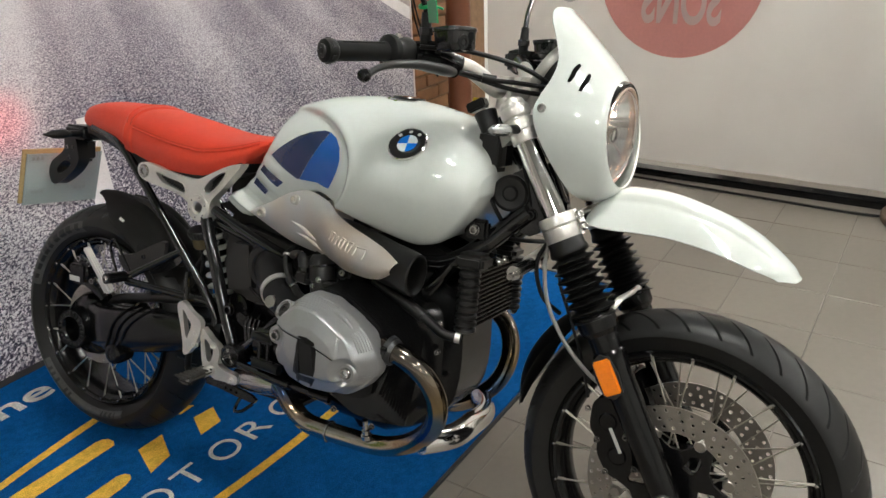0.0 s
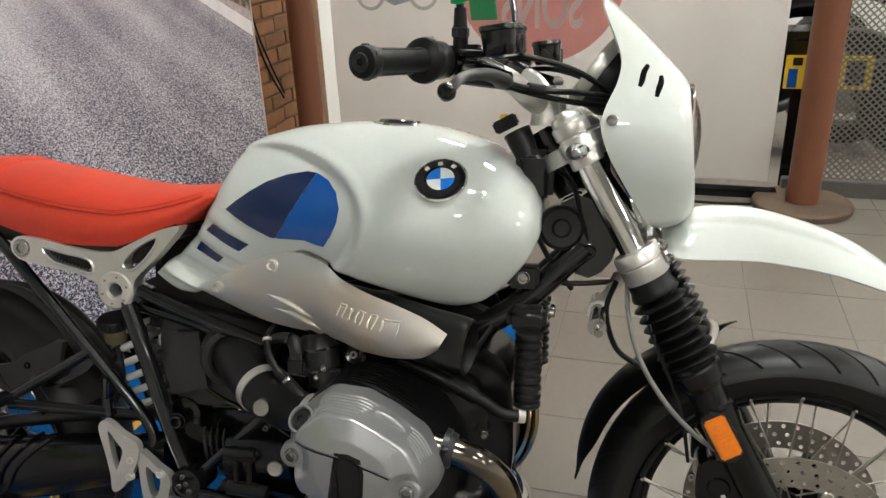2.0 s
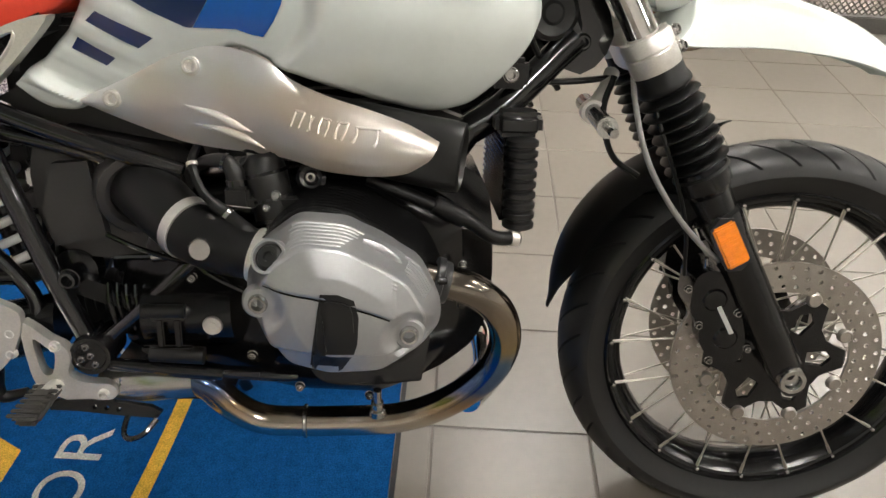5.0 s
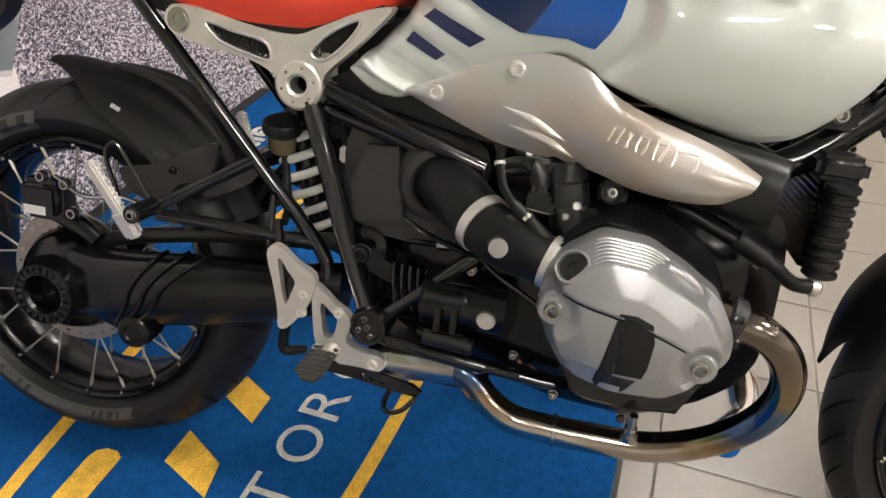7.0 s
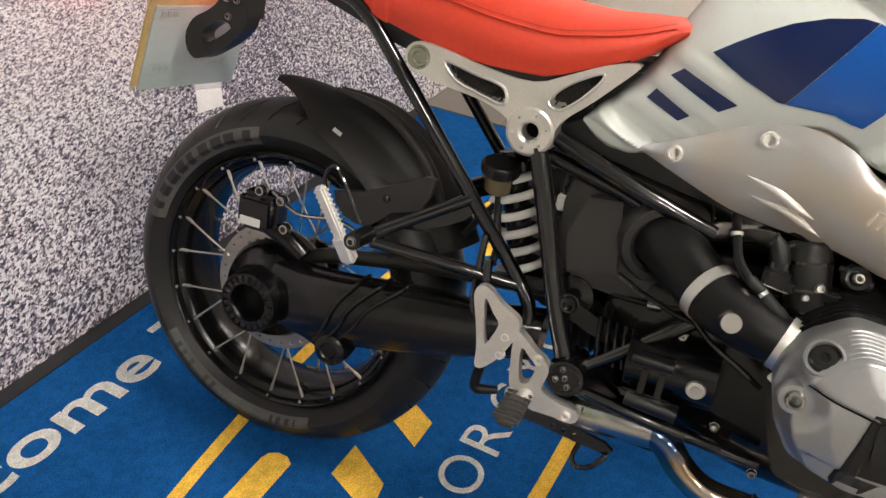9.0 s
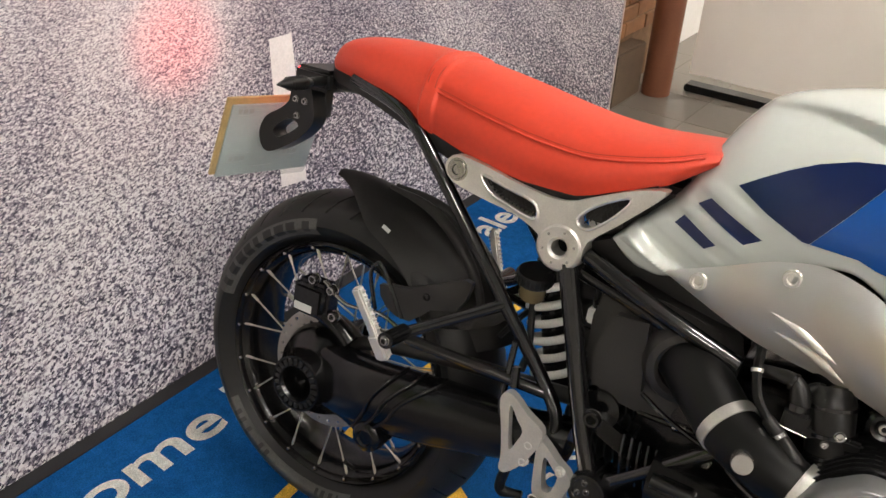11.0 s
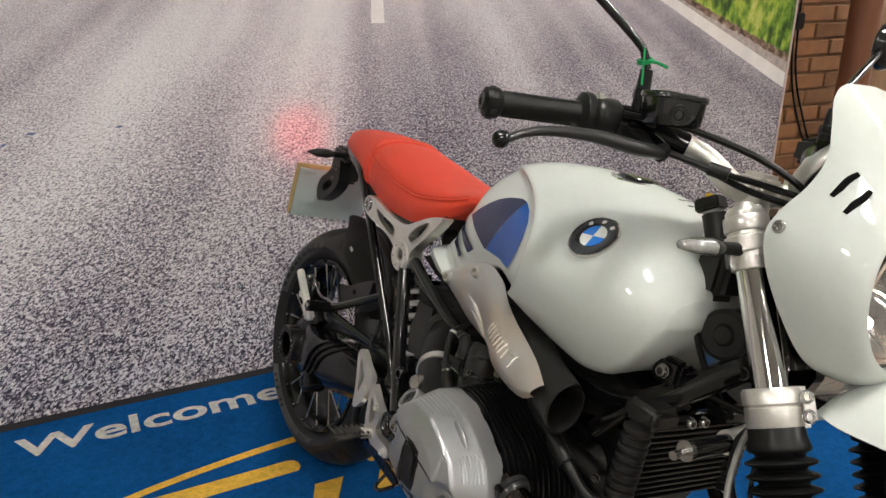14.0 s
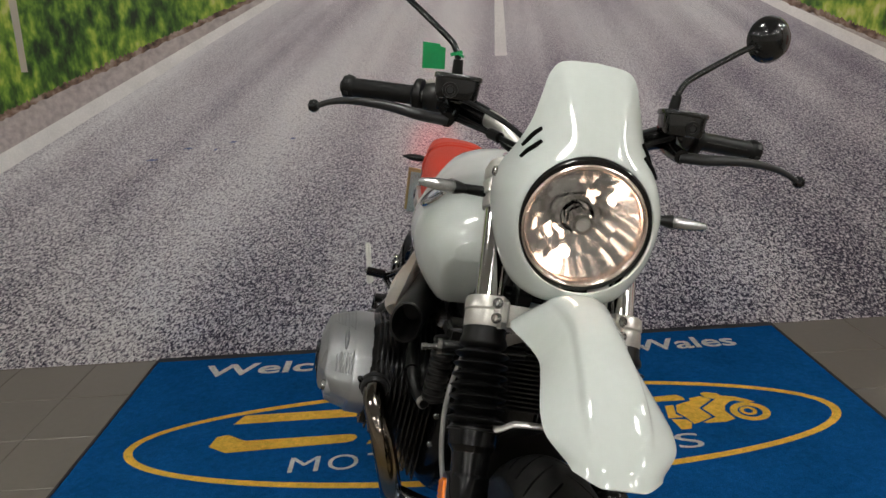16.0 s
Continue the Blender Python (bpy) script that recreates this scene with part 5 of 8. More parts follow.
both(fork_leg)
rows_ = []
for y in np.linspace(-0.10, 0.10, 21):
    k = 0.018 + 0.014 * (1 - (abs(y) / 0.10) ** 2)
    rows_.append([fk(0.511, y, -k), fk(0.511, y, 0.016), fk(0.546, y, 0.016), fk(0.546, y, -k)])
part("yoke", loft(rows_), M_ALU, fork, "silver fork yoke", xf=S, angle=25)
# cast top yoke with a pierced triangle on either side
OFFD = V(math.cos(FORK_RAKE), 0, math.sin(FORK_RAKE))
YM = Matrix(((0, FD.x, OFFD.x, FA.x), (1, 0, 0, 0), (0, FD.z, OFFD.z, FA.z), (0, 0, 0, 1)))
HALF_YOKE = [(0.0, 0.016), (0.05, 0.018), (0.088, 0.028), (0.118, 0.026), (0.130, 0.006), (0.126, -0.016), (0.108, -0.030), (0.066, -0.074), (0.036, -0.088), (0.0, -0.088)]
top_outline = HALF_YOKE + [(-y, o) for y, o in reversed(HALF_YOKE[1:-1])]
tri = [(0.086, -0.018), (0.050, -0.006), (0.040, -0.052), (0.054, -0.058)]
part("top_yoke", plate(top_outline, 0.716, 0.742, [tri, [(-y, o) for y, o in tri]], 0.004, 3), M_ALU, fork, "cast silver top yoke pierced by triangles", xf=S @ YM)
part("stem_nut", lathe([(0, 0.02), (0.010, 0.02), (0.012, 0.014), (0.022, 0.012), (0.024, 0.0)], fk(0.745, 0, -0.03), FD, 24), M_ALU, fork, xf=S)
part("axle", tube([(FA.x, -0.13, FA.z), (FA.x, 0.13, FA.z)], 0.011, 16), M_STEEL, fork, xf=S)


def sidewall_y(r, rim, half, R):
    """Half width of the tyre at radius r."""
    if r > rim + 0.036:
        c = 1 - ((R - r) / (R - rim - 0.034)) ** (1 / 0.92)
        return half * math.sqrt(max(0.0, 1 - c * c))
    return half * float(np.interp(r, (rim + 0.010, rim + 0.03, rim + 0.036), (0.68, 0.92, 1.0)))


def tyre_band(w, R, rim, half, r0, r1, a0, a1, bars):
    """A paler band on the right sidewall with dark bars in place of the maker's lettering."""
    rows_ = []
    for a in np.linspace(radians(a0), radians(a1), 40):
        rows_.append([V(r * math.cos(a), -sidewall_y(r, rim, half, R) - 0.0016, r * math.sin(a)) for r in np.linspace(r0, r1, 9)])
    band = part("sidewall_band", loft(rows_, False, False), M_TYREBAND, w, "paler lettered band of the sidewall")
    lo, hi = r0 + (r1 - r0) * 0.20, r0 + (r1 - r0) * 0.84
    for b0, b1 in bars:
        rows_ = []
        for a in np.linspace(radians(b0), radians(b1), 4):
            rows_.append([V(r * math.cos(a), -sidewall_y(r, rim, half, R) - 0.0024, r * math.sin(a)) for r in np.linspace(lo, hi, 4)])
        part("mark", loft(rows_, False, False), M_TYREMARK, band)


tyre_band(rear, 0.317, 0.222, 0.083, 0.246, 0.276, 102, 166, [(162 - 6.4 * k, 162 - 6.4 * k - (3.2, 4.6, 5.0, 4.4)[k % 4]) for k in range(8)] + [(109, 105.5)])
tyre_band(rear, 0.317, 0.222, 0.083, 0.248, 0.266, 216, 292, [(222, 224), (226, 228), (231, 233), (240, 242), (244, 246), (274, 275.5), (277, 279), (281, 283), (285, 286)])

# ---- cowl, headlight, fenders ----
HC = V(1.330, 0, 0.955)
COWL = [(0.0, 0.826, 1.292), (0.045, 0.829, 1.287), (0.085, 0.848, 1.272), (0.112, 0.895, 1.244), (0.125, 0.945, 1.216), (0.127, 0.985, 1.203), (0.117, 1.015, 1.208), (0.100, 1.050, 1.222), (0.087, 1.085, 1.226), (0.077, 1.125, 1.212), (0.068, 1.158, 1.198), (0.050, 1.176, 1.196), (0.0, 1.181, 1.200)]


def cowl_outline(k):
    pts = smooth_path([(x, -y, z) for y, z, x in COWL], 6)
    i = k * (len(pts) - 1)
    a = int(min(i, len(pts) - 2))
    return pts[a].lerp(pts[a + 1], i - a)


def cowl_point(k, t, sgn=-1, lift=0.0):
    """k round from the chin to the top, t from the lamp's rim to the outer edge."""
    e = cowl_outline(k)
    ang = math.atan2(e.z - HC.z, -e.y)
    r0 = 0.0985
    c = V(HC.x + 0.006 - 0.01 * math.sin(ang), -r0 * math.cos(ang), HC.z + r0 * math.sin(ang))
    top = smoothstep(0.55, 0.95, math.sin(ang))
    g = 1 - (1 - t) ** 1.9
    h = t ** 1.55
    g = g * (1 - top) + t * top
    h = h * (1 - top) + (t ** 1.12) * top
    x = c.x + (e.x - c.x) * h
    y = c.y + (e.y - c.y) * g
    z = c.z + (e.z - c.z) * g
    p = V(x, y, z)
    if lift:
        p += (p - V(1.2, 0, 0.97)).normalized() * lift
    return V(p.x, p.y * -sgn, p.z)


CGRID = [(cowl_point(k, t), k, t) for k in np.linspace(0.4, 1, 120) for t in np.linspace(0, 1, 50)]


def on_cowl(x, z, sgn):
    p, k, t = min(CGRID, key=lambda q: (q[0].x - x) ** 2 + (q[0].z - z) ** 2 + 0.1 * (q[0].y + 0.1) ** 2)
    return cowl_point(k, t, sgn, 0.0005)


bm = bmesh.new()
cols = [(k, -1) for k in np.linspace(0, 1, 45)] + [(k, 1) for k in np.linspace(1, 0, 45)[1:-1]]
rows_ = [[cowl_point(k, t, s_) for k, s_ in cols] for t in np.linspace(0, 1, 20)]
loft(rows_, True, False, bm)
bmesh.ops.recalc_face_normals(bm, faces=bm.faces)
bmesh.ops.solidify(bm, geom=bm.faces[:], thickness=0.004)
cowl = part("headlight_cowl", bm, M_WHITE, bike, "gloss white flyscreen round the headlight", xf=S)
for s_ in (-1, 1):
    part("screw", bolt(cowl_point(0.445, 0.92, s_, 0.001), (0.15, s_, 0.1), 0.0075, 0.005), M_STEEL, cowl, xf=S)
    for (xa, za), (xb, zb) in (((1.264, 1.077), (1.254, 1.045)), ((1.286, 1.061), (1.279, 1.031))):
        line = [on_cowl(xa + (xb - xa) * k, za + (zb - za) * k, s_) for k in (0.0, 0.33, 0.67, 1.0)]
        part("slot", tube(line, [0.0034, 0.0044, 0.0044, 0.003], 10, 4), M_DARK, cowl, "dark air slot", xf=S)
HL = HC + V(-0.007, 0, -0.003)
lamp = holder("headlight", bike, "round headlight switched on")
part("bezel", lathe([(0.0975, -0.03), (0.106, -0.024), (0.106, -0.020), (0.1005, -0.012), (0.1005, 0.001), (0.098, 0.004), (0.093, 0.004), (0.0915, 0.0), (0.0915, -0.03)], HL, (1, 0, -0.08), 64, closed=True), M_BLACK, lamp, "black surround", xf=S)
# the ring's warm reflection is part of its base colour
part("rim", lathe([(0.0925, 0.0), (0.0915, 0.006), (0.089, 0.0075), (0.085, 0.005), (0.081, -0.004), (0.081, -0.012), (0.0925, -0.012)], HL, (1, 0, -0.08), 64, closed=True), M_LAMPRING, lamp, "chrome ring with a warm reflection in its colour", xf=S)
bm = bmesh.new()
m_ = axis_matrix(HL, (1, 0, -0.08))
rnd = random.Random(8)


def bowl(r):
    return -0.072 + 0.076 * ((r - 0.017) / 0.068) ** 1.9


# facets of unequal tilt, two rings of them round the bulb
for r0, r1, n_f in ((0.017, 0.038, 10), (0.038, 0.060, 14), (0.060, 0.085, 18)):
    for j in range(n_f):
        a0, a1 = 2 * math.pi * j / n_f, 2 * math.pi * (j + 1) / n_f
        tilt, slope, lift = rnd.uniform(-0.05, 0.05), rnd.uniform(-0.06, 0.06), rnd.uniform(0.0, 0.0025)
        grid = []
        for q in np.linspace(0, 1, 7):
            row = []
            for p in np.linspace(0, 1, 7):
                r, a = r0 + (r1 - r0) * q, a0 + (a1 - a0) * p
                h = bowl(r) - lift + tilt * (p - 0.5) * r * (a1 - a0) + slope * (q - 0.5) * (r1 - r0) - 0.0012 * (1 - (2 * p - 1) ** 2)
                row.append(m_ @ V(r * math.cos(a), r * math.sin(a), h))
            grid.append(row)
        loft(grid, False, False, bm)
part("reflector", bm, M_REFLECT, lamp, "faceted mirror reflector", xf=S, angle=24)
part("reflector_back", lathe([(0.017 + 0.068 * q, bowl(0.017 + 0.068 * q) - 0.005) for q in np.linspace(0, 1, 9)], HL, (1, 0, -0.08), 48), M_STEEL, lamp, xf=S)
part("bulb_shield", lathe([(0.0, -0.008), (0.010, -0.008), (0.0115, -0.006), (0.0155, -0.006), (0.0175, -0.010), (0.018, -0.05), (0.014, -0.07)], HL, (1, 0, -0.08), 32), M_CHROME, lamp, "bulb shield", xf=S)
part("shield_face", lathe([(0.0, -0.0072), (0.0045, -0.0066), (0.0055, -0.0078), (0.0095, -0.0074)], HL, (1, 0, -0.08), 24), M_ALU, lamp, xf=S)
part("shield_ring", lathe([(0.022, -0.058), (0.026, -0.052), (0.030, -0.058), (0.030, -0.07), (0.022, -0.07)], HL, (1, 0, -0.08), 40, closed=True), M_CHROME, lamp, xf=S)
part("stay_rod", tube([HL + V(-0.012, 0.012, -0.012), HL + V(-0.006, 0.052, -0.040)], 0.0016, 8), M_CHROME, lamp, xf=S)
# two glowing blobs added off the axis as the reflector's bright spots
part("bulb", lathe([(0.0, -0.022), (0.006, -0.025), (0.009, -0.034), (0.006, -0.05), (0, -0.056)], HL + V(0, -0.012, -0.052), (1, 0, -0.08), 16), M_HOTSPOT, lamp, "glowing blob for a bright spot in the reflector", xf=S)
part("bulb", lathe([(0.0, -0.020), (0.004, -0.023), (0.006, -0.032), (0.004, -0.045), (0, -0.050)], HL + V(0, 0.042, 0.034), (1, 0, -0.08), 16), M_HOTSPOT, lamp, "glowing blob for a bright spot in the reflector", xf=S)
glass = part("lens", lathe([(0.0, 0.026), (0.02, 0.0253), (0.04, 0.0228), (0.06, 0.0178), (0.074, 0.0122), (0.083, 0.0065), (0.0875, 0.002), (0.0875, -0.001), (0.082, 0.0042), (0.073, 0.0097), (0.06, 0.0148), (0.04, 0.0198), (0.02, 0.0223), (0, 0.023)], HL, (1, 0, -0.08), 48), M_GLASS, lamp, "clear lens", xf=S)
glass.visible_shadow = False
part("shell", lathe([(0.0, -0.11), (0.05, -0.105), (0.09, -0.07), (0.1065, -0.0225)], HL, (1, 0, -0.08), 40), M_SATIN, lamp, "black lamp shell", xf=S)

# high front fender
FXS = [1.300, 1.315, 1.335, 1.37, 1.41, 1.45, 1.50, 1.55, 1.59, 1.625, 1.655, 1.672]
FTOP = [0.822, 0.838, 0.850, 0.857, 0.858, 0.854, 0.842, 0.826, 0.808, 0.789, 0.769, 0.754]
FDRP = [0.028, 0.044, 0.058, 0.066, 0.067, 0.064, 0.056, 0.047, 0.040, 0.034, 0.029, 0.026]
FWID = [0.076, 0.086, 0.088, 0.079, 0.070, 0.065, 0.071, 0.078, 0.081, 0.080, 0.077, 0.073]
rows_ = []
for x in np.linspace(1.30, 1.676, 76):
    w = interp(x, FXS, FWID) * (1 - 0.30 * smoothstep(1.60, 1.684, x) ** 2)
    row = []
    for a in np.linspace(-1, 1, 61):
        u = abs(a)
        xa = x - 0.030 * smoothstep(1.50, 1.676, x) * u ** 2.6
        tp, dr = interp(xa, FXS, FTOP), interp(xa, FXS, FDRP)
        rise = 0.0075 * smoothstep(0.53, 0.45, u) * smoothstep(1.31, 1.36, x) * smoothstep(1.665, 1.58, x)
        lip = 0.008 * smoothstep(1.660, 1.676, x) ** 2 * (1 - u ** 2)
        z = tp - 0.004 - dr * u ** 2.2 + rise - lip
        row.append(V(xa, a * w, z))
    rows_.append(row)
bm = loft(rows_, False, False)
bmesh.ops.recalc_face_normals(bm, faces=bm.faces)
bmesh.ops.solidify(bm, geom=bm.faces[:], thickness=0.0035)
fender = part("front_fender", bm, M_WHITE, bike, "high gloss white front fender", xf=S @ Matrix.Translation((0, 0.011, 0)))
part("bracket", box((1.27, -0.05, 0.785), (1.345, 0.05, 0.80), 0.004), M_SATIN, fender, xf=S)

# low mudguard
rows_ = []
for a in np.linspace(radians(106), radians(173), 44):
    t = (a - radians(106)) / radians(67)
    r = 0.352 + 0.012 * smoothstep(0.16, 0.0, t) + 0.032 * math.sin(math.pi * min(1, t * 1.0 + 0.05)) * (0.4 + 0.6 * t)
    w = 0.064 * (1 - 0.9 * smoothstep(0.70, 1.03, t)) * (0.04 + 0.96 * smoothstep(-0.02, 0.34, t))
    row = []
    for b_ in np.linspace(-1, 1, 17):
        rr = r - 0.44 * w * abs(b_) ** 2.5
        row.append(V(1.527 + rr * math.cos(a), b_ * w, 0.325 + rr * math.sin(a)))
    rows_.append(row)
bm = loft(rows_, False, False)
bmesh.ops.solidify(bm, geom=bm.faces[:], thickness=0.003)
mud = part("mudguard", bm, M_PLASTIC, bike, "black plastic mudguard hugging the front tyre", xf=S)
arch = []
for a in np.linspace(-1, 1, 33):
    u = abs(a)
    zc = 0.664 - 0.016 * u ** 2 - 0.010 * smoothstep(0.55, 0.8, u) + 0.006 * smoothstep(0.86, 0.97, u)
    xc = 1.392 - 0.024 * u ** 2
    hw = 0.007 + 0.006 * smoothstep(0.75, 1.0, u)
    arch.append([V(xc + hw * math.cos(q), a * 0.094, zc + 0.0042 * math.sin(q)) for q in [2 * math.pi * j / 12 for j in range(12)]])
part("brace", loft(arch), M_ALU, mud, "silver fork brace arching over the tyre", xf=S)
for s_ in (-1, 1):
    part("brace_bolt", bolt((1.370, s_ * 0.090, 0.650), (0.5, 0, 1), 0.007, 0.008), M_STEEL, mud, xf=S)

# front brake caliper and hose
def caliper(s_):
    y = s_ * 0.075
    c = holder("brake_caliper", bike, "black radial brake caliper")
    m = S @ Matrix.Translation((1.415, y, 0.405)) @ Matrix.Rotation(radians(-22), 4, "Y")
    part("body", plate([(-0.022, -0.070), (0.010, -0.078), (0.026, -0.060), (0.033, -0.030), (0.034, 0.020), (0.028, 0.058), (0.012, 0.078), (-0.012, 0.074), (-0.026, 0.050), (-0.034, 0.024), (-0.028, 0.0), (-0.034, -0.028)], -0.034, 0.034, (), 0.007, 3), M_SATIN, c, xf=m)
    part("bridge", box((-0.030, -0.030, -0.012), (-0.014, 0.030, 0.012), 0.004), M_PLASTIC, c, xf=m)
    part("bleed_nipple", tube([(0.006, s_ * 0.02, 0.074), (0.010, s_ * 0.024, 0.096)], [0.0055, 0.0035], 10), M_STEEL, c, xf=m)
    for dz in (-0.034, 0.032):
        part("piston_cover", lathe([(0.0, 0.0035), (0.015, 0.003), (0.018, 0.0)], (0.004, s_ * 0.034, dz), (0, s_, 0), 24), M_SATIN, c, xf=m)
    part("mark", box((0.006, s_ * 0.0372 - 0.0006, -0.030), (0.0125, s_ * 0.0372 + 0.0006, 0.020), 0.0004), M_LIGHTGREY, c, "pale bar mark", xf=m @ Matrix.Rotation(radians(-8), 4, "Y"))
    for dz in (-0.062, 0.0, 0.062):
        for dx in (-0.028, 0.03):
            part("bolt", bolt((dx, s_ * 0.033, dz), (0, s_, 0), 0.0055, 0.006), M_STEEL, c, xf=m)
    part("mount", tube([(1.44, y * 1.1, 0.45), fk(0.11, s_ * 0.10)], 0.012, 10), M_SATIN, c, xf=S)
    part("mount", tube([(1.44, y * 1.1, 0.36), fk(0.05, s_ * 0.10)], 0.012, 10), M_SATIN, c, xf=S)


both(caliper)
part("brake_hose", tube([(1.40, -0.115, 0.50), (1.362, -0.135, 0.533), (1.315, -0.145, 0.585), (1.275, -0.142, 0.65), (1.255, -0.122, 0.72), (1.252, -0.09, 0.775)], 0.0038, 10), M_HOSE, bike, "braided brake hose", xf=S)
part("sensor_cable", tube([(1.36, -0.10, 0.47), (1.345, -0.12, 0.55), (1.32, -0.13, 0.62), (1.29, -0.13, 0.69), (1.268, -0.10, 0.76)], 0.003, 8), M_RUBBER, bike, xf=S)
# steering damper below the yoke
damp = holder("steering_damper", bike, "small steering damper below the fork yoke")
part("body", tube([(1.206, -0.02, 0.700), (1.2135, -0.162, 0.695)], 0.0125, 18), M_BLACK, damp, xf=S)
part("ring", tube([(1.2135, -0.160, 0.6952), (1.2138, -0.167, 0.695)], 0.0138, 20), M_STEEL, damp, "steel end ring", xf=S)
part("rod", tube([(1.2137, -0.165, 0.695), (1.217, -0.185, 0.6935)], 0.0048, 12), M_CHROME, damp, xf=S)
part("tip", tube([(1.2165, -0.183, 0.6938), (1.2182, -0.192, 0.693)], 0.006, 12), M_STEEL, damp, xf=S)
part("clamp", tube([(1.208, -0.072, 0.698), (1.209, -0.086, 0.698)], 0.0168, 18), M_ALU, damp, xf=S)
part("clamp_arm", tube([(1.238, -0.035, 0.745), (1.225, -0.06, 0.725), (1.210, -0.078, 0.708)], [0.011, 0.009, 0.010], 12), M_ALU, damp, xf=S)
part("hose", tube([(1.235, -0.05, 0.74), (1.18, -0.06, 0.735), (1.13, -0.06, 0.735), (1.09, -0.05, 0.75)], 0.0045, 8), M_RUBBER, damp, xf=S)
part("hose", tube([(1.235, -0.07, 0.745), (1.222, -0.085, 0.70), (1.24, -0.085, 0.64), (1.28, -0.08, 0.61)], 0.0045, 8), M_RUBBER, damp, xf=S)

# ---- handlebar ----
bars = holder("handlebar", bike, "silver handlebar with black grips and controls")
part("bar", tube([(0.944, -0.385, 1.072), (0.965, -0.30, 1.077), (0.99, -0.23, 1.079), (1.022, -0.172, 1.074), (1.064, -0.116, 1.056), (1.098, -0.07, 1.022), (1.108, 0, 1.018), (1.098, 0.07, 1.022), (1.064, 0.116, 1.056), (1.022, 0.172, 1.074), (0.99, 0.23, 1.079), (0.965, 0.30, 1.077), (0.944, 0.385, 1.072)], [0.0115, 0.0115, 0.0115, 0.0135, 0.0165, 0.0172, 0.0172, 0.0172, 0.0165, 0.0135, 0.0115, 0.0115, 0.0115], 18), M_ALU, bars, "silver tapered bar", xf=SBAR)
for s_ in (-1, 1):
    part("riser", tube([(1.112, s_ * 0.045, 0.985), (1.112, s_ * 0.045, 1.025)], [0.024, 0.019], 20), M_ALU, bars, xf=SBAR)
    part("riser_cap", box((1.09, s_ * 0.045 - 0.02, 1.02), (1.135, s_ * 0.045 + 0.02, 1.047), 0.006), M_ALU, bars, xf=SBAR)
    g0, g1 = V(0.944, s_ * 0.392, 1.072), V(0.977, s_ * 0.258, 1.078)
    gd = (g1 - g0).normalized()
    part("grip", lathe([(0.0, -0.006), (0.012, -0.006), (0.0195, -0.003), (0.021, 0.004), (0.0205, 0.014), (0.017, 0.018), (0.0175, 0.03), (0.0172, 0.122), (0.0185, 0.128), (0.0255, 0.131), (0.0300, 0.134), (0.0312, 0.140), (0.0300, 0.146), (0.0, 0.147)], g0, gd, 32), M_RUBBER, bars, "black rubber grip", xf=SBAR)
    for k in range(3):
        a = k * 2.1
        m = axis_matrix(g0 + gd * 0.03, gd)
        part("grip_rib", tube([m @ V(0.0172 * math.cos(a), 0.0172 * math.sin(a), 0.0), m @ V(0.0172 * math.cos(a), 0.0172 * math.sin(a), 0.090)], 0.0016, 6), M_RUBBER, bars, xf=SBAR)
    part("end_plug", lathe([(0.0, -0.004), (0.005, -0.004), (0.0055, -0.0085), (0.011, -0.0085), (0.012, -0.005)], g0, gd, 24), M_LEVER, bars, "dark end plug of the grip", xf=SBAR)
    for k in range(6):
        a = k * math.pi / 3
        m = axis_matrix(g0 + gd * 0.006, gd)
        part("end_slot", box((-0.004, -0.0015, -0.004), (0.004, 0.0015, 0.004), 0.0008), M_LEVER, bars, xf=SBAR @ m @ Matrix.Rotation(a, 4, "Z") @ Matrix.Translation((0, 0.0205, 0)))
    c0 = g0 + gd * 0.158
    part("switch_block", lathe([(0.0, -0.008), (0.022, -0.008), (0.0255, -0.004), (0.0265, 0.004), (0.0265, 0.022), (0.024, 0.028), (0.0, 0.029)], (0, 0, 0), (0, 0, 1), 24), M_PLASTIC, bars, "black switch block", xf=SBAR @ axis_matrix(c0, gd))
    part("switch_block", box((-0.022, -0.022, 0.02), (0.022, 0.020, 0.055), 0.008, seg=3), M_PLASTIC, bars, xf=SBAR @ axis_matrix(c0, gd))
    part("button", box((-0.008, 0.018, -0.008), (0.008, 0.032, 0.008), 0.004), M_ALU, bars, xf=SBAR @ axis_matrix(c0, gd))
    lv = [V(1.075, s_ * 0.205, 1.050), V(1.085, s_ * 0.25, 1.053), V(1.078, s_ * 0.31, 1.059), V(1.069, s_ * 0.37, 1.057), V(1.064, s_ * 0.405, 1.049), V(1.062, s_ * 0.428, 1.038)]
    part("lever", tube(lv, [0.0135, 0.014, 0.0115, 0.009, 0.0075, 0.0068], 14, flat=0.72), M_LEVER, bars, "dark brake lever" if s_ < 0 else "dark clutch lever", xf=SBAR)
    part("lever_ball", lathe([(0, -0.011), (0.006, -0.0095), (0.0105, -0.004), (0.011, 0.002), (0.008, 0.008), (0.0, 0.0105)], (1.060, s_ * 0.432, 1.038), (0, s_, 0), 18), M_SATIN, bars, xf=SBAR)
    part("perch", tube([(1.02, s_ * 0.20, 1.066), (1.055, s_ * 0.20, 1.058), (1.085, s_ * 0.205, 1.052)], [0.020, 0.016, 0.013], 14), M_SATIN, bars, xf=SBAR)
    part("master_cylinder", tube([(0.998, s_ * 0.215, 1.077), (1.020, s_ * 0.176, 1.073), (1.052, s_ * 0.134, 1.062)], [0.0205, 0.021, 0.018], 18), M_SATIN, bars, "black master cylinder on the bar", xf=SBAR)
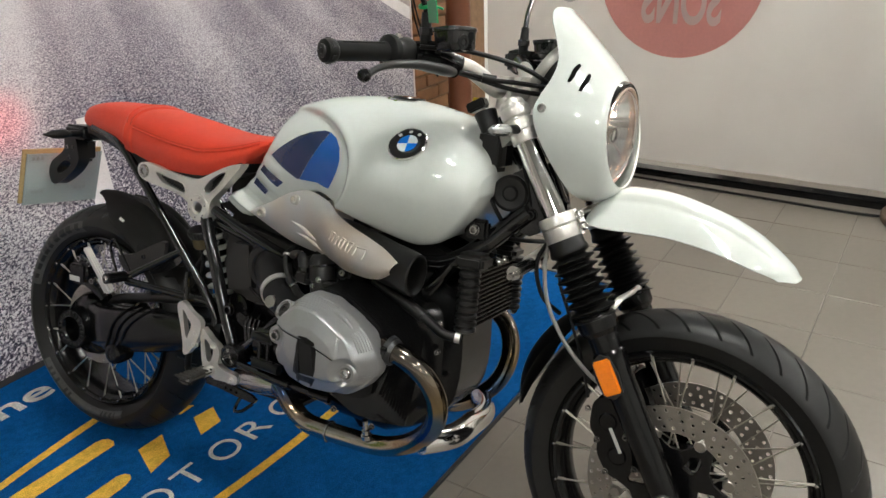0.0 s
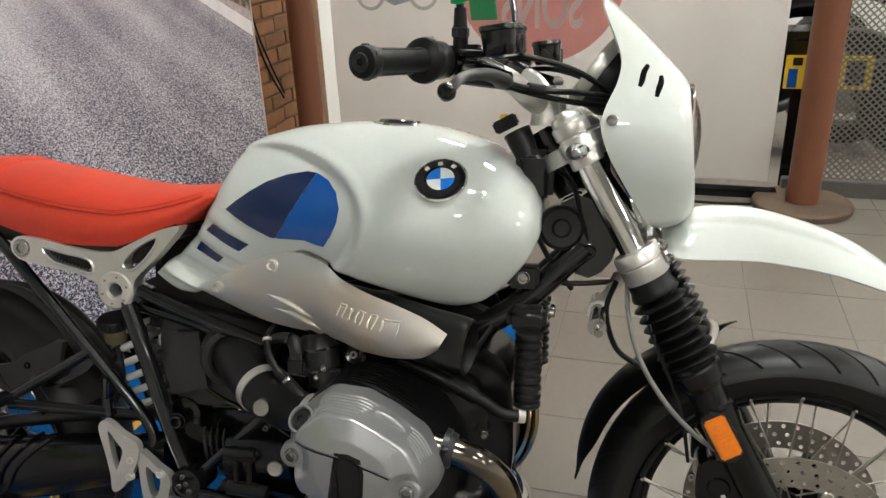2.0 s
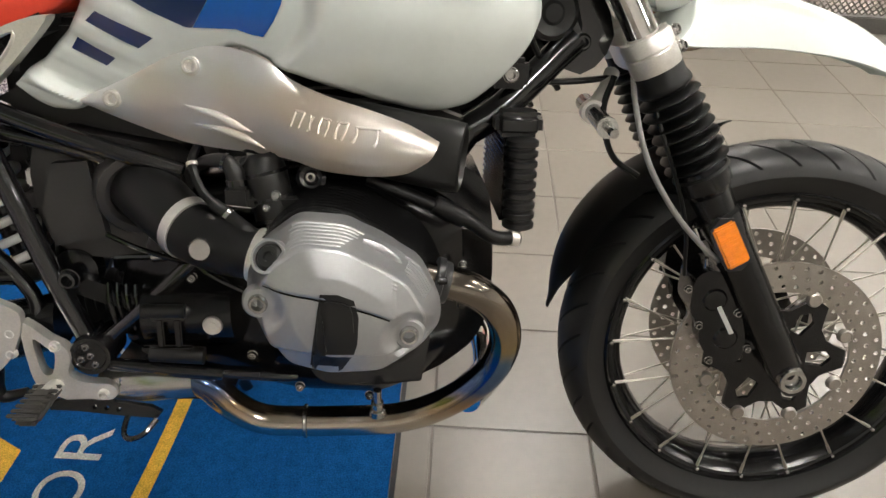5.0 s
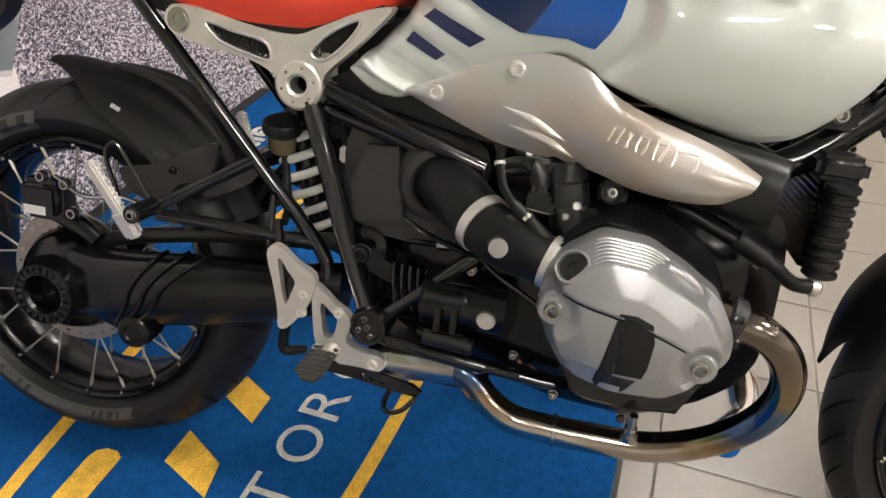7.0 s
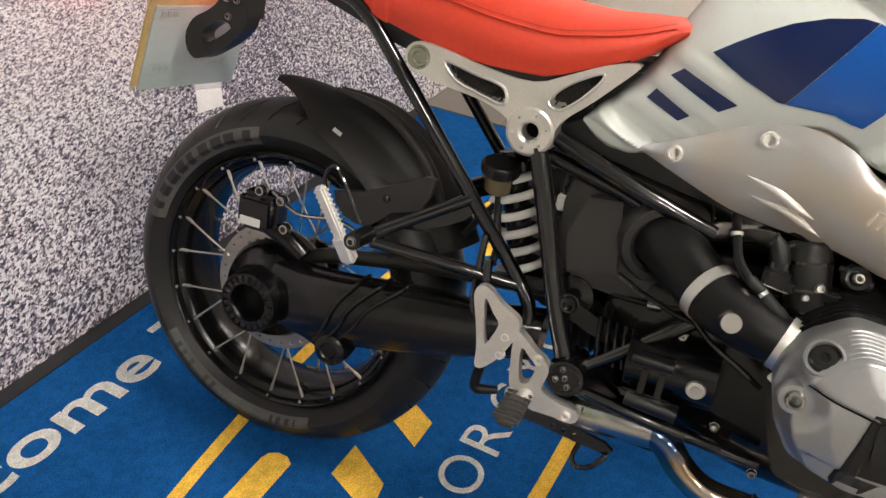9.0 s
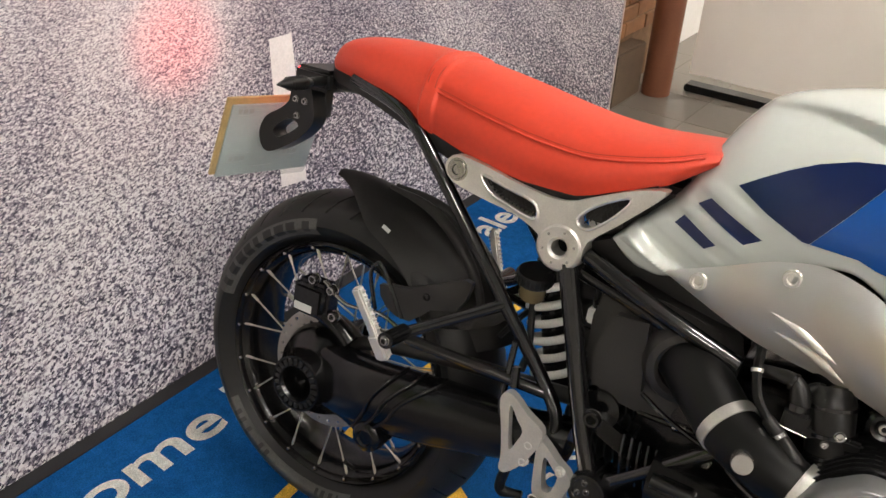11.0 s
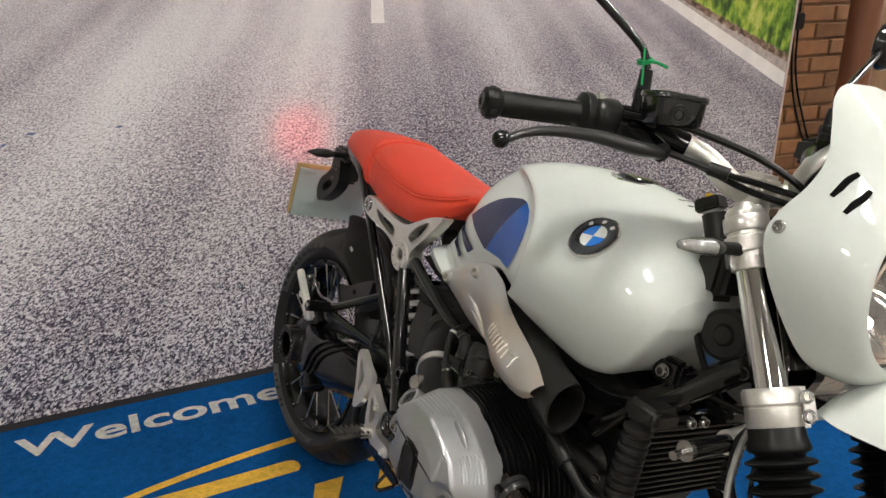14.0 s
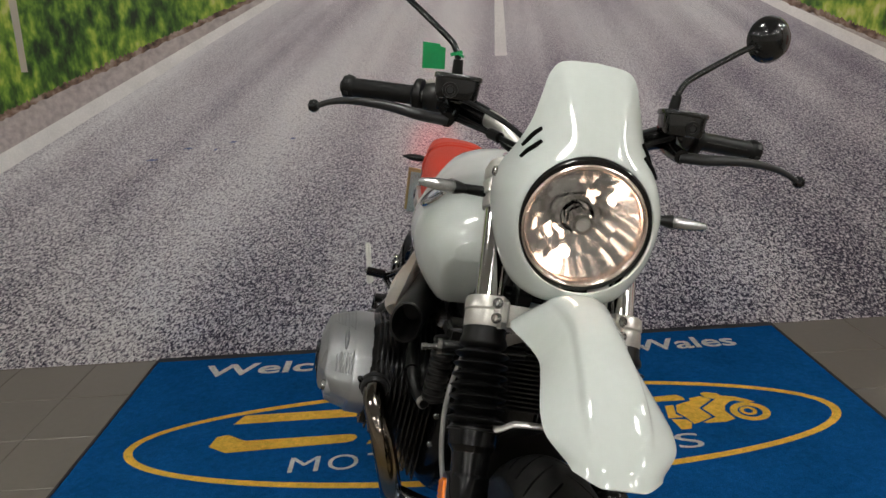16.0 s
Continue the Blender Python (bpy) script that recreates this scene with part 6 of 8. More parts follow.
    part("clamp_lug", box((1.005, s_ * 0.192 - 0.016, 1.078), (1.045, s_ * 0.192 + 0.016, 1.102), 0.006), M_SATIN, bars, xf=SBAR)
    # reservoir
    m = SBAR @ Matrix.Translation((1.075, s_ * 0.195, 1.106)) @ Matrix.Rotation(radians(-6), 4, "Y") @ Matrix.Rotation(radians(s_ * 6), 4, "Z")
    def cup(levels):
        return loft([[V(0.027 * k * math.copysign(abs(math.cos(a)) ** 0.45, math.cos(a)), 0.040 * k * math.copysign(abs(math.sin(a)) ** 0.45, math.sin(a)), z) for a in [2 * math.pi * j / 40 for j in range(40)]] for z, k in levels])
    part("reservoir", cup(((-0.021, 0.66), (-0.020, 0.82), (-0.016, 0.90), (0.0, 0.94), (0.0125, 0.96))), M_BLACK, bars, "black fluid reservoir", xf=m)
    part("reservoir_lid", cup(((0.0125, 0.99), (0.0135, 1.02), (0.0185, 1.02), (0.0205, 1.0), (0.0212, 0.94))), M_BLACK, bars, xf=m)
    part("sight_glass", lathe([(0.0, 0.002), (0.0075, 0.002), (0.008, 0.005), (0.0125, 0.005), (0.0135, 0.0)], (0.0225, s_ * 0.010, -0.006), (1, 0, -0.1), 20), M_PLASTIC, bars, "round sight glass", xf=m)
    part("sight_disc", lathe([(0.0, 0.0035), (0.0062, 0.0035)], (0.0225, s_ * 0.010, -0.006), (1, 0, -0.1), 6), M_LEVER, bars, xf=m)
    # mirror stem
    st = [V(1.012, s_ * 0.195, 1.08), V(1.012, s_ * 0.196, 1.118), V(1.012, s_ * 0.198, 1.152), V(1.010, s_ * 0.206, 1.170), V(1.004, s_ * 0.222, 1.187), V(0.978, s_ * 0.30, 1.241), V(0.964, s_ * 0.338, 1.264)]
    part("mirror_boot", tube(st[:3], [0.0112, 0.0105, 0.0085], 14), M_RUBBER, bars, xf=SBAR)
    part("boot_nut", lathe([(0.0, 0.0), (0.0125, 0.0), (0.013, 0.003), (0.013, 0.012), (0.011, 0.014), (0.0, 0.014)], (1.012, s_ * 0.196, 1.112), (0, 0, 1), 6), M_SATIN, bars, xf=SBAR)
    part("mirror_stem", tube(st[2:], 0.0058, 10), M_BLACK, bars, "black mirror stem", xf=SBAR)
    mm = axis_matrix(V(0.956, s_ * 0.360, 1.276), (-1, s_ * -0.15, 0.05))
    mir = part("mirror", lathe([(0.0, -0.028), (0.018, -0.025), (0.034, -0.015), (0.0425, 0.0), (0.0425, 0.004), (0.040, 0.006), (0.040, 0.003)], mm.translation, (-1, s_ * -0.15, 0.05), 40), M_BLACK, bars, "round black mirror", xf=SBAR)
    part("mirror_glass", lathe([(0.0405, 0.0035), (0.0, 0.0035)], mm.translation, (-1, s_ * -0.15, 0.05), 40), M_CHROME, mir, xf=SBAR)
for pts in ([(1.02, -0.225, 1.090), (1.06, -0.195, 1.089), (1.103, -0.17, 1.086), (1.165, -0.115, 1.068), (1.205, -0.07, 1.040), (1.225, -0.04, 1.01)], [(1.06, -0.19, 1.054), (1.109, -0.12, 1.040), (1.16, -0.10, 1.037), (1.22, -0.06, 1.030)], [(1.03, -0.20, 1.062), (1.085, -0.125, 1.040), (1.15, -0.095, 1.024), (1.215, -0.03, 1.015)], [(1.035, 0.20, 1.078), (1.10, 0.16, 1.075), (1.17, 0.08, 1.05), (1.21, 0.0, 1.0)]):
    part("cable", tube(pts, 0.0045, 8), M_RUBBER, bars, "black cable", xf=SBAR)
part("cable_joint", tube([(1.098, -0.130, 1.042), (1.120, -0.115, 1.039)], 0.0095, 10), M_RUBBER, bars, xf=SBAR)
# instrument
IC, IN = (1.193, 0.0, 1.062), (-0.81, 0, 0.585)
inst = part("instrument", lathe([(0.0, 0.016), (0.050, 0.016), (0.054, 0.014), (0.0545, 0.0), (0.053, -0.03), (0.040, -0.055), (0, -0.06)], IC, IN, 40), M_PLASTIC, bike, "round instrument with a silver rim", xf=S)
part("rim", lathe([(0.052, 0.014), (0.054, 0.021), (0.059, 0.020), (0.061, 0.016), (0.061, 0.004), (0.058, -0.001), (0.054, 0.0)], IC, IN, 40), M_ALU, inst, "silver rim", xf=S)
# ignition lock and plug behind the steering head
lock = part("ignition_lock", tube([(1.100, -0.058, 0.893), (1.086, -0.055, 0.925), (1.073, -0.052, 0.953), (1.063, -0.050, 0.972)], [0.013, 0.018, 0.021, 0.023], 20), M_PLASTIC, bike, "black lock housing with a yellow tab")
part("collar", tube([(1.087, -0.055, 0.922), (1.083, -0.054, 0.931)], 0.0215, 20), M_SATIN, lock)
part("tab", box((-0.020, -0.013, -0.010), (0.020, 0.013, 0.010), 0.003), M_PLASTIC, lock, xf=Matrix.Translation((1.046, -0.052, 0.984)) @ Matrix.Rotation(radians(-28), 4, "Y"))
part("tab", box((1.036, -0.058, 0.990), (1.050, -0.044, 0.999), 0.002), M_YELLOW, lock, "yellow tab")
part("loom_cover", box((1.065, -0.085, 0.86), (1.125, -0.02, 0.945), 0.014, seg=3), M_PLASTIC, bike, "black cover behind the steering head")


# indicators
def indicator(p, d, name="indicator", xf=None, clear=True):
    d = Vector(d).normalized()
    p = Vector(p)
    root = holder(name, bike, "small black indicator")
    part("stalk", tube([p, p + d * 0.035], [0.009, 0.008], 12), M_RUBBER, root, xf=xf)
    part("body", tube([p + d * 0.03, p + d * 0.05, p + d * 0.08, p + d * 0.105], [0.008, 0.0145, 0.0125, 0.002], 14, flat=0.8), M_PLASTIC, root, xf=xf)
    if not clear:
        for k in range(8):
            q = 0.046 + 0.0048 * k
            rr = float(np.interp(q, (0.03, 0.05, 0.08, 0.105), (0.008, 0.0145, 0.0125, 0.002)))
            part("rib", tube([p + d * (q - 0.0008), p + d * (q + 0.0008)], rr + 0.0012, 14, flat=0.8), M_PLASTIC, root, xf=xf)
    if clear:
        q = p + V(0.006, 0, 0.001)
        part("lens", tube([q + d * 0.045, q + d * 0.056, q + d * 0.082, q + d * 0.106, q + d * 0.110], [0.004, 0.0125, 0.012, 0.007, 0.002], 16, flat=0.85), M_LENS, root, "smoked clear lens", xf=xf)
    return root


for s_ in (-1, 1):
    indicator((1.176, s_ * 0.130, 0.954), (-0.02, s_, 0.0), xf=S)
    indicator((-0.105, s_ * 0.048, 0.815), (-0.08, s_, -0.05), clear=False)

# tail, light and plate
tail = holder("tail_unit", bike, "black tail carrier with number plate and light", loc=(0.03, 0, 0))
part("carrier", tube([(-0.02, 0, 0.815), (-0.11, 0, 0.820), (-0.17, 0, 0.812)], [0.03, 0.040, 0.034], 16, flat=0.5), M_PLASTIC, tail)
part("light_hood", box((-0.198, -0.052, 0.796), (-0.120, 0.052, 0.834), 0.008, seg=3), M_PLASTIC, tail, "black hood round the tail light")
part("tail_light", box((-0.203, -0.040, 0.802), (-0.196, 0.040, 0.828), 0.003), M_TAIL, tail, "lit red tail light")
part("arm", box((-0.200, -0.022, 0.735), (-0.155, 0.022, 0.80), 0.010, seg=3), M_PLASTIC, tail)
part("bracket", plate([(-0.165, 0.800), (-0.152, 0.765), (-0.150, 0.738), (-0.175, 0.706), (-0.233, 0.668), (-0.258, 0.670), (-0.268, 0.698), (-0.255, 0.728), (-0.225, 0.748), (-0.206, 0.768), (-0.202, 0.800)], -0.045, -0.010, [[(-0.180, 0.726), (-0.220, 0.697), (-0.235, 0.703), (-0.230, 0.716), (-0.202, 0.735)]], 0.007, 3), M_PLASTIC, tail, "black plate bracket")
for bx, bz in ((-0.172, 0.772), (-0.192, 0.772), (-0.186, 0.744)):
    part("bracket_screw", bolt((bx, -0.0445, bz), (0, -1, 0), 0.0055, 0.004), M_STEEL, tail)
_w = V(0.047, 0.223, 0.010).normalized()
_h = V(0.053, 0.007, 0.150)
_h = (_h - _w * _h.dot(_w)).normalized()
PLM = Matrix((_w.cross(_h), _w, _h)).transposed().to_4x4()
PLM.translation = V(-0.335, -0.10, 0.594) + _w * 0.114 + _h * 0.078
M_MARK = mat("plate_mark", (0.36, 0.40, 0.38), 0.3)
pl = part("number_plate", box((-0.003, -0.096, -0.078), (0.0, 0.114, 0.078), 0.001), M_PLATE, tail, "pale number plate in a film sleeve", xf=PLM)
part("edge", box((-0.010, -0.106, -0.074), (-0.0042, 0.112, 0.090), 0.001), M_WOODEDGE, pl, "amber rear sheet", xf=PLM)
part("film", box((0.0012, -0.100, -0.088), (0.0018, 0.112, 0.080), 0.0), M_FILM, pl, "clear film sleeve", xf=PLM).visible_shadow = False
for py, pz in ((-0.060, -0.038), (-0.066, 0.064), (0.045, 0.062), (0.060, -0.032), (0.0, -0.070)):
    for q0, q1, r0, r1 in ((-0.024, 0.024, -0.010, -0.0085), (-0.024, 0.024, 0.0085, 0.010), (-0.016, -0.008, -0.005, 0.005), (-0.004, 0.004, -0.005, 0.005), (0.008, 0.017, -0.005, 0.005)):
        if abs(pz + r0) < 0.075:
            part("mark", box((0.0, py + q0, pz + r0), (0.0007, py + q1, pz + min(r1, 0.077 - pz)), 0.0), M_MARK, pl, "faint bar", xf=PLM)

# ---- engine ----
engine = holder("engine", bike, "air-cooled flat twin engine in black and silver")
bm = bmesh.new()
# crankcase as a row of rounded sections along x
secs = []
for x, z0, z1, w in ((0.55, 0.335, 0.52, 0.085), (0.60, 0.31, 0.585, 0.10), (0.70, 0.285, 0.60, 0.11), (0.80, 0.265, 0.615, 0.12), (0.91, 0.258, 0.62, 0.12), (0.97, 0.28, 0.60, 0.11), (1.02, 0.32, 0.59, 0.085), (1.05, 0.36, 0.57, 0.06)):
    zc, hz = (z0 + z1) / 2, (z1 - z0) / 2
    secs.append([V(x, w * math.copysign(abs(math.cos(a)) ** 0.5, math.cos(a)), zc + hz * math.copysign(abs(math.sin(a)) ** 0.5, math.sin(a))) for a in [2 * math.pi * j / 32 for j in range(32)]])
loft(secs, True, True, bm)
part("crankcase", bm, M_SATIN, engine, "black crankcase")
part("front_cover", plate([(0.96, 0.315), (1.03, 0.33), (1.07, 0.39), (1.075, 0.50), (1.055, 0.60), (0.97, 0.60)], -0.075, 0.075, (), 0.012, 3), M_SATIN, engine, "black front cover")
for z in (0.42, 0.48, 0.54):
    for s_ in (-1, 1):
        part("case_bolt", bolt((1.03, s_ * 0.098, z), (0.2, s_, 0), 0.006, 0.008), M_STEEL, engine)

COVER = [(0.764, 0.535), (0.783, 0.568), (0.823, 0.598), (0.878, 0.594), (0.922, 0.572), (0.964, 0.545), (0.990, 0.500), (0.991, 0.470), (0.966, 0.437), (0.928, 0.412), (0.857, 0.408), (0.802, 0.424), (0.776, 0.462), (0.762, 0.506)]
CC = V(0.877, 0, 0.504)


def fillet(pts, r, n=5, step=0.007):
    """A polygon in x, z with rounded corners and points along its straight sides."""
    pts = [V(x, 0, z) for x, z in pts]
    out = []
    m = len(pts)
    for i in range(m):
        p, a, b = pts[i], pts[i - 1], pts[(i + 1) % m]
        da, db = min(r, 0.42 * (a - p).length), min(r, 0.42 * (b - p).length)
        s, e = p + (a - p).normalized() * da, p + (b - p).normalized() * db
        for k in range(n + 1):
            t = k / n
            out.append(s * (1 - t) ** 2 + p * 2 * t * (1 - t) + e * t * t)
        nxt = b + (p - b).normalized() * min(r, 0.42 * (p - b).length)
        c = int((nxt - e).length / step)
        out += [e.lerp(nxt, (k + 1) / (c + 1)) for k in range(c)]
    return out


CPTS = fillet(COVER, 0.012)
CLEV = [(1.0, 0.236), (1.0, 0.264), (0.993, 0.2695), (0.975, 0.2745), (0.845, 0.3165), (0.828, 0.3205), (0.805, 0.323), (0.50, 0.333), (0.0, 0.339)]
CANG = sorted((math.atan2(p.z - CC.z, p.x - CC.x), (p - CC).length) for p in CPTS)


CREASE = [(0.782, 0.538), (0.815, 0.533), (0.853, 0.527), (0.90, 0.514), (0.935, 0.500)]
LEDGE = [(0.775, 0.463), (0.83, 0.458), (0.88, 0.453), (0.93, 0.455), (0.975, 0.466)]
COVER_SCREWS = ((0.783, 0.512), (0.952, 0.476))


def line_z(line, x):
    return interp(x, [q[0] for q in line], [q[1] for q in line])


def cover_y(x, z):
    """Distance of the rocker cover's face from the bike's middle plane."""
    d = V(x - CC.x, 0, z - CC.z)
    ang = math.atan2(d.z, d.x)
    s = min(1.0, d.length / float(np.interp(ang, [q[0] for q in CANG], [q[1] for q in CANG], period=2 * math.pi)))
    y = float(np.interp(s, [q[0] for q in reversed(CLEV)], [q[1] for q in reversed(CLEV)]))
    flat_part = smoothstep(0.99, 0.94, s)
    y -= 0.009 * smoothstep(0.002, -0.003, z - line_z(LEDGE, x)) * flat_part
    if x < 0.935:
        y += 0.0022 * smoothstep(-0.0015, 0.0015, z - line_z(CREASE, x)) * flat_part
    for sx, sz in COVER_SCREWS:
        y -= 0.011 * smoothstep(0.034, 0.017, math.hypot(x - sx, z - sz)) * smoothstep(1.0, 0.92, s)
    return y


def head(sgn):
    h = holder("cylinder", engine, "finned black cylinder with a silver rocker cover")
    # fins
    for k in range(12):
        y0 = 0.108 + k * 0.0106
        grow = 1.06 - 0.005 * k
        ol = [(CC.x + (x - CC.x) * grow, CC.z + (z - CC.z) * grow) for x, z in COVER[:8]] + [(0.978 - 0.0006 * k, 0.322 + 0.0082 * k), (0.960, 0.302 + 0.0092 * k), (0.850, 0.298 + 0.0092 * k), (0.810, 0.334 + 0.0066 * k), (0.772, 0.47)]
        part("fin", plate(ol, sgn * y0, sgn * (y0 + 0.0032), (), 0.0009, 3), M_FIN, h)
    part("barrel", plate([(0.825, 0.40), (0.945, 0.40), (0.965, 0.45), (0.955, 0.545), (0.87, 0.58), (0.81, 0.56), (0.80, 0.45)], sgn * 0.10, sgn * 0.238, (), 0.004, 3), M_SATIN, h)
    part("gasket_face", plate([(CC.x + (x - CC.x) * 0.985, CC.z + (z - CC.z) * 0.985) for x, z in COVER], sgn * 0.228, sgn * 0.2375, (), 0.001, 3), M_SATIN, h)
    bm = bmesh.new()
    rows_ = [[V(p.x, sgn * 0.236, p.z) for p in CPTS]]
    for s in [0.9999, 0.997, 0.993, 0.985, 0.975] + list(np.linspace(0.965, 0.855, 12)) + [0.845, 0.837, 0.828, 0.817, 0.805] + list(np.linspace(0.79, 0.03, 40)):
        rows_.append([V(CC.x + (p.x - CC.x) * s, sgn * cover_y(CC.x + (p.x - CC.x) * s, CC.z + (p.z - CC.z) * s), CC.z + (p.z - CC.z) * s) for p in CPTS])
    loft(rows_, True, True, bm)
    part("rocker_cover", bm, M_COVER, h, "silver rocker cover", angle=24)

    def on(x, z, lift=0.0):
        return V(x, sgn * (cover_y(x, z) + lift), z)
    def ring_line(s, x0, x1, z0=0.02):
        pts = sorted((p for p in CPTS if p.z > CC.z + z0 and x0 <= CC.x + (p.x - CC.x) * s <= x1), key=lambda p: p.x)
        y = float(np.interp(s, [q[0] for q in reversed(CLEV)], [q[1] for q in reversed(CLEV)]))
        return [V(CC.x + (p.x - CC.x) * s, sgn * y, CC.z + (p.z - CC.z) * s) for p in pts]
    for k in range(7):
        part("rib", tube(ring_line(0.978 - 0.021 * k, 0.815, 0.902 - 0.004 * k), 0.0018, 8, 1), M_COVER, h)
    for k in range(6):
        part("rib", tube(ring_line(0.980 - 0.019 * k, 0.946, 0.990, 0.008), 0.0019, 8, 1), M_COVER, h)
    # smooth boss where the ribs end
    boss = []
    for q in np.linspace(-1, 1, 13):
        r_ = 0.0088 * math.sqrt(max(0.003, 1 - q * q))
        c_ = ring_line(0.925, 0.895, 0.945)
        p = c_[int((q + 1) / 2 * (len(c_) - 1))]
        boss.append([p + V(0, sgn * (0.55 * r_ * math.sin(a) - 0.002), 0) + V(0.45, 0, 0.89) * (r_ * math.cos(a)) for a in [2 * math.pi * j / 20 for j in range(20)]])
    part("boss", loft(boss), M_COVER, h)
    xs = np.linspace(0.790, 0.930, 36)
    part("crease", tube([on(x, line_z(CREASE, x) - 0.002, 0.0001) for x in xs], 0.0012, 6, 1), M_DARK, h, "dark parting line")
    pp = [(0.854, 0.533), (0.873, 0.533), (0.891, 0.526), (0.896, 0.505), (0.894, 0.472), (0.888, 0.452), (0.876, 0.432), (0.862, 0.420), (0.836, 0.418), (0.846, 0.434), (0.860, 0.462), (0.857, 0.488), (0.853, 0.510)]
    bm = bmesh.new()
    bm.faces.new([bm.verts.new((x, 0, z)) for x, z in pp])
    bmesh.ops.triangulate(bm, faces=bm.faces[:])
    for k in range(1, 10):
        bmesh.ops.bisect_plane(bm, geom=bm.verts[:] + bm.edges[:] + bm.faces[:], plane_co=(0.83 + 0.007 * k, 0, 0), plane_no=(1, 0, 0))
        bmesh.ops.bisect_plane(bm, geom=bm.verts[:] + bm.edges[:] + bm.faces[:], plane_co=(0, 0, 0.426 + 0.0110 * k), plane_no=(0, 0, 1))
    for v in bm.verts:
        v.co.y = sgn * (cover_y(v.co.x, v.co.z) + 0.001)
    bmesh.ops.solidify(bm, geom=bm.faces[:], thickness=0.0025 * sgn)
    pc = part("plug_cover", bm, M_PLASTIC, h, "black plug cover")
    lid = plate([(0.860, 0.525), (0.872, 0.526), (0.887, 0.520), (0.890, 0.502), (0.889, 0.478), (0.866, 0.478), (0.862, 0.500)], 0.0, 0.004, (), 0.0012, 2)
    for v in lid.verts:
        v.co.y = sgn * (cover_y(v.co.x, v.co.z) + 0.0035 + v.co.y * 0.5)
    part("lid", lid, M_PLASTIC, pc, "raised lid of the plug cover")
    for x, z in COVER_SCREWS:
        y = cover_y(x, z)
        part("screw_boss", lathe([(0.0, -0.004), (0.010, -0.004), (0.011, 0.002), (0.0165, 0.002), (0.0185, 0.0), (0.020, -0.010)], (x, sgn * y, z), (0, sgn, 0), 28), M_COVER, h)
        part("screw", bolt((x, sgn * (y - 0.003), z), (0, sgn, 0), 0.0115, 0.012), M_STEEL, h)
    fc = V(0.797, sgn * (cover_y(0.800, 0.562) - 0.005), 0.565)
    part("oil_cap", lathe([(0.0, 0.0015), (0.005, 0.0015), (0.006, 0.004), (0.012, 0.004), (0.0135, 0.002), (0.016, 0.001), (0.0168, -0.01)], fc, (-0.3, sgn * 0.75, 0.6), 28), M_PLASTIC, h, "black oil filler cap")
    part("cap_ring", lathe([(0.0165, 0.001), (0.0175, 0.005), (0.0205, 0.0045), (0.0235, -0.012)], fc, (-0.3, sgn * 0.75, 0.6), 28), M_COVER, h)
    part("flange", lathe([(0.020, 0.012), (0.0255, 0.012), (0.0268, 0.009), (0.0272, 0.003), (0.030, 0.002), (0.030, -0.006), (0.02, -0.008)], (0.990, sgn * 0.2248, 0.505), (0.97, 0.0, -0.24), 32, closed=True), M_LEVER, h, "dark exhaust flange")
    for dy, dz in ((-0.030, 0.012), (0.030, -0.012)):
        part("stud", bolt((0.988, sgn * 0.2248 + dy, 0.505 + dz), (1, 0, 0), 0.005, 0.010), M_SATIN, h)
    # header pipe
    hp = [(0.97, 0.225, 0.510), (1.03, 0.224, 0.494), (1.070, 0.207, 0.455), (1.083, 0.185, 0.400), (1.064, 0.166, 0.342), (1.010, 0.152, 0.291), (0.942, 0.146, 0.263), (0.86, 0.145, 0.258), (0.80, 0.145, 0.258), (0.747, 0.144, 0.262), (0.708, 0.143, 0.284), (0.677, 0.142, 0.315), (0.645, 0.138, 0.322), (0.56, 0.130, 0.312)]
    ex = part("header_pipe", tube([(x, sgn * y, z) for x, y, z in hp], 0.0215, 24, 7), M_HEAT, h, "heat-tinted exhaust header")
    part("pipe_seam", lathe([(0.0218, -0.003), (0.0245, -0.002), (0.0245, 0.002), (0.0218, 0.003)], (0.81, sgn * 0.145, 0.258), (1, 0, 0), 24), M_STEEL, h)
    part("sensor", lathe([(0.012, 0.0), (0.012, 0.010), (0.009, 0.012), (0.009, 0.022), (0.006, 0.024), (0.006, 0.045), (0, 0.046)], (0.912, sgn * 0.158, 0.277), (0, sgn * 0.25, 1), 16), M_STEEL, h, "steel sensor plug")
    part("collector", tube([(0.66, sgn * 0.138, 0.322), (0.60, sgn * 0.132, 0.316), (0.53, sgn * 0.118, 0.302)], [0.024, 0.0275, 0.0275], 24), M_STEEL, h, "brushed steel exhaust sleeve")
    # intake pipe
    ip = [(0.595, 0.09, 0.590), (0.625, 0.130, 0.580), (0.676, 0.172, 0.553), (0.725, 0.198, 0.540), (0.768, 0.210, 0.532), (0.815, 0.218, 0.52)]
    part("intake_pipe", tube([(x, sgn * y, z) for x, y, z in ip], [0.043, 0.041, 0.038, 0.036, 0.031, 0.029], 24), M_RUBBER, h, "black rubber intake pipe")
    for a, b_, r in (((0.668, 0.166, 0.557), (0.679, 0.174, 0.5525), 0.0405), ((0.764, 0.209, 0.533), (0.777, 0.212, 0.530), 0.0345)):
        part("hose_clip", tube([(a[0], sgn * a[1], a[2]), (b_[0], sgn * b_[1], b_[2])], r, 28), M_ALU, h, "pale hose clip")
    part("plug", lathe([(0, 0.012), (0.012, 0.012), (0.014, 0.009), (0.014, -0.02)], (0.703, sgn * 0.228, 0.547), (0.1, sgn, 0.15), 24), M_STEEL, h, "round steel plug")
    def sg(*pts):
        return [(x, sgn * y, z) for x, y, z in pts]
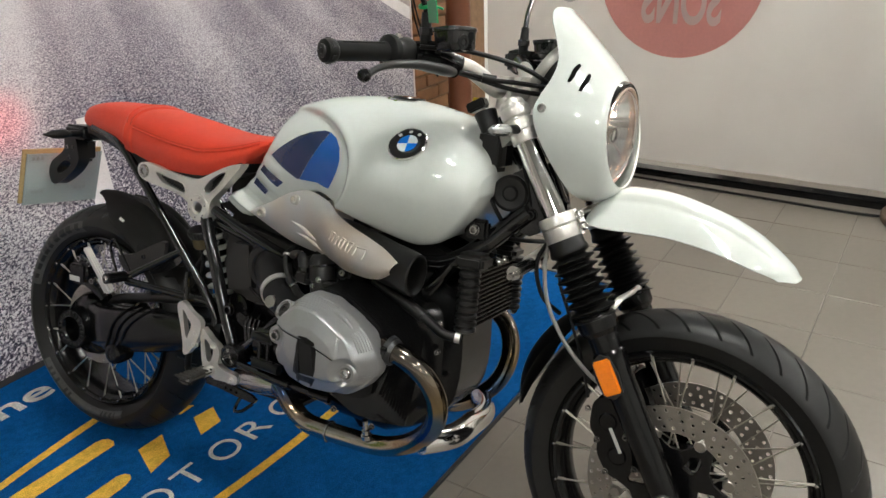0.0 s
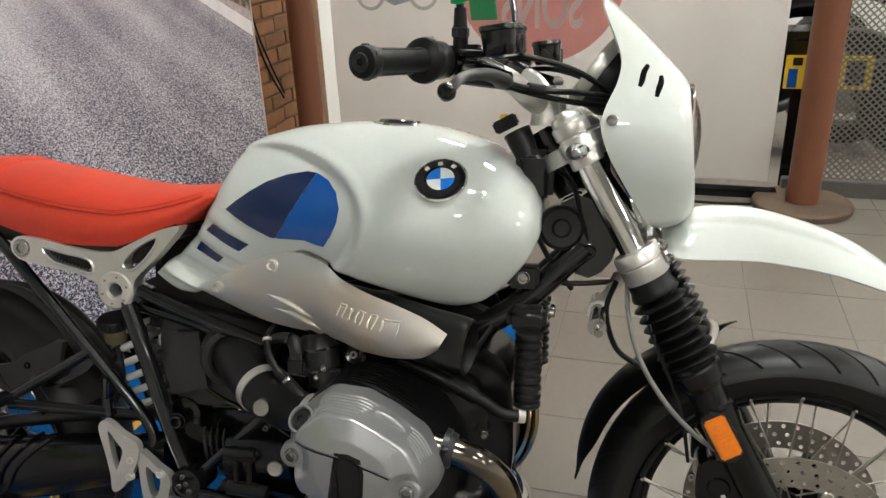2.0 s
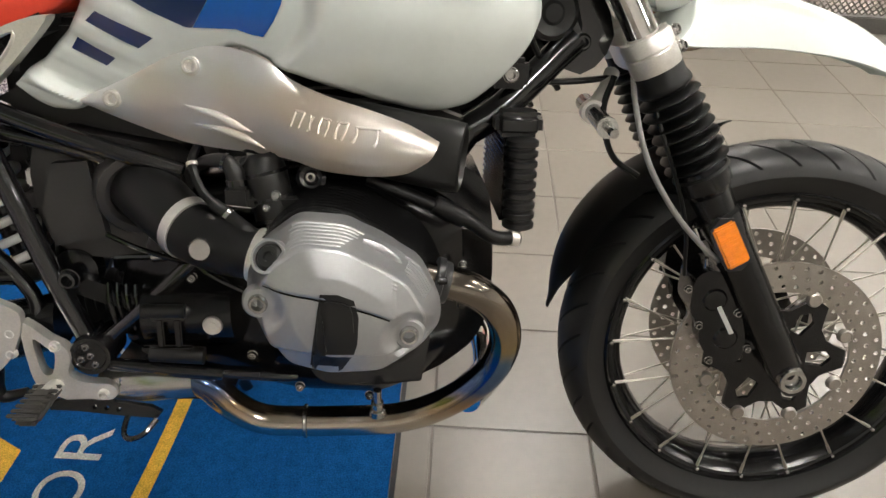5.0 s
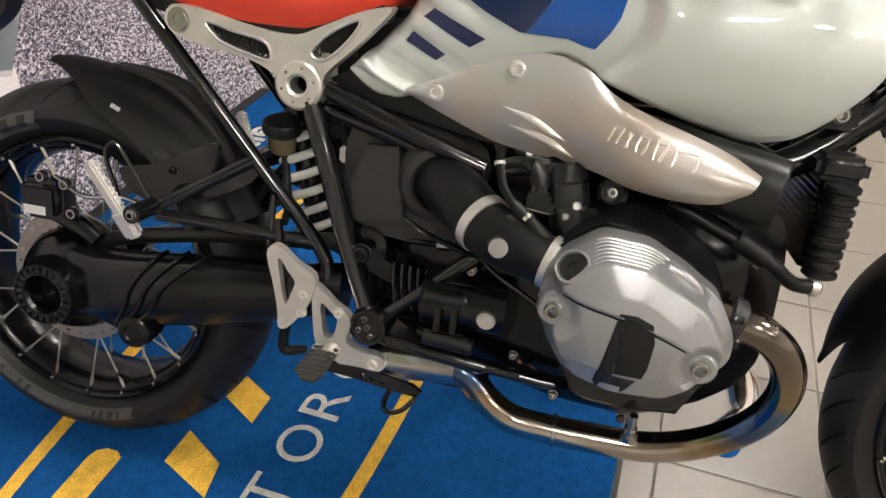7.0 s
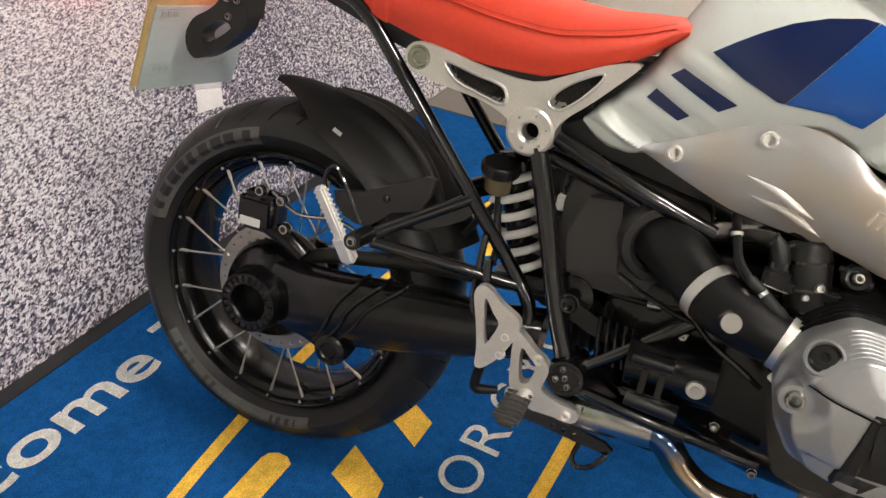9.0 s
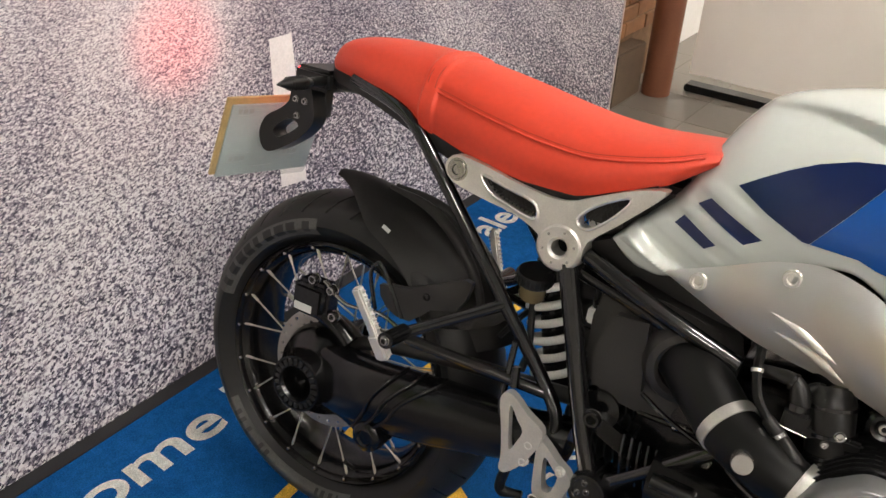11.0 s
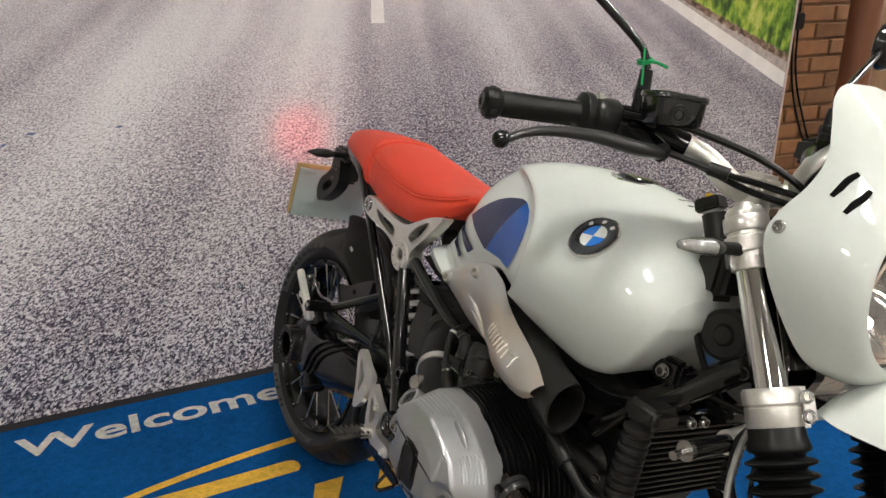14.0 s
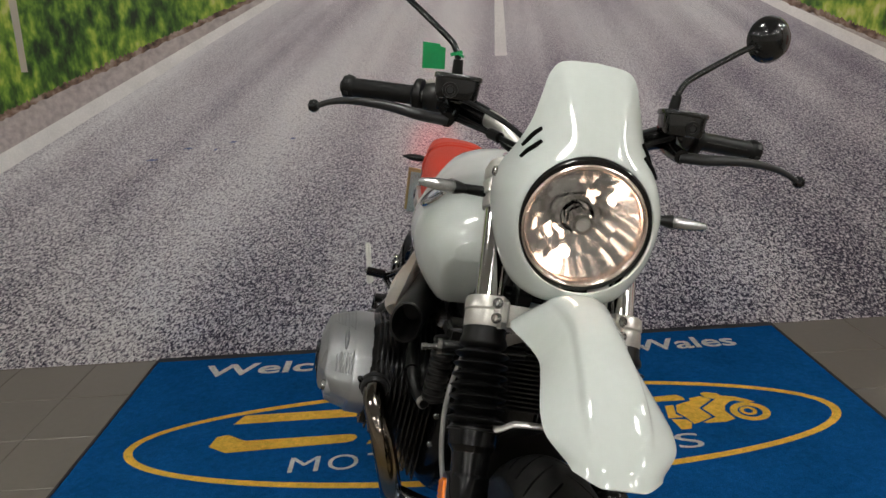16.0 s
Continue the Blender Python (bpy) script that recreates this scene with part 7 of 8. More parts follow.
    # throttle body, plugs and hoses above the intake pipe
    tb = part("throttle_body", tube(sg((0.768, 0.15, 0.640), (0.772, 0.158, 0.622), (0.786, 0.168, 0.565)), [0.024, 0.028, 0.026], 20), M_PLASTIC, h, "black throttle body")
    part("lid", tube(sg((0.766, 0.149, 0.646), (0.768, 0.150, 0.639)), 0.021, 20), M_SATIN, tb)
    for q in ((0.7715, 0.1565, 0.627), (0.779, 0.163, 0.596), (0.7845, 0.1675, 0.571)):
        part("collar", tube(sg(q, (q[0] + 0.0009, q[1] + 0.0004, q[2] - 0.004)), 0.0295, 22), M_BLACK, tb)
    part("screw", bolt((0.766, sgn * 0.176, 0.634), (0, sgn, 0.4), 0.0045, 0.005), M_STEEL, tb)
    part("screw", bolt((0.777, sgn * 0.192, 0.588), (0, sgn, 0.3), 0.0042, 0.005), M_STEEL, tb)
    part("spigot", tube(sg((0.786, 0.176, 0.575), (0.800, 0.192, 0.570), (0.818, 0.204, 0.566)), [0.009, 0.009, 0.011], 12), M_PLASTIC, tb)
    part("injector", tube(sg((0.706, 0.196, 0.577), (0.722, 0.204, 0.563), (0.740, 0.212, 0.548)), [0.007, 0.010, 0.009], 12), M_PLASTIC, h, "black injector")
    part("injector_ring", tube(sg((0.7135, 0.1995, 0.5705), (0.718, 0.202, 0.5665)), 0.0085, 12), M_STEEL, h)
    part("elbow_ring", tube(sg((0.7395, 0.1755, 0.619), (0.740, 0.1765, 0.611)), 0.0138, 16), M_BLACK, h)
    part("elbow_ring", tube(sg((0.724, 0.170, 0.640), (0.728, 0.171, 0.639)), 0.0118, 14), M_BLACK, h)
    part("hose", tube(sg((0.742, 0.165, 0.634), (0.752, 0.162, 0.640), (0.763, 0.158, 0.638)), 0.0065, 10), M_RUBBER, h)
    part("cable_tie", tube(sg((0.6835, 0.164, 0.638), (0.6845, 0.166, 0.634)), 0.0075, 10), M_ALU, h)
    part("ear", box((0.75, sgn * 0.18 - 0.006, 0.585), (0.815, sgn * 0.18 + 0.006, 0.60), 0.003), M_PLASTIC, tb)
    part("screw", bolt((0.789, sgn * 0.190, 0.603), (0, sgn, 0.3), 0.0055, 0.006), M_STEEL, tb)
    part("screw", bolt((0.800, sgn * 0.190, 0.566), (0, sgn, 0.3), 0.0055, 0.006), M_STEEL, tb)
    part("elbow", tube(sg((0.690, 0.15, 0.632), (0.705, 0.165, 0.640), (0.726, 0.170, 0.640), (0.738, 0.174, 0.625), (0.741, 0.178, 0.592)), [0.008, 0.008, 0.010, 0.0125, 0.011], 12), M_PLASTIC, h, "black hose elbow")
    part("connector", box((0.726, sgn * 0.178 - 0.011, 0.586), (0.756, sgn * 0.178 + 0.011, 0.612), 0.004), M_PLASTIC, h)
    part("clip", tube(sg((0.722, 0.188, 0.590), (0.757, 0.188, 0.586)), 0.0016, 6), M_STEEL, h, "wire clip")
    part("hose", tube(sg((0.68, 0.12, 0.648), (0.684, 0.165, 0.637), (0.695, 0.178, 0.608), (0.716, 0.190, 0.588)), 0.0058, 8), M_RUBBER, h)
    part("injector", tube(sg((0.712, 0.190, 0.592), (0.735, 0.198, 0.577), (0.752, 0.206, 0.562), (0.772, 0.212, 0.548)), [0.008, 0.008, 0.012, 0.010], 14), M_PLASTIC, h, "black injector")
    part("injector_ring", tube(sg((0.729, 0.196, 0.581), (0.733, 0.1975, 0.578)), 0.0095, 14), M_STEEL, h)
    part("fitting", tube(sg((0.798, 0.20, 0.556), (0.822, 0.212, 0.552)), [0.006, 0.008], 10), M_SPRING, h, "pale pipe fitting")
    part("fitting", tube(sg((0.765, 0.232, 0.498), (0.775, 0.240, 0.494)), 0.007, 10), M_SPRING, h, "pale pipe fitting")
    bo = part("mount_bolt", lathe([(0.0, 0.006), (0.008, 0.006), (0.009, 0.002), (0.014, 0.003), (0.019, 0.0), (0.021, -0.02)], (0.829, sgn * 0.160, 0.619), (0, sgn, 0.3), 24), M_SATIN, h)
    part("screw", bolt((0.829, sgn * 0.164, 0.620), (0, sgn, 0.3), 0.006, 0.008), M_SPOKE, bo)
    part("hose", tube(sg((0.70, 0.11, 0.655), (0.75, 0.14, 0.652), (0.80, 0.15, 0.645), (0.86, 0.15, 0.640)), 0.007, 8), M_RUBBER, h)
    part("link_rod", tube(sg((0.552, 0.095, 0.487), (0.613, 0.10, 0.491), (0.669, 0.105, 0.500)), 0.005, 8), M_BLACK, h)
    part("link_end", tube(sg((0.604, 0.10, 0.490), (0.622, 0.101, 0.492)), 0.008, 10), M_STEEL, h)
    part("gear_lug", plate([(0.49, 0.462), (0.51, 0.468), (0.585, 0.440), (0.62, 0.448), (0.61, 0.428), (0.575, 0.418), (0.497, 0.444)], sgn * 0.10, sgn * 0.118, (), 0.005, 2), M_SATIN, h)
    # hose to the cooler
    part("hose", tube([(0.90, sgn * 0.155, 0.618), (0.97, sgn * 0.165, 0.592), (1.03, sgn * 0.165, 0.565), (1.065, sgn * 0.155, 0.540), (1.10, sgn * 0.142, 0.535)], 0.0095, 12), M_RUBBER, h, "black hose")
    part("hose_sleeve", tube([(0.985, sgn * 0.166, 0.588), (1.025, sgn * 0.166, 0.568)], 0.013, 14), M_RUBBER, h)
    part("hose_clip", tube([(1.088, sgn * 0.146, 0.536), (1.098, sgn * 0.143, 0.535)], 0.0112, 16), M_ALU, h)


both(head)
part("cross_pipe", tube([(1.035, -0.150, 0.300), (1.075, -0.08, 0.300), (1.085, 0.0, 0.305), (1.075, 0.08, 0.300), (1.035, 0.150, 0.300)], 0.026, 22), M_CHROME, engine, "polished cross pipe")

# starter and gearbox side
for s_ in (-1, 1):
    part("starter", tube([(0.60, s_ * 0.115, 0.412), (0.72, s_ * 0.12, 0.42)], 0.045, 24), M_SATIN, engine)
    part("starter_cap", lathe([(0.0, 0.006), (0.006, 0.006), (0.0065, 0.004), (0.012, 0.004), (0.0135, 0.0)], (0.694, s_ * 0.165, 0.417), (0, s_, 0), 20), M_ALU, engine, "pale washer and screw")
    part("cable_guide", tube([(0.605, s_ * 0.165, 0.437), (0.66, s_ * 0.165, 0.437)], 0.010, 12), M_PLASTIC, engine)
    part("relay", box((0.612, s_ * 0.163 - 0.010, 0.424), (0.662, s_ * 0.163 + 0.010, 0.446), 0.004), M_BLACK, engine, "black relay on the starter")
    for x0 in (0.622, 0.645):
        part("relay_leg", box((x0, s_ * 0.167 - 0.004, 0.386), (x0 + 0.009, s_ * 0.167 + 0.004, 0.428), 0.002), M_BLACK, engine)
    part("relay_foot", box((0.600, s_ * 0.166 - 0.006, 0.378), (0.668, s_ * 0.166 + 0.006, 0.390), 0.003), M_BLACK, engine)
    part("shift_sleeve", tube([(0.556, s_ * 0.156, 0.356), (0.64, s_ * 0.153, 0.345), (0.70, s_ * 0.150, 0.338)], [0.006, 0.0115, 0.0115], 14), M_BLACK, engine, "black shift rod sleeve")
    part("cable_guide", tube([(0.61, s_ * 0.165, 0.377), (0.68, s_ * 0.165, 0.372)], 0.012, 12), M_PLASTIC, engine)
    part("side_rod", tube([(0.55, s_ * 0.148, 0.350), (0.76, s_ * 0.142, 0.330), (0.80, s_ * 0.14, 0.328)], 0.0088, 12), M_BLACK, engine)
    part("rod_mark", box((0.70, s_ * 0.151 - 0.001, 0.333), (0.75, s_ * 0.151 + 0.001, 0.339), 0.0005), M_LEVER, engine)
    part("bellows", lathe([(0.034 + 0.006 * math.cos(math.pi * i), i * 0.0065) for i in range(11)], (0.50, s_ * 0.075, 0.418), (1, 0, 0.12), 24), M_RUBBER, engine, "ribbed rubber boot")
    pv = part("pivot_cap", lathe([(0.0, 0.010), (0.020, 0.010), (0.022, 0.012), (0.027, 0.012), (0.029, 0.006), (0.029, -0.05)], (0.523, s_ * 0.138, 0.363), (0, s_, 0), 32), M_BLACK, bike, "round black pivot cap")
    for k in range(4):
        a = k * math.pi / 2 + 0.4
        part("screw", bolt((0.523 + 0.014 * math.cos(a) * (k > 0), s_ * 0.148, 0.363 + 0.014 * math.sin(a) * (k > 0)), (0, s_, 0), 0.0042, 0.003), M_STEEL, pv)
    part("frame_bolt", bolt((0.501, s_ * 0.128, 0.468), (0, s_, 0), 0.013, 0.010), M_BLACK, bike)
    for k in range(8):
        x = 0.548 + 0.012 * k
        part("rib", tube([(x, s_ * 0.118, 0.458 - 0.001 * k), (x + 0.004, s_ * 0.132, 0.436), (x + 0.010, s_ * 0.130, 0.396)], 0.0036, 8), M_BLACK, engine, "gearbox rib")
    for x, z in ((0.735, 0.475), (0.735, 0.35), (0.66, 0.468), (0.80, 0.30), (0.90, 0.285)):
        part("case_bolt", bolt((x, s_ * 0.119, z), (0, s_, 0), 0.0065, 0.007), M_STEEL, engine)
    part("wire", tube([(0.556, s_ * 0.125, 0.53), (0.60, s_ * 0.138, 0.515), (0.66, s_ * 0.14, 0.498), (0.72, s_ * 0.135, 0.502), (0.76, s_ * 0.14, 0.49)], 0.0036, 8), M_BLACK, engine, "black wire")
    part("wire", tube([(0.65, s_ * 0.13, 0.515), (0.69, s_ * 0.15, 0.485), (0.735, s_ * 0.155, 0.462), (0.77, s_ * 0.15, 0.44)], 0.0042, 8), M_BLACK, engine, "black wire")
    # airbox
    part("airbox", plate([(0.465, 0.645), (0.56, 0.655), (0.65, 0.62), (0.655, 0.52), (0.60, 0.488), (0.475, 0.508)], s_ * 0.03, s_ * 0.098, (), 0.012, 3), M_MATT, bike, "black airbox")
    part("airbox_panel", plate([(0.473, 0.562), (0.492, 0.622), (0.538, 0.626), (0.552, 0.524), (0.484, 0.510)], s_ * 0.090, s_ * 0.116, (), 0.008), M_MATT, bike, "raised airbox lid")
    part("airbox_flange", lathe([(0.040, 0.016), (0.046, 0.020), (0.056, 0.018), (0.060, 0.010), (0.062, -0.01)], (0.598, s_ * 0.096, 0.584), (0.35, s_, -0.15), 36), M_MATT, bike, "round black flange")
    part("sealing", tube([(0.43, s_ * 0.112, 0.690), (0.50, s_ * 0.118, 0.665), (0.58, s_ * 0.122, 0.640), (0.66, s_ * 0.12, 0.615)], 0.012, 12), M_BLACK, bike)
    part("inner_guard", plate([(0.42, 0.70), (0.52, 0.72), (0.66, 0.68), (0.80, 0.70), (0.98, 0.70), (1.04, 0.66), (0.95, 0.61), (0.70, 0.64), (0.56, 0.66)], s_ * 0.05, s_ * 0.085, (), 0.004, 2), M_PLASTIC, bike)
# electrics behind the upright tube
part("inner_fender", plate([(0.36, 0.66), (0.47, 0.66), (0.50, 0.50), (0.48, 0.40), (0.40, 0.40), (0.33, 0.56)], 0.035, 0.060, (), 0.006, 2), M_PLASTIC, bike, "black splash guard behind the shock")
for k, (x, z) in enumerate(((0.44, 0.63), (0.455, 0.595), (0.45, 0.565), (0.47, 0.61))):
    part("connector", box((x - 0.012, -0.085, z - 0.012), (x + 0.012, -0.062, z + 0.012), 0.003), M_SPRING if k % 2 else M_PLASTIC, bike)
    part("wire", tube([(x, -0.075, z), (x + 0.02, -0.08, z - 0.05), (x + 0.01, -0.07, z - 0.12)], 0.003, 6), M_RUBBER, bike)

# oil cooler
cool = holder("oil_cooler", bike, "black ribbed oil cooler")
part("core", box((1.080, -0.112, 0.548), (1.104, 0.10, 0.668), 0.004), M_SATIN, cool)
for k in range(13):
    z = 0.551 + k * 0.0092
    part("rib", box((1.076, -0.114, z), (1.112, 0.102, z + 0.0034), 0.001), M_FIN, cool, "black cooling rib")
for y in (-0.130, 0.108):
    prof = [(0.0, 0.0)]
    for k in range(9):
        z = k * 0.0138
        prof += [(0.0175, z), (0.0215, z + 0.0025), (0.0215, z + 0.0085), (0.0175, z + 0.011)]
    part("end_tank", lathe(prof + [(0.0, 0.1245)], (1.100, y, 0.546), (0, 0, 1), 22), M_PLASTIC, cool, "ribbed end tank")
part("end_cap", box((1.064, -0.135, 0.668), (1.126, -0.075, 0.700), 0.009, seg=3), M_PLASTIC, cool)
part("end_cap", box((1.070, 0.04, 0.668), (1.124, 0.10, 0.695), 0.009, seg=3), M_PLASTIC, cool)
for y in (-0.06, -0.03):
    part("screw", bolt((1.127, y, 0.682), (1, 0, 0.1), 0.008, 0.008), M_STEEL, cool)
part("tank_bolt", bolt((1.085, -0.095, 0.744), (0, -1, 0), 0.0095, 0.008), M_STEEL, bike)
part("tank_lug", box((1.06, -0.093, 0.725), (1.11, -0.07, 0.765), 0.006), M_SATIN, bike)
part("horn", lathe([(0.0, 0.010), (0.012, 0.010), (0.016, 0.006), (0.030, 0.008), (0.036, 0.004), (0.037, -0.012), (0.02, -0.025), (0, -0.028)], (1.140, -0.062, 0.822), (0.15, -1, 0), 32), M_PLASTIC, bike, "round black horn")
for pts in ([(1.08, -0.06, 0.90), (1.10, -0.075, 0.82), (1.13, -0.06, 0.76), (1.16, -0.04, 0.72)], [(1.09, -0.04, 0.93), (1.15, -0.06, 0.90), (1.17, -0.055, 0.84), (1.19, -0.05, 0.78)], [(1.06, -0.07, 0.77), (1.10, -0.08, 0.72), (1.12, -0.06, 0.70)]):
    part("cable", tube(pts, 0.0045, 8), M_RUBBER, bike)

# ---- rear drive ----
drive = holder("final_drive", bike, "black shaft drive housing on the rear wheel")
secs = []
for x, z, hz, y, hy in ((-0.055, 0.318, 0.020, 0.085, 0.02), (-0.045, 0.318, 0.045, 0.088, 0.024), (-0.015, 0.322, 0.058, 0.092, 0.030), (0.03, 0.328, 0.060, 0.098, 0.036), (0.08, 0.334, 0.058, 0.112, 0.042), (0.14, 0.342, 0.058, 0.122, 0.044), (0.27, 0.362, 0.054, 0.118, 0.042), (0.35, 0.374, 0.045, 0.112, 0.04), (0.40, 0.382, 0.040, 0.105, 0.038), (0.47, 0.392, 0.038, 0.09, 0.036)):
    secs.append([V(x, -y + hy * math.copysign(abs(math.cos(a)) ** 0.7, math.cos(a)), z + hz * math.copysign(abs(math.sin(a)) ** 0.7, math.sin(a))) for a in [2 * math.pi * j / 28 for j in range(28)]])
part("swingarm", loft(secs), M_SATIN, drive, "black swingarm tube")
ARM = [[0.08, 0.334, 0.056, 0.118, 0.042], [0.14, 0.342, 0.058, 0.122, 0.044], [0.27, 0.362, 0.054, 0.118, 0.042], [0.35, 0.374, 0.045, 0.112, 0.04]]
for k in range(3):
    line = []
    for a in np.linspace(radians(80), radians(280), 40):
        x = 0.150 + 0.024 * k + (0.035 + 0.012 * k) * math.sin(a)
        z, hz, y, hy = (interp(x, [q[0] for q in ARM], [q[j] for q in ARM]) for j in (1, 2, 3, 4))
        line.append(V(x, -y + (hy + 0.001) * math.copysign(abs(math.cos(a)) ** 0.7, math.cos(a)), z + (hz + 0.001) * math.copysign(abs(math.sin(a)) ** 0.7, math.sin(a))))
    part("ridge", tube(line, 0.0034, 10, 3), M_SATIN, drive, "slanting ridge round the swingarm")
part("hub_housing", lathe([(0.030, 0.050), (0.033, 0.056), (0.036, 0.056), (0.037, 0.053), (0.0465, 0.052), (0.047, 0.056), (0.050, 0.056), (0.052, 0.050), (0.053, 0.030), (0.058, 0.018), (0.076, 0.004), (0.086, -0.018), (0.089, -0.05)], (0, -0.105, 0.318), (0, -1, 0), 40), M_SATIN, drive, "black hub housing")
part("hub_bore", lathe([(0.031, 0.052), (0.029, 0.020), (0.0, 0.018)], (0, -0.105, 0.318), (0, -1, 0), 32), M_SATIN, drive)
for k in range(22):
    a = 2 * math.pi * k / 22
    part("tooth", box((-0.0032, -0.0022, -0.0055), (0.0032, 0.0022, 0.0055), 0.0008), M_PLASTIC, drive, xf=Matrix.Translation((0.040 * math.cos(a), -0.1595, 0.318 + 0.040 * math.sin(a))) @ Matrix.Rotation(-a + math.pi / 2, 4, "Y"))
part("strut_knuckle", lathe([(0.0, 0.012), (0.012, 0.012), (0.014, 0.015), (0.020, 0.015), (0.026, 0.010), (0.028, -0.01), (0.026, -0.035)], (0.158, -0.155, 0.288), (0, -1, 0), 32), M_SATIN, drive, "round black knuckle")
part("strut", tube([(0.158, -0.14, 0.288), (0.10, -0.13, 0.300), (0.05, -0.12, 0.30)], 0.022, 14), M_SATIN, drive)
part("torque_arm", tube([(0.02, -0.075, 0.37), (0.08, -0.075, 0.400), (0.16, -0.072, 0.418), (0.28, -0.075, 0.440), (0.38, -0.08, 0.452), (0.49, -0.09, 0.47)], 0.013, 14), M_PLASTIC, drive, "black torque arm")
part("pivot_disc", lathe([(0.0, 0.006), (0.022, 0.006), (0.03, 0.003), (0.032, -0.02)], (0.50, -0.10, 0.47), (0, -1, 0), 28), M_SATIN, drive)
# rear caliper
rc = holder("rear_caliper", bike, "black rear brake caliper")
part("body", box((-0.062, -0.125, 0.425), (0.012, -0.072, 0.490), 0.012, seg=3), M_SATIN, rc)
part("mark", box((-0.050, -0.1264, 0.436), (-0.012, -0.1252, 0.450), 0.0005), M_LIGHTGREY, rc, "pale bar mark")
for x, z in ((-0.02, 0.497), (0.03, 0.445), (0.02, 0.49)):
    part("bolt", bolt((x, -0.110, z), (0, -1, 0), 0.009, 0.014), M_STEEL, rc)
part("mount", tube([(-0.02, -0.10, 0.44), (0.03, -0.10, 0.42), (0.06, -0.10, 0.40)], 0.016, 12), M_SATIN, rc)
part("brake_pipe", tube([(0.0, -0.115, 0.50), (0.05, -0.115, 0.475), (0.12, -0.12, 0.485), (0.17, -0.125, 0.475)], 0.0035, 8), M_STEEL, rc)
part("valve_stem", tube([(0.075, -0.055, 0.13), (0.07, -0.075, 0.15)], 0.004, 8), M_RUBBER, rear, xf=Matrix.Translation((0, 0, -0.318)))

# passenger pegs
for s_ in (-1, 1):
    pg = holder("passenger_peg", bike, "folded silver passenger peg")
    a, b_ = V(0.185, s_ * 0.205, 0.475), V(0.140, s_ * 0.228, 0.568)
    pm = axis_matrix(a, b_ - a, up=(0, -s_, 0))
    ln = (b_ - a).length
    part("bar", box((-0.0075, -0.007, 0.0), (0.0075, 0.0085, ln), 0.003), M_BRIGHT, pg, "flat silver bar", xf=pm)
    part("knuckle", box((-0.012, -0.010, -0.016), (0.012, 0.010, 0.030), 0.005, seg=3), M_BRIGHT, pg, xf=pm)
    for k in range(9):
        for sx in (-1, 1):
            tooth = bmesh.new()
            bmesh.ops.create_cone(tooth, cap_ends=True, segments=4, radius1=0.0048, radius2=0.001, depth=0.006)
            part("tread", tooth, M_BRIGHT, pg, smooth=False, xf=pm @ Matrix.Translation((sx * 0.0095, 0.0015, 0.036 + k * 0.0078)) @ Matrix.Rotation(radians(90 * sx), 4, "Y"))
    part("hinge", tube([(0.196, s_ * 0.165, 0.497), (0.196, s_ * 0.218, 0.499)], 0.013, 16), M_SATIN, pg)
    part("pin", bolt((0.196, s_ * 0.218, 0.499), (0, s_, 0), 0.007, 0.005), M_STEEL, pg)
    part("hoop", tube([(0.105, s_ * 0.11, 0.485), (0.09, s_ * 0.115, 0.54), (0.098, s_ * 0.117, 0.565), (0.115, s_ * 0.117, 0.560), (0.160, s_ * 0.115, 0.49)], 0.0035, 8), M_BLACK, pg, "bent wire hoop")

# footpeg hangers
HA = [(0.371, 0.455), (0.380, 0.470), (0.395, 0.466), (0.415, 0.450), (0.443, 0.434), (0.444, 0.41), (0.434, 0.385), (0.425, 0.368), (0.405, 0.345), (0.392, 0.345), (0.390, 0.372), (0.381, 0.415)]
HAH = [(0.388, 0.452), (0.404, 0.434), (0.415, 0.419), (0.408, 0.396), (0.402, 0.382), (0.396, 0.400)]
HB = [(0.440, 0.414), (0.456, 0.408), (0.475, 0.392), (0.494, 0.380), (0.499, 0.362), (0.495, 0.338), (0.52, 0.326), (0.548, 0.324), (0.556, 0.312), (0.548, 0.301), (0.525, 0.300), (0.500, 0.297), (0.47, 0.309), (0.450, 0.325), (0.443, 0.36)]
HBH = [(0.454, 0.392), (0.470, 0.380), (0.480, 0.370), (0.474, 0.342), (0.462, 0.340), (0.456, 0.362)]
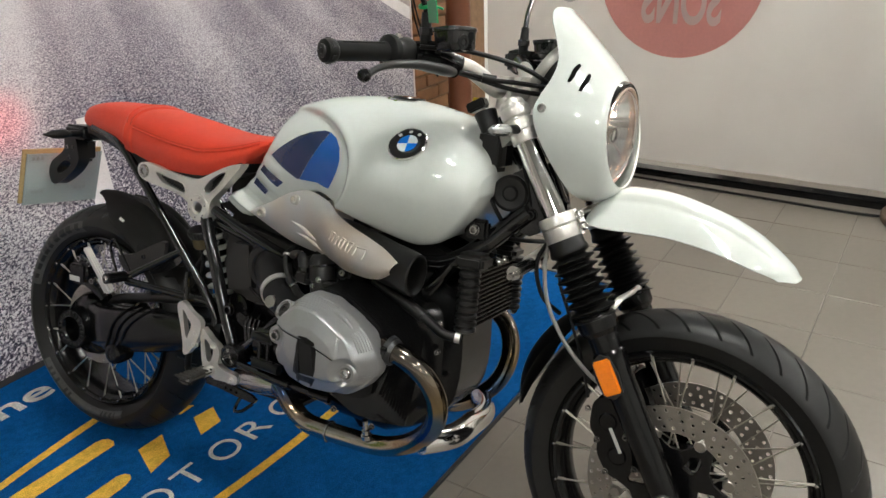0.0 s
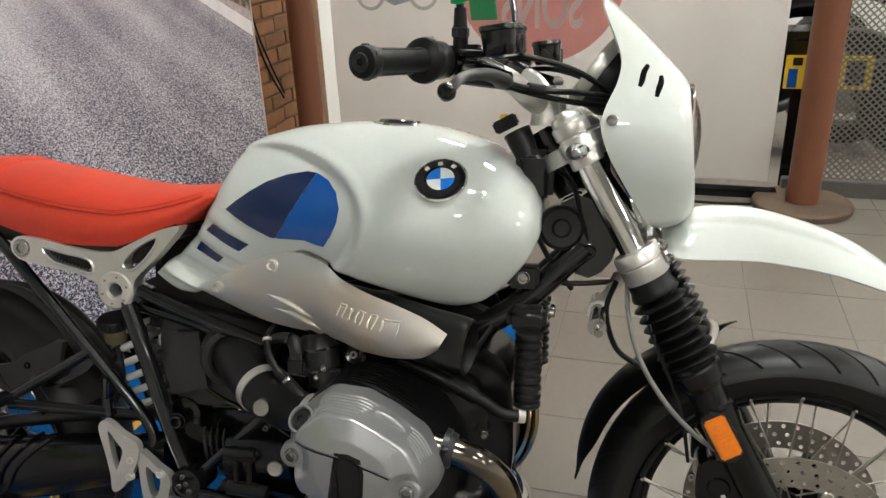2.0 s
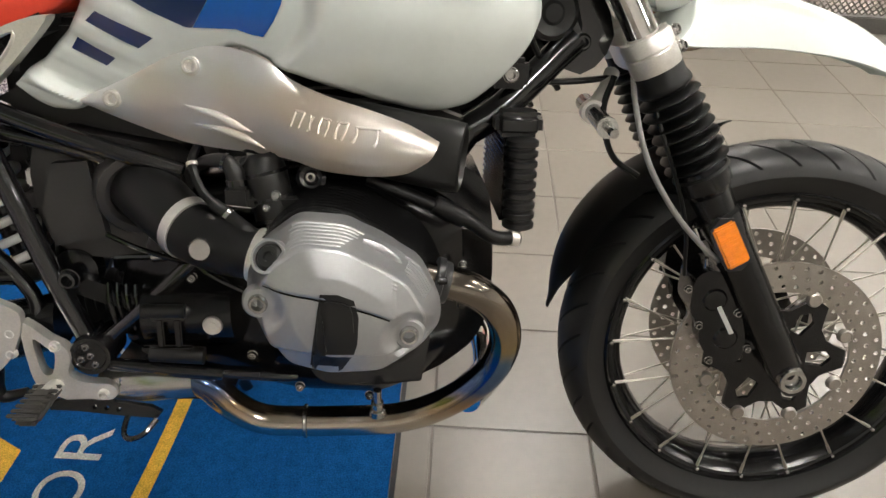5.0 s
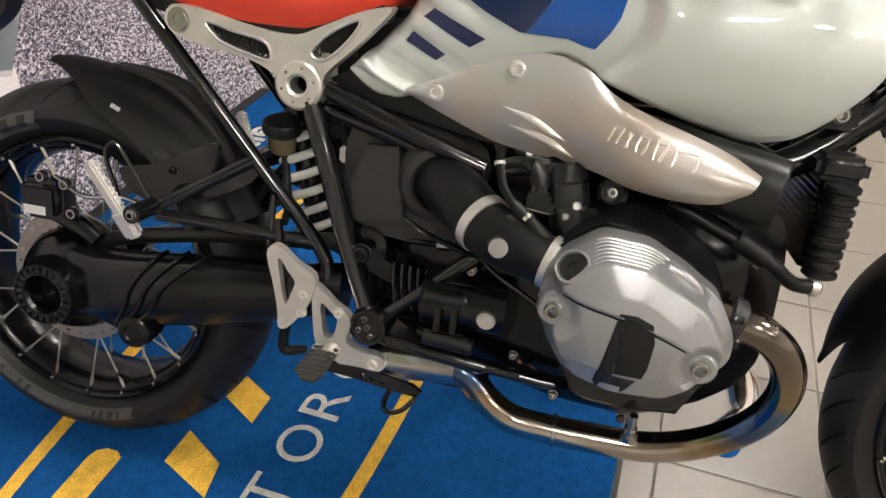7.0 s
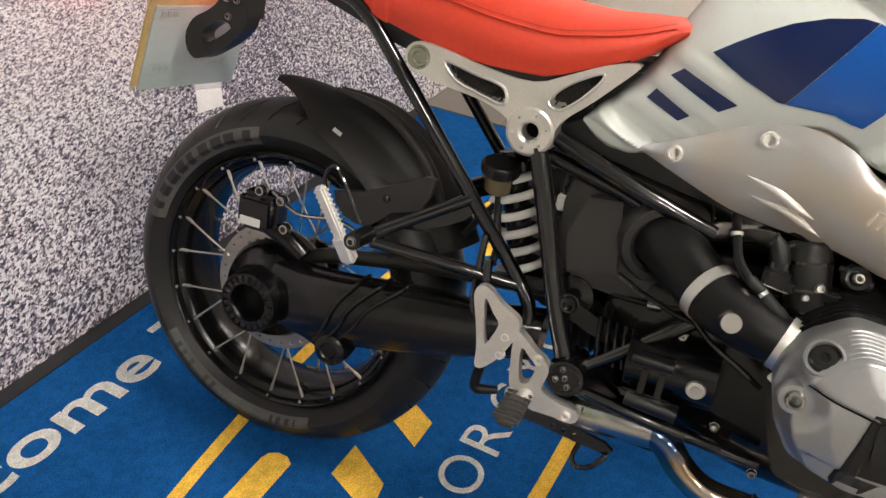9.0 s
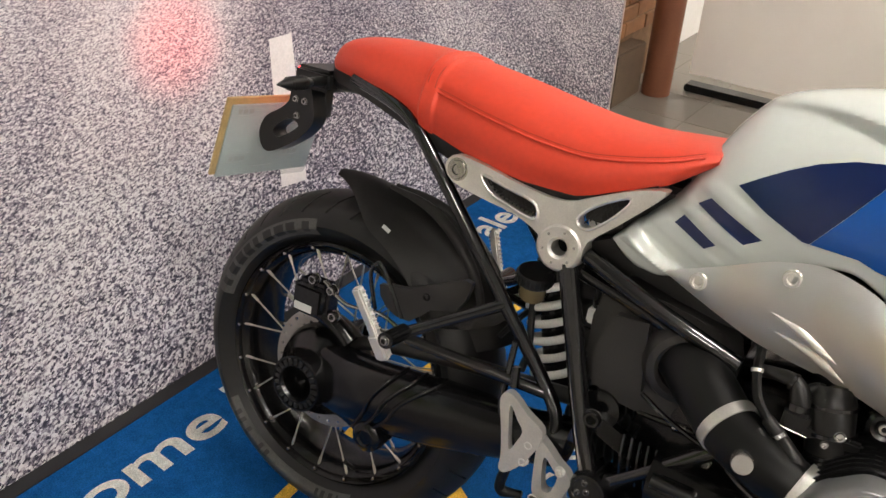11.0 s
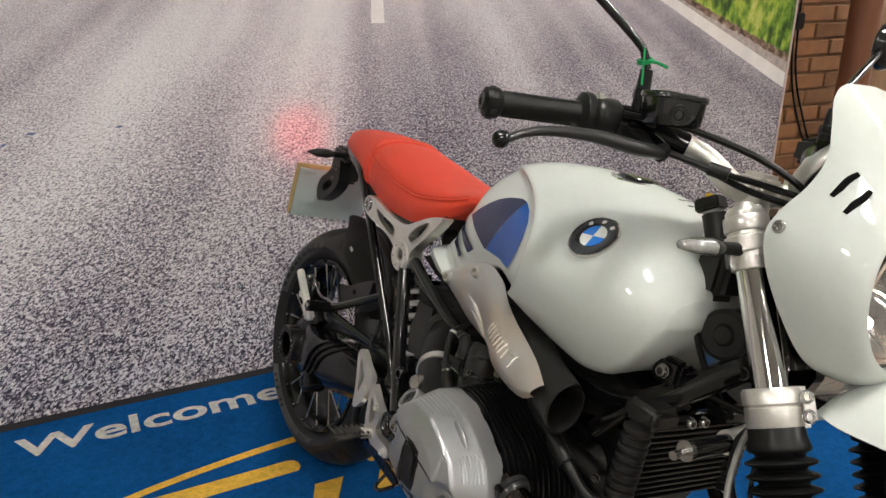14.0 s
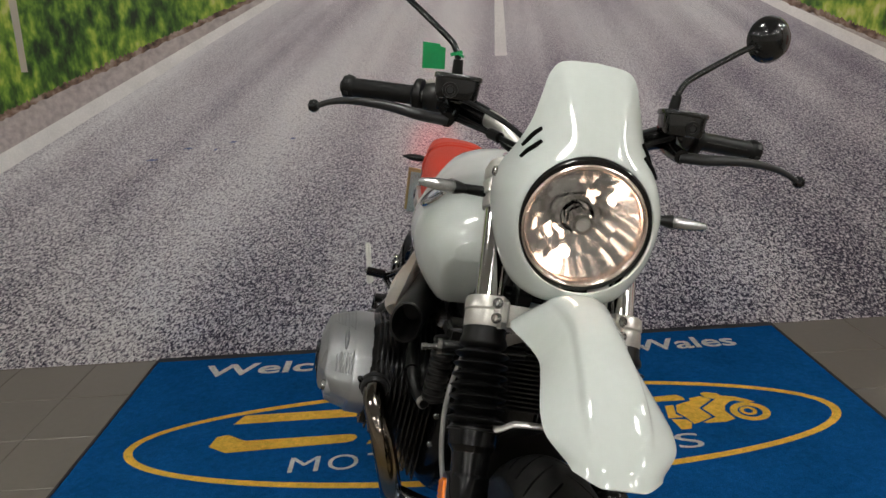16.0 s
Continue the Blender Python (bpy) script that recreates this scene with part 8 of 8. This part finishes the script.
for s_ in (-1, 1):
    hg = holder("footpeg_hanger", bike, "cast silver footpeg hanger")

    def put(x, y, z, k=s_):
        return x, -k * y, z
    part("heel_plate", plate(HA, -0.162, -0.148, [HAH], 0.0042, 3, place=put), M_ALU, hg, "pierced silver heel guard")
    part("arm", plate(HB, -0.156, -0.138, [HBH], 0.0048, 3, place=put), M_ALU, hg, "silver hanger arm")
    for x, z in ((0.482, 0.382), (0.538, 0.310), (0.428, 0.402), (0.425, 0.372), (0.452, 0.318)):
        part("screw", bolt((x, s_ * 0.155, z), (0, s_, 0), 0.0072, 0.008), M_BRIGHT, hg)
    part("peg", box((-0.05, -0.018, -0.010), (0.035, 0.018, 0.008), 0.008, seg=3), M_PEG, hg, "rubber-topped footpeg", xf=Matrix.Translation((0.468, s_ * 0.205, 0.318)) @ Matrix.Rotation(radians(90 * s_), 4, "Z") @ Matrix.Rotation(radians(4), 4, "Y"))
    for k in range(7):
        part("tread", box((-0.003, -0.019, 0.006), (0.003, 0.019, 0.0105), 0.0015), M_PEG, hg, xf=Matrix.Translation((0.468, s_ * (0.165 + k * 0.0125), 0.318)) @ Matrix.Rotation(radians(90), 4, "Z"))
    part("peg_joint", tube([(0.478, s_ * 0.145, 0.322), (0.470, s_ * 0.175, 0.318)], 0.012, 14), M_ALU, hg)
    part("pedal", plate([(0.462, 0.300), (0.52, 0.302), (0.60, 0.290), (0.614, 0.281), (0.607, 0.272), (0.56, 0.276), (0.50, 0.284), (0.464, 0.286)], s_ * 0.150, s_ * 0.158, [[(0.520, 0.291), (0.526, 0.294), (0.528, 0.289), (0.522, 0.286)], [(0.536, 0.289), (0.542, 0.292), (0.544, 0.287), (0.538, 0.284)], [(0.552, 0.287), (0.558, 0.290), (0.560, 0.285), (0.554, 0.282)]], 0.002), M_BLACK, hg, "black pierced pedal arm")
    part("pedal_loop", tube([(0.566, s_ * 0.155, 0.275), (0.562, s_ * 0.165, 0.256), (0.570, s_ * 0.175, 0.250), (0.59, s_ * 0.175, 0.256), (0.607, s_ * 0.160, 0.272)], 0.004, 8), M_BLACK, hg)
    part("rubber_boot", tube([(0.40, s_ * 0.15, 0.345), (0.395, s_ * 0.148, 0.315), (0.40, s_ * 0.145, 0.30), (0.43, s_ * 0.14, 0.305)], [0.008, 0.008, 0.009, 0.006], 10), M_RUBBER, hg)
    part("link_rod", tube([(0.375, s_ * 0.135, 0.50), (0.380, s_ * 0.14, 0.47)], 0.007, 8), M_BLACK, hg)
    part("link_rod", tube([(0.36, s_ * 0.12, 0.53), (0.363, s_ * 0.13, 0.43), (0.385, s_ * 0.14, 0.40)], 0.0055, 8), M_BLACK, hg)

# side stand
stand = part("side_stand", tube([(0.60, 0.12, 0.27), (0.63, 0.22, 0.15), (0.655, 0.305, 0.025)], 0.011, 12), M_SATIN, bike, "black side stand")
part("foot", box((0.63, 0.285, 0.005), (0.69, 0.335, 0.018), 0.004), M_SATIN, stand)
part("lower_guard", box((0.50, -0.10, 0.265), (0.70, 0.10, 0.285), 0.006), M_SATIN, bike, "black plate under the gearbox")

# rear shock
shock = holder("shock", bike, "rear shock with a white spring")
c0, c1 = V(0.352, -0.03, 0.640), V(0.415, -0.03, 0.430)
part("damper", tube([c0, c1], 0.020, 20), M_SATIN, shock)
ax = axis_matrix(c0.lerp(c1, 0.12), c1 - c0)
coil = [ax @ V(0.036 * math.cos(2 * math.pi * 6 * t), 0.036 * math.sin(2 * math.pi * 6 * t), 0.165 * t) for t in np.linspace(0, 1, 120)]
part("spring", tube(coil, 0.0066, 10, 1), M_SPRING, shock, "white coil spring")
part("collar", tube([c0.lerp(c1, 0.06), c0.lerp(c1, 0.13)], 0.040, 28), M_BLACK, shock)
part("collar", tube([c0.lerp(c1, 0.90), c0.lerp(c1, 0.96)], 0.040, 28), M_BLACK, shock)
res = holder("fluid_reservoir", bike, "amber brake fluid reservoir with a black cap")
part("pot", lathe([(0, -0.022), (0.018, -0.022), (0.022, -0.016), (0.022, 0.008), (0, 0.008)], (0.350, -0.070, 0.604), (0.05, -0.26, 0.965), 28), M_RESERVOIR, res, "translucent pot")
part("cap", lathe([(0.027, 0.0), (0.0285, 0.003), (0.0285, 0.016), (0.026, 0.019), (0, 0.020)], (0.350, -0.070, 0.611), (0.05, -0.26, 0.965), 32), M_PLASTIC, res, "ribbed black cap")
for k in range(24):
    a = 2 * math.pi * k / 24
    m = axis_matrix((0.350, -0.070, 0.611), (0.05, -0.26, 0.965))
    part("cap_rib", tube([m @ V(0.0285 * math.cos(a), 0.0285 * math.sin(a), 0.003), m @ V(0.0285 * math.cos(a), 0.0285 * math.sin(a), 0.016)], 0.0013, 5), M_PLASTIC, res)
part("hose", tube([(0.353, -0.065, 0.578), (0.36, -0.07, 0.54), (0.372, -0.09, 0.51), (0.378, -0.12, 0.49)], 0.006, 8), M_RUBBER, res)
part("hose", tube([(0.365, -0.055, 0.58), (0.335, -0.06, 0.54), (0.31, -0.06, 0.50)], 0.005, 8), M_RUBBER, res)

# hugger
def hug_point(t, b_, lift=0.0):
    """t from the tip forwards and down, b_ across."""
    a = radians(102 - 76 * t)
    u = abs(b_)
    r = 0.354 - 0.010 * smoothstep(0.0, 0.3, t)
    w = 0.012 + 0.072 * smoothstep(-0.06, 0.34, t)
    drop = (0.044 * smoothstep(-0.12, 0.30, t) + 0.085 * max(0.0, t - 0.15)) * u ** 2.0
    rib = 0.012 * smoothstep(0.56, 0.47, u) * smoothstep(0.20, 0.50, t)
    rr = r - drop + rib + lift
    return V(rr * math.cos(a), b_ * w + math.copysign(lift * u, b_), 0.318 + rr * math.sin(a))


bm = loft([[hug_point(t, b_) for b_ in np.linspace(-1, 1, 45)] for t in np.linspace(0, 1, 46)], False, False)
bmesh.ops.solidify(bm, geom=bm.faces[:], thickness=0.003)
hug = part("hugger", bm, M_MATT, bike, "matt black rear hugger", angle=28)
for b0, b1 in ((-0.12, -0.50), (0.12, 0.50)):
    line = [hug_point(0.24 + 0.62 * q, b0 + (b1 - b0) * q ** 1.4, 0.002) for q in np.linspace(0, 1, 12)]
    part("ridge", tube(line, [0.004, 0.008, 0.010, 0.010, 0.009, 0.005], 12, 2), M_MATT, hug, "raised ridge along the hugger")
part("screw", bolt(hug_point(0.30, -0.1, 0.002), (0.1, -0.1, 1), 0.006, 0.004), M_SATIN, hug)
part("mark", loft([[hug_point(t, b_, 0.001) for b_ in np.linspace(-0.86, -0.81, 4)] for t in np.linspace(0.335, 0.375, 5)], False, False), M_LIGHTGREY, hug, "small pale mark")
part("stay", plate([(0.10, 0.525), (0.15, 0.535), (0.25, 0.585), (0.262, 0.57), (0.245, 0.530), (0.20, 0.515), (0.165, 0.482), (0.12, 0.49)], -0.100, -0.088, (), 0.004, 2), M_MATT, hug, "black hugger stay")
part("screw", bolt((0.190, -0.100, 0.535), (0, -1, 0), 0.006, 0.004), M_SATIN, hug)

# ---- green tag on the mirror ----
tag = tagged(holder("paper_tag"), "green plastic tag tied to the mirror stem", "tag")
SB = BIKE_MATRIX @ SBAR
part("card", plate([(-0.029, -0.022), (0.028, -0.020), (0.029, 0.016), (0.016, 0.017), (0.013, 0.021), (-0.028, 0.021)], -0.0012, 0.0012, (), 0.0006), M_GREEN, tag, "green plastic card", xf=Matrix.Translation((0.188, -1.337, 1.160)) @ Matrix.Rotation(radians(49), 4, "Z") @ Matrix.Rotation(radians(8), 4, "Y"))
part("tie", lathe([(0.009, -0.003), (0.011, -0.003), (0.011, 0.003), (0.009, 0.003)], (1.010, -0.203, 1.162), (0, -0.4, 1), 20, closed=True), M_GREEN, tag, xf=SB)
part("tail", tube([(1.018, -0.203, 1.162), (1.030, -0.200, 1.162), (1.044, -0.192, 1.158)], 0.0024, 6), M_GREEN, tag, xf=SB)

# ---- right-hand background: mesh cage and what stands in it ----
M_CHANNEL = mat("grey_channel_paint", (0.10, 0.094, 0.088), 0.5, vary=0.15, scale=9)
cage = tagged(holder("mesh_cage"), "perforated steel screen in a grey floor channel", "screen")
part("channel", box((2.84, -4.3, 0.0), (2.90, -2.12, 0.075), 0.004), M_CHANNEL, cage, "grey floor channel")
M_MESH = mat("galvanised_mesh", (0.27, 0.255, 0.23), 0.5, metal=0.6, vary=0.15, scale=20)


def mesh_sheet(y0, y1, z0, z1, pitch=0.03, w=0.0075):
    """Expanded steel: staggered diamonds of flat strands."""
    b_ = bmesh.new()
    ny, nz = int((y1 - y0) / pitch), int((z1 - z0) / (pitch * 0.5))
    for i in range(ny):
        for j in range(nz):
            cy = y0 + (i + 0.5 * (j % 2)) * pitch
            cz = z0 + j * pitch * 0.5
            for dy, dz in ((pitch / 2, pitch / 2), (-pitch / 2, pitch / 2)):
                a, c = V(2.872, cy, cz), V(2.872, cy + dy, cz + dz)
                d = (c - a).normalized()
                n = V(0, -d.z, d.y) * w / 2
                b_.faces.new([b_.verts.new(p) for p in (a - n, a + n, c + n, c - n)])
    return b_


tagged(part("strand", mesh_sheet(-3.75, -2.15, 0.075, 1.35), M_MESH, cage, "expanded steel mesh", smooth=False), kind="stuff")


def parked_bike(x, y):
    """A dark motorcycle far behind the screen: wheels, tank, lamp, plate."""
    root = tagged(holder("parked_motorcycle", loc=(x, y, 0)), "dark motorcycle parked behind the steel mesh", "motorcycle", group="motorcycles behind the mesh")
    for wy in (-0.7, 0.7):
        part("wheel", lathe([(0.20, -0.05), (0.30, -0.05), (0.315, 0.0), (0.30, 0.05), (0.20, 0.05)], (0, wy, 0.315), (1, 0, 0), 32, closed=True), M_TYRE, root)
        part("disc", lathe([(0.0, -0.03), (0.14, -0.03), (0.14, -0.025), (0, -0.025)], (0, wy, 0.315), (1, 0, 0), 24), M_DISC, root)
    part("tank", tube([(0, -0.25, 0.82), (0, 0.0, 0.86), (0, 0.28, 0.84)], [0.10, 0.16, 0.09], 20), M_BLACK, root)
    part("seat", tube([(0, 0.28, 0.80), (0, 0.55, 0.80), (0, 0.8, 0.86)], [0.10, 0.13, 0.06], 16, flat=0.5), M_SATIN, root)
    part("engine_block", box((-0.16, -0.25, 0.28), (0.16, 0.2, 0.66), 0.04), M_SATIN, root)
    part("fork", tube([(-0.08, -0.70, 0.315), (-0.08, -0.42, 1.0)], 0.024, 12), M_LEVER, root)
    part("fork", tube([(0.08, -0.70, 0.315), (0.08, -0.42, 1.0)], 0.024, 12), M_LEVER, root)
    part("headlight", lathe([(0, 0.03), (0.07, 0.02), (0.085, 0.0), (0.06, -0.08), (0, -0.1)], (0, -0.55, 0.92), (0, -1, 0), 24), M_LEVER, root)
    part("bar", tube([(-0.36, -0.30, 1.02), (-0.1, -0.40, 1.04), (0.1, -0.40, 1.04), (0.36, -0.30, 1.02)], 0.012, 10), M_LEVER, root)
    part("exhaust", tube([(-0.12, -0.2, 0.40), (-0.17, 0.1, 0.27), (-0.18, 0.7, 0.33)], [0.025, 0.03, 0.05], 14), M_LEVER, root)
    return root


p0 = parked_bike(3.75, -3.2)
copy_thing(p0, Matrix.Translation((3.5, -2.12, 0)))
copy_thing(p0, Matrix.Translation((4.25, -1.9, 0)) @ Matrix.Rotation(0.5, 4, "Z"))
yp = tagged(holder("number_plate"), "yellow number plate with a blue strip behind the posts", "number plate")
part("sheet", box((2.95, -2.44, 0.47), (2.955, -2.08, 0.62), 0.002), M_YELLOW, yp)
part("strip", box((2.947, -2.135, 0.475), (2.9495, -2.095, 0.56), 0.0005), M_BLUE, yp, "blue strip")
part("mark", box((2.947, -2.15, 0.575), (2.9495, -2.11, 0.61), 0.0005), M_BADGE_BLACK, yp, "black bar")
part("mark", box((2.947, -2.41, 0.49), (2.9495, -2.33, 0.60), 0.0005), M_BADGE_BLACK, yp, "black bar")
part("bracket", box((2.955, -2.2, 0.0), (2.975, -2.12, 0.60), 0.004), M_SATIN, yp)
# cables on the bricks and along the floor
for nm, pts, r in (("cable", [(2.395, 0.283, 1.35), (2.40, 0.283, 1.05), (2.44, 0.283, 0.80), (2.52, 0.275, 0.60), (2.58, 0.24, 0.45)], 0.005), ("cable", [(2.42, 0.283, 1.35), (2.425, 0.283, 1.05), (2.46, 0.283, 0.82), (2.54, 0.27, 0.62), (2.59, 0.24, 0.47)], 0.005), ("cable", [(2.72, -2.12, 0.006), (2.66, -1.9, 0.006), (2.68, -1.3, 0.006), (2.70, -0.8, 0.006)], 0.006)):
    tagged(part(nm, tube(pts, r, 8), M_RUBBER), "thin black cable on the brick wall" if r < 0.0055 else "thin black cable lying on the tiles", "cable")
tagged(part("socket", box((2.385, 0.262, 1.02), (2.44, 0.285, 1.09), 0.006), M_PLASTIC), "small dark socket box on the brick wall", "socket")
tagged(part("baseboard", box((2.31, 0.20, 0.0), (2.60, 0.283, 0.24), 0.006), M_WOOD), "pale brown timber ledge below the bricks", "ledge", kind="structure")

# ---- pieces of the floor and the brick wall ----
bm = box((0.002, 0.002, -0.008), (0.298, 0.298, 0.0), 0.0015, seg=1)
tile_me = bpy.data.meshes.new("tile")
bm.to_mesh(tile_me)
bm.free()
tile_me.materials.append(M_TILE)
far = bmesh.new()
for i in range(-17, 17):
    for j in range(-26, 2):
        x, y = i * 0.3, -0.1 + j * 0.3
        if -2.0 < x < 3.0 and -3.15 < y < 0.25 and not (-0.9 < x < 1.1 and -1.15 < y < -0.15):
            ob = new("tile", tile_me)
            ob.parent = floor
            ob.location = (x, y, 0.0)
        else:
            own = [far.verts.new(p) for p in ((x + .002, y + .002, -0.0005), (x + .298, y + .002, -0.0005), (x + .298, y + .298, -0.0005), (x + .002, y + .298, -0.0005))]
            far.faces.new(own)
tagged(part("tile_rest", far, M_TILE, floor, smooth=False), kind="stuff")
bm = box((0.0, 0.0, 0.0), (0.205, 0.02, 0.062), 0.004, seg=1)
brick_me = bpy.data.meshes.new("brick")
bm.to_mesh(brick_me)
bm.free()
brick_me.materials.append(M_BRICK)
for row in range(27):
    for k in range(3):
        ob = new("brick", brick_me)
        ob.parent = brick_pier
        ob.location = (2.315 + k * 0.215 - (0.107 if row % 2 else 0.0) + 0.02, 0.284 + 0.002 * ((row * 7 + k * 5) % 3), 0.25 + row * 0.073)
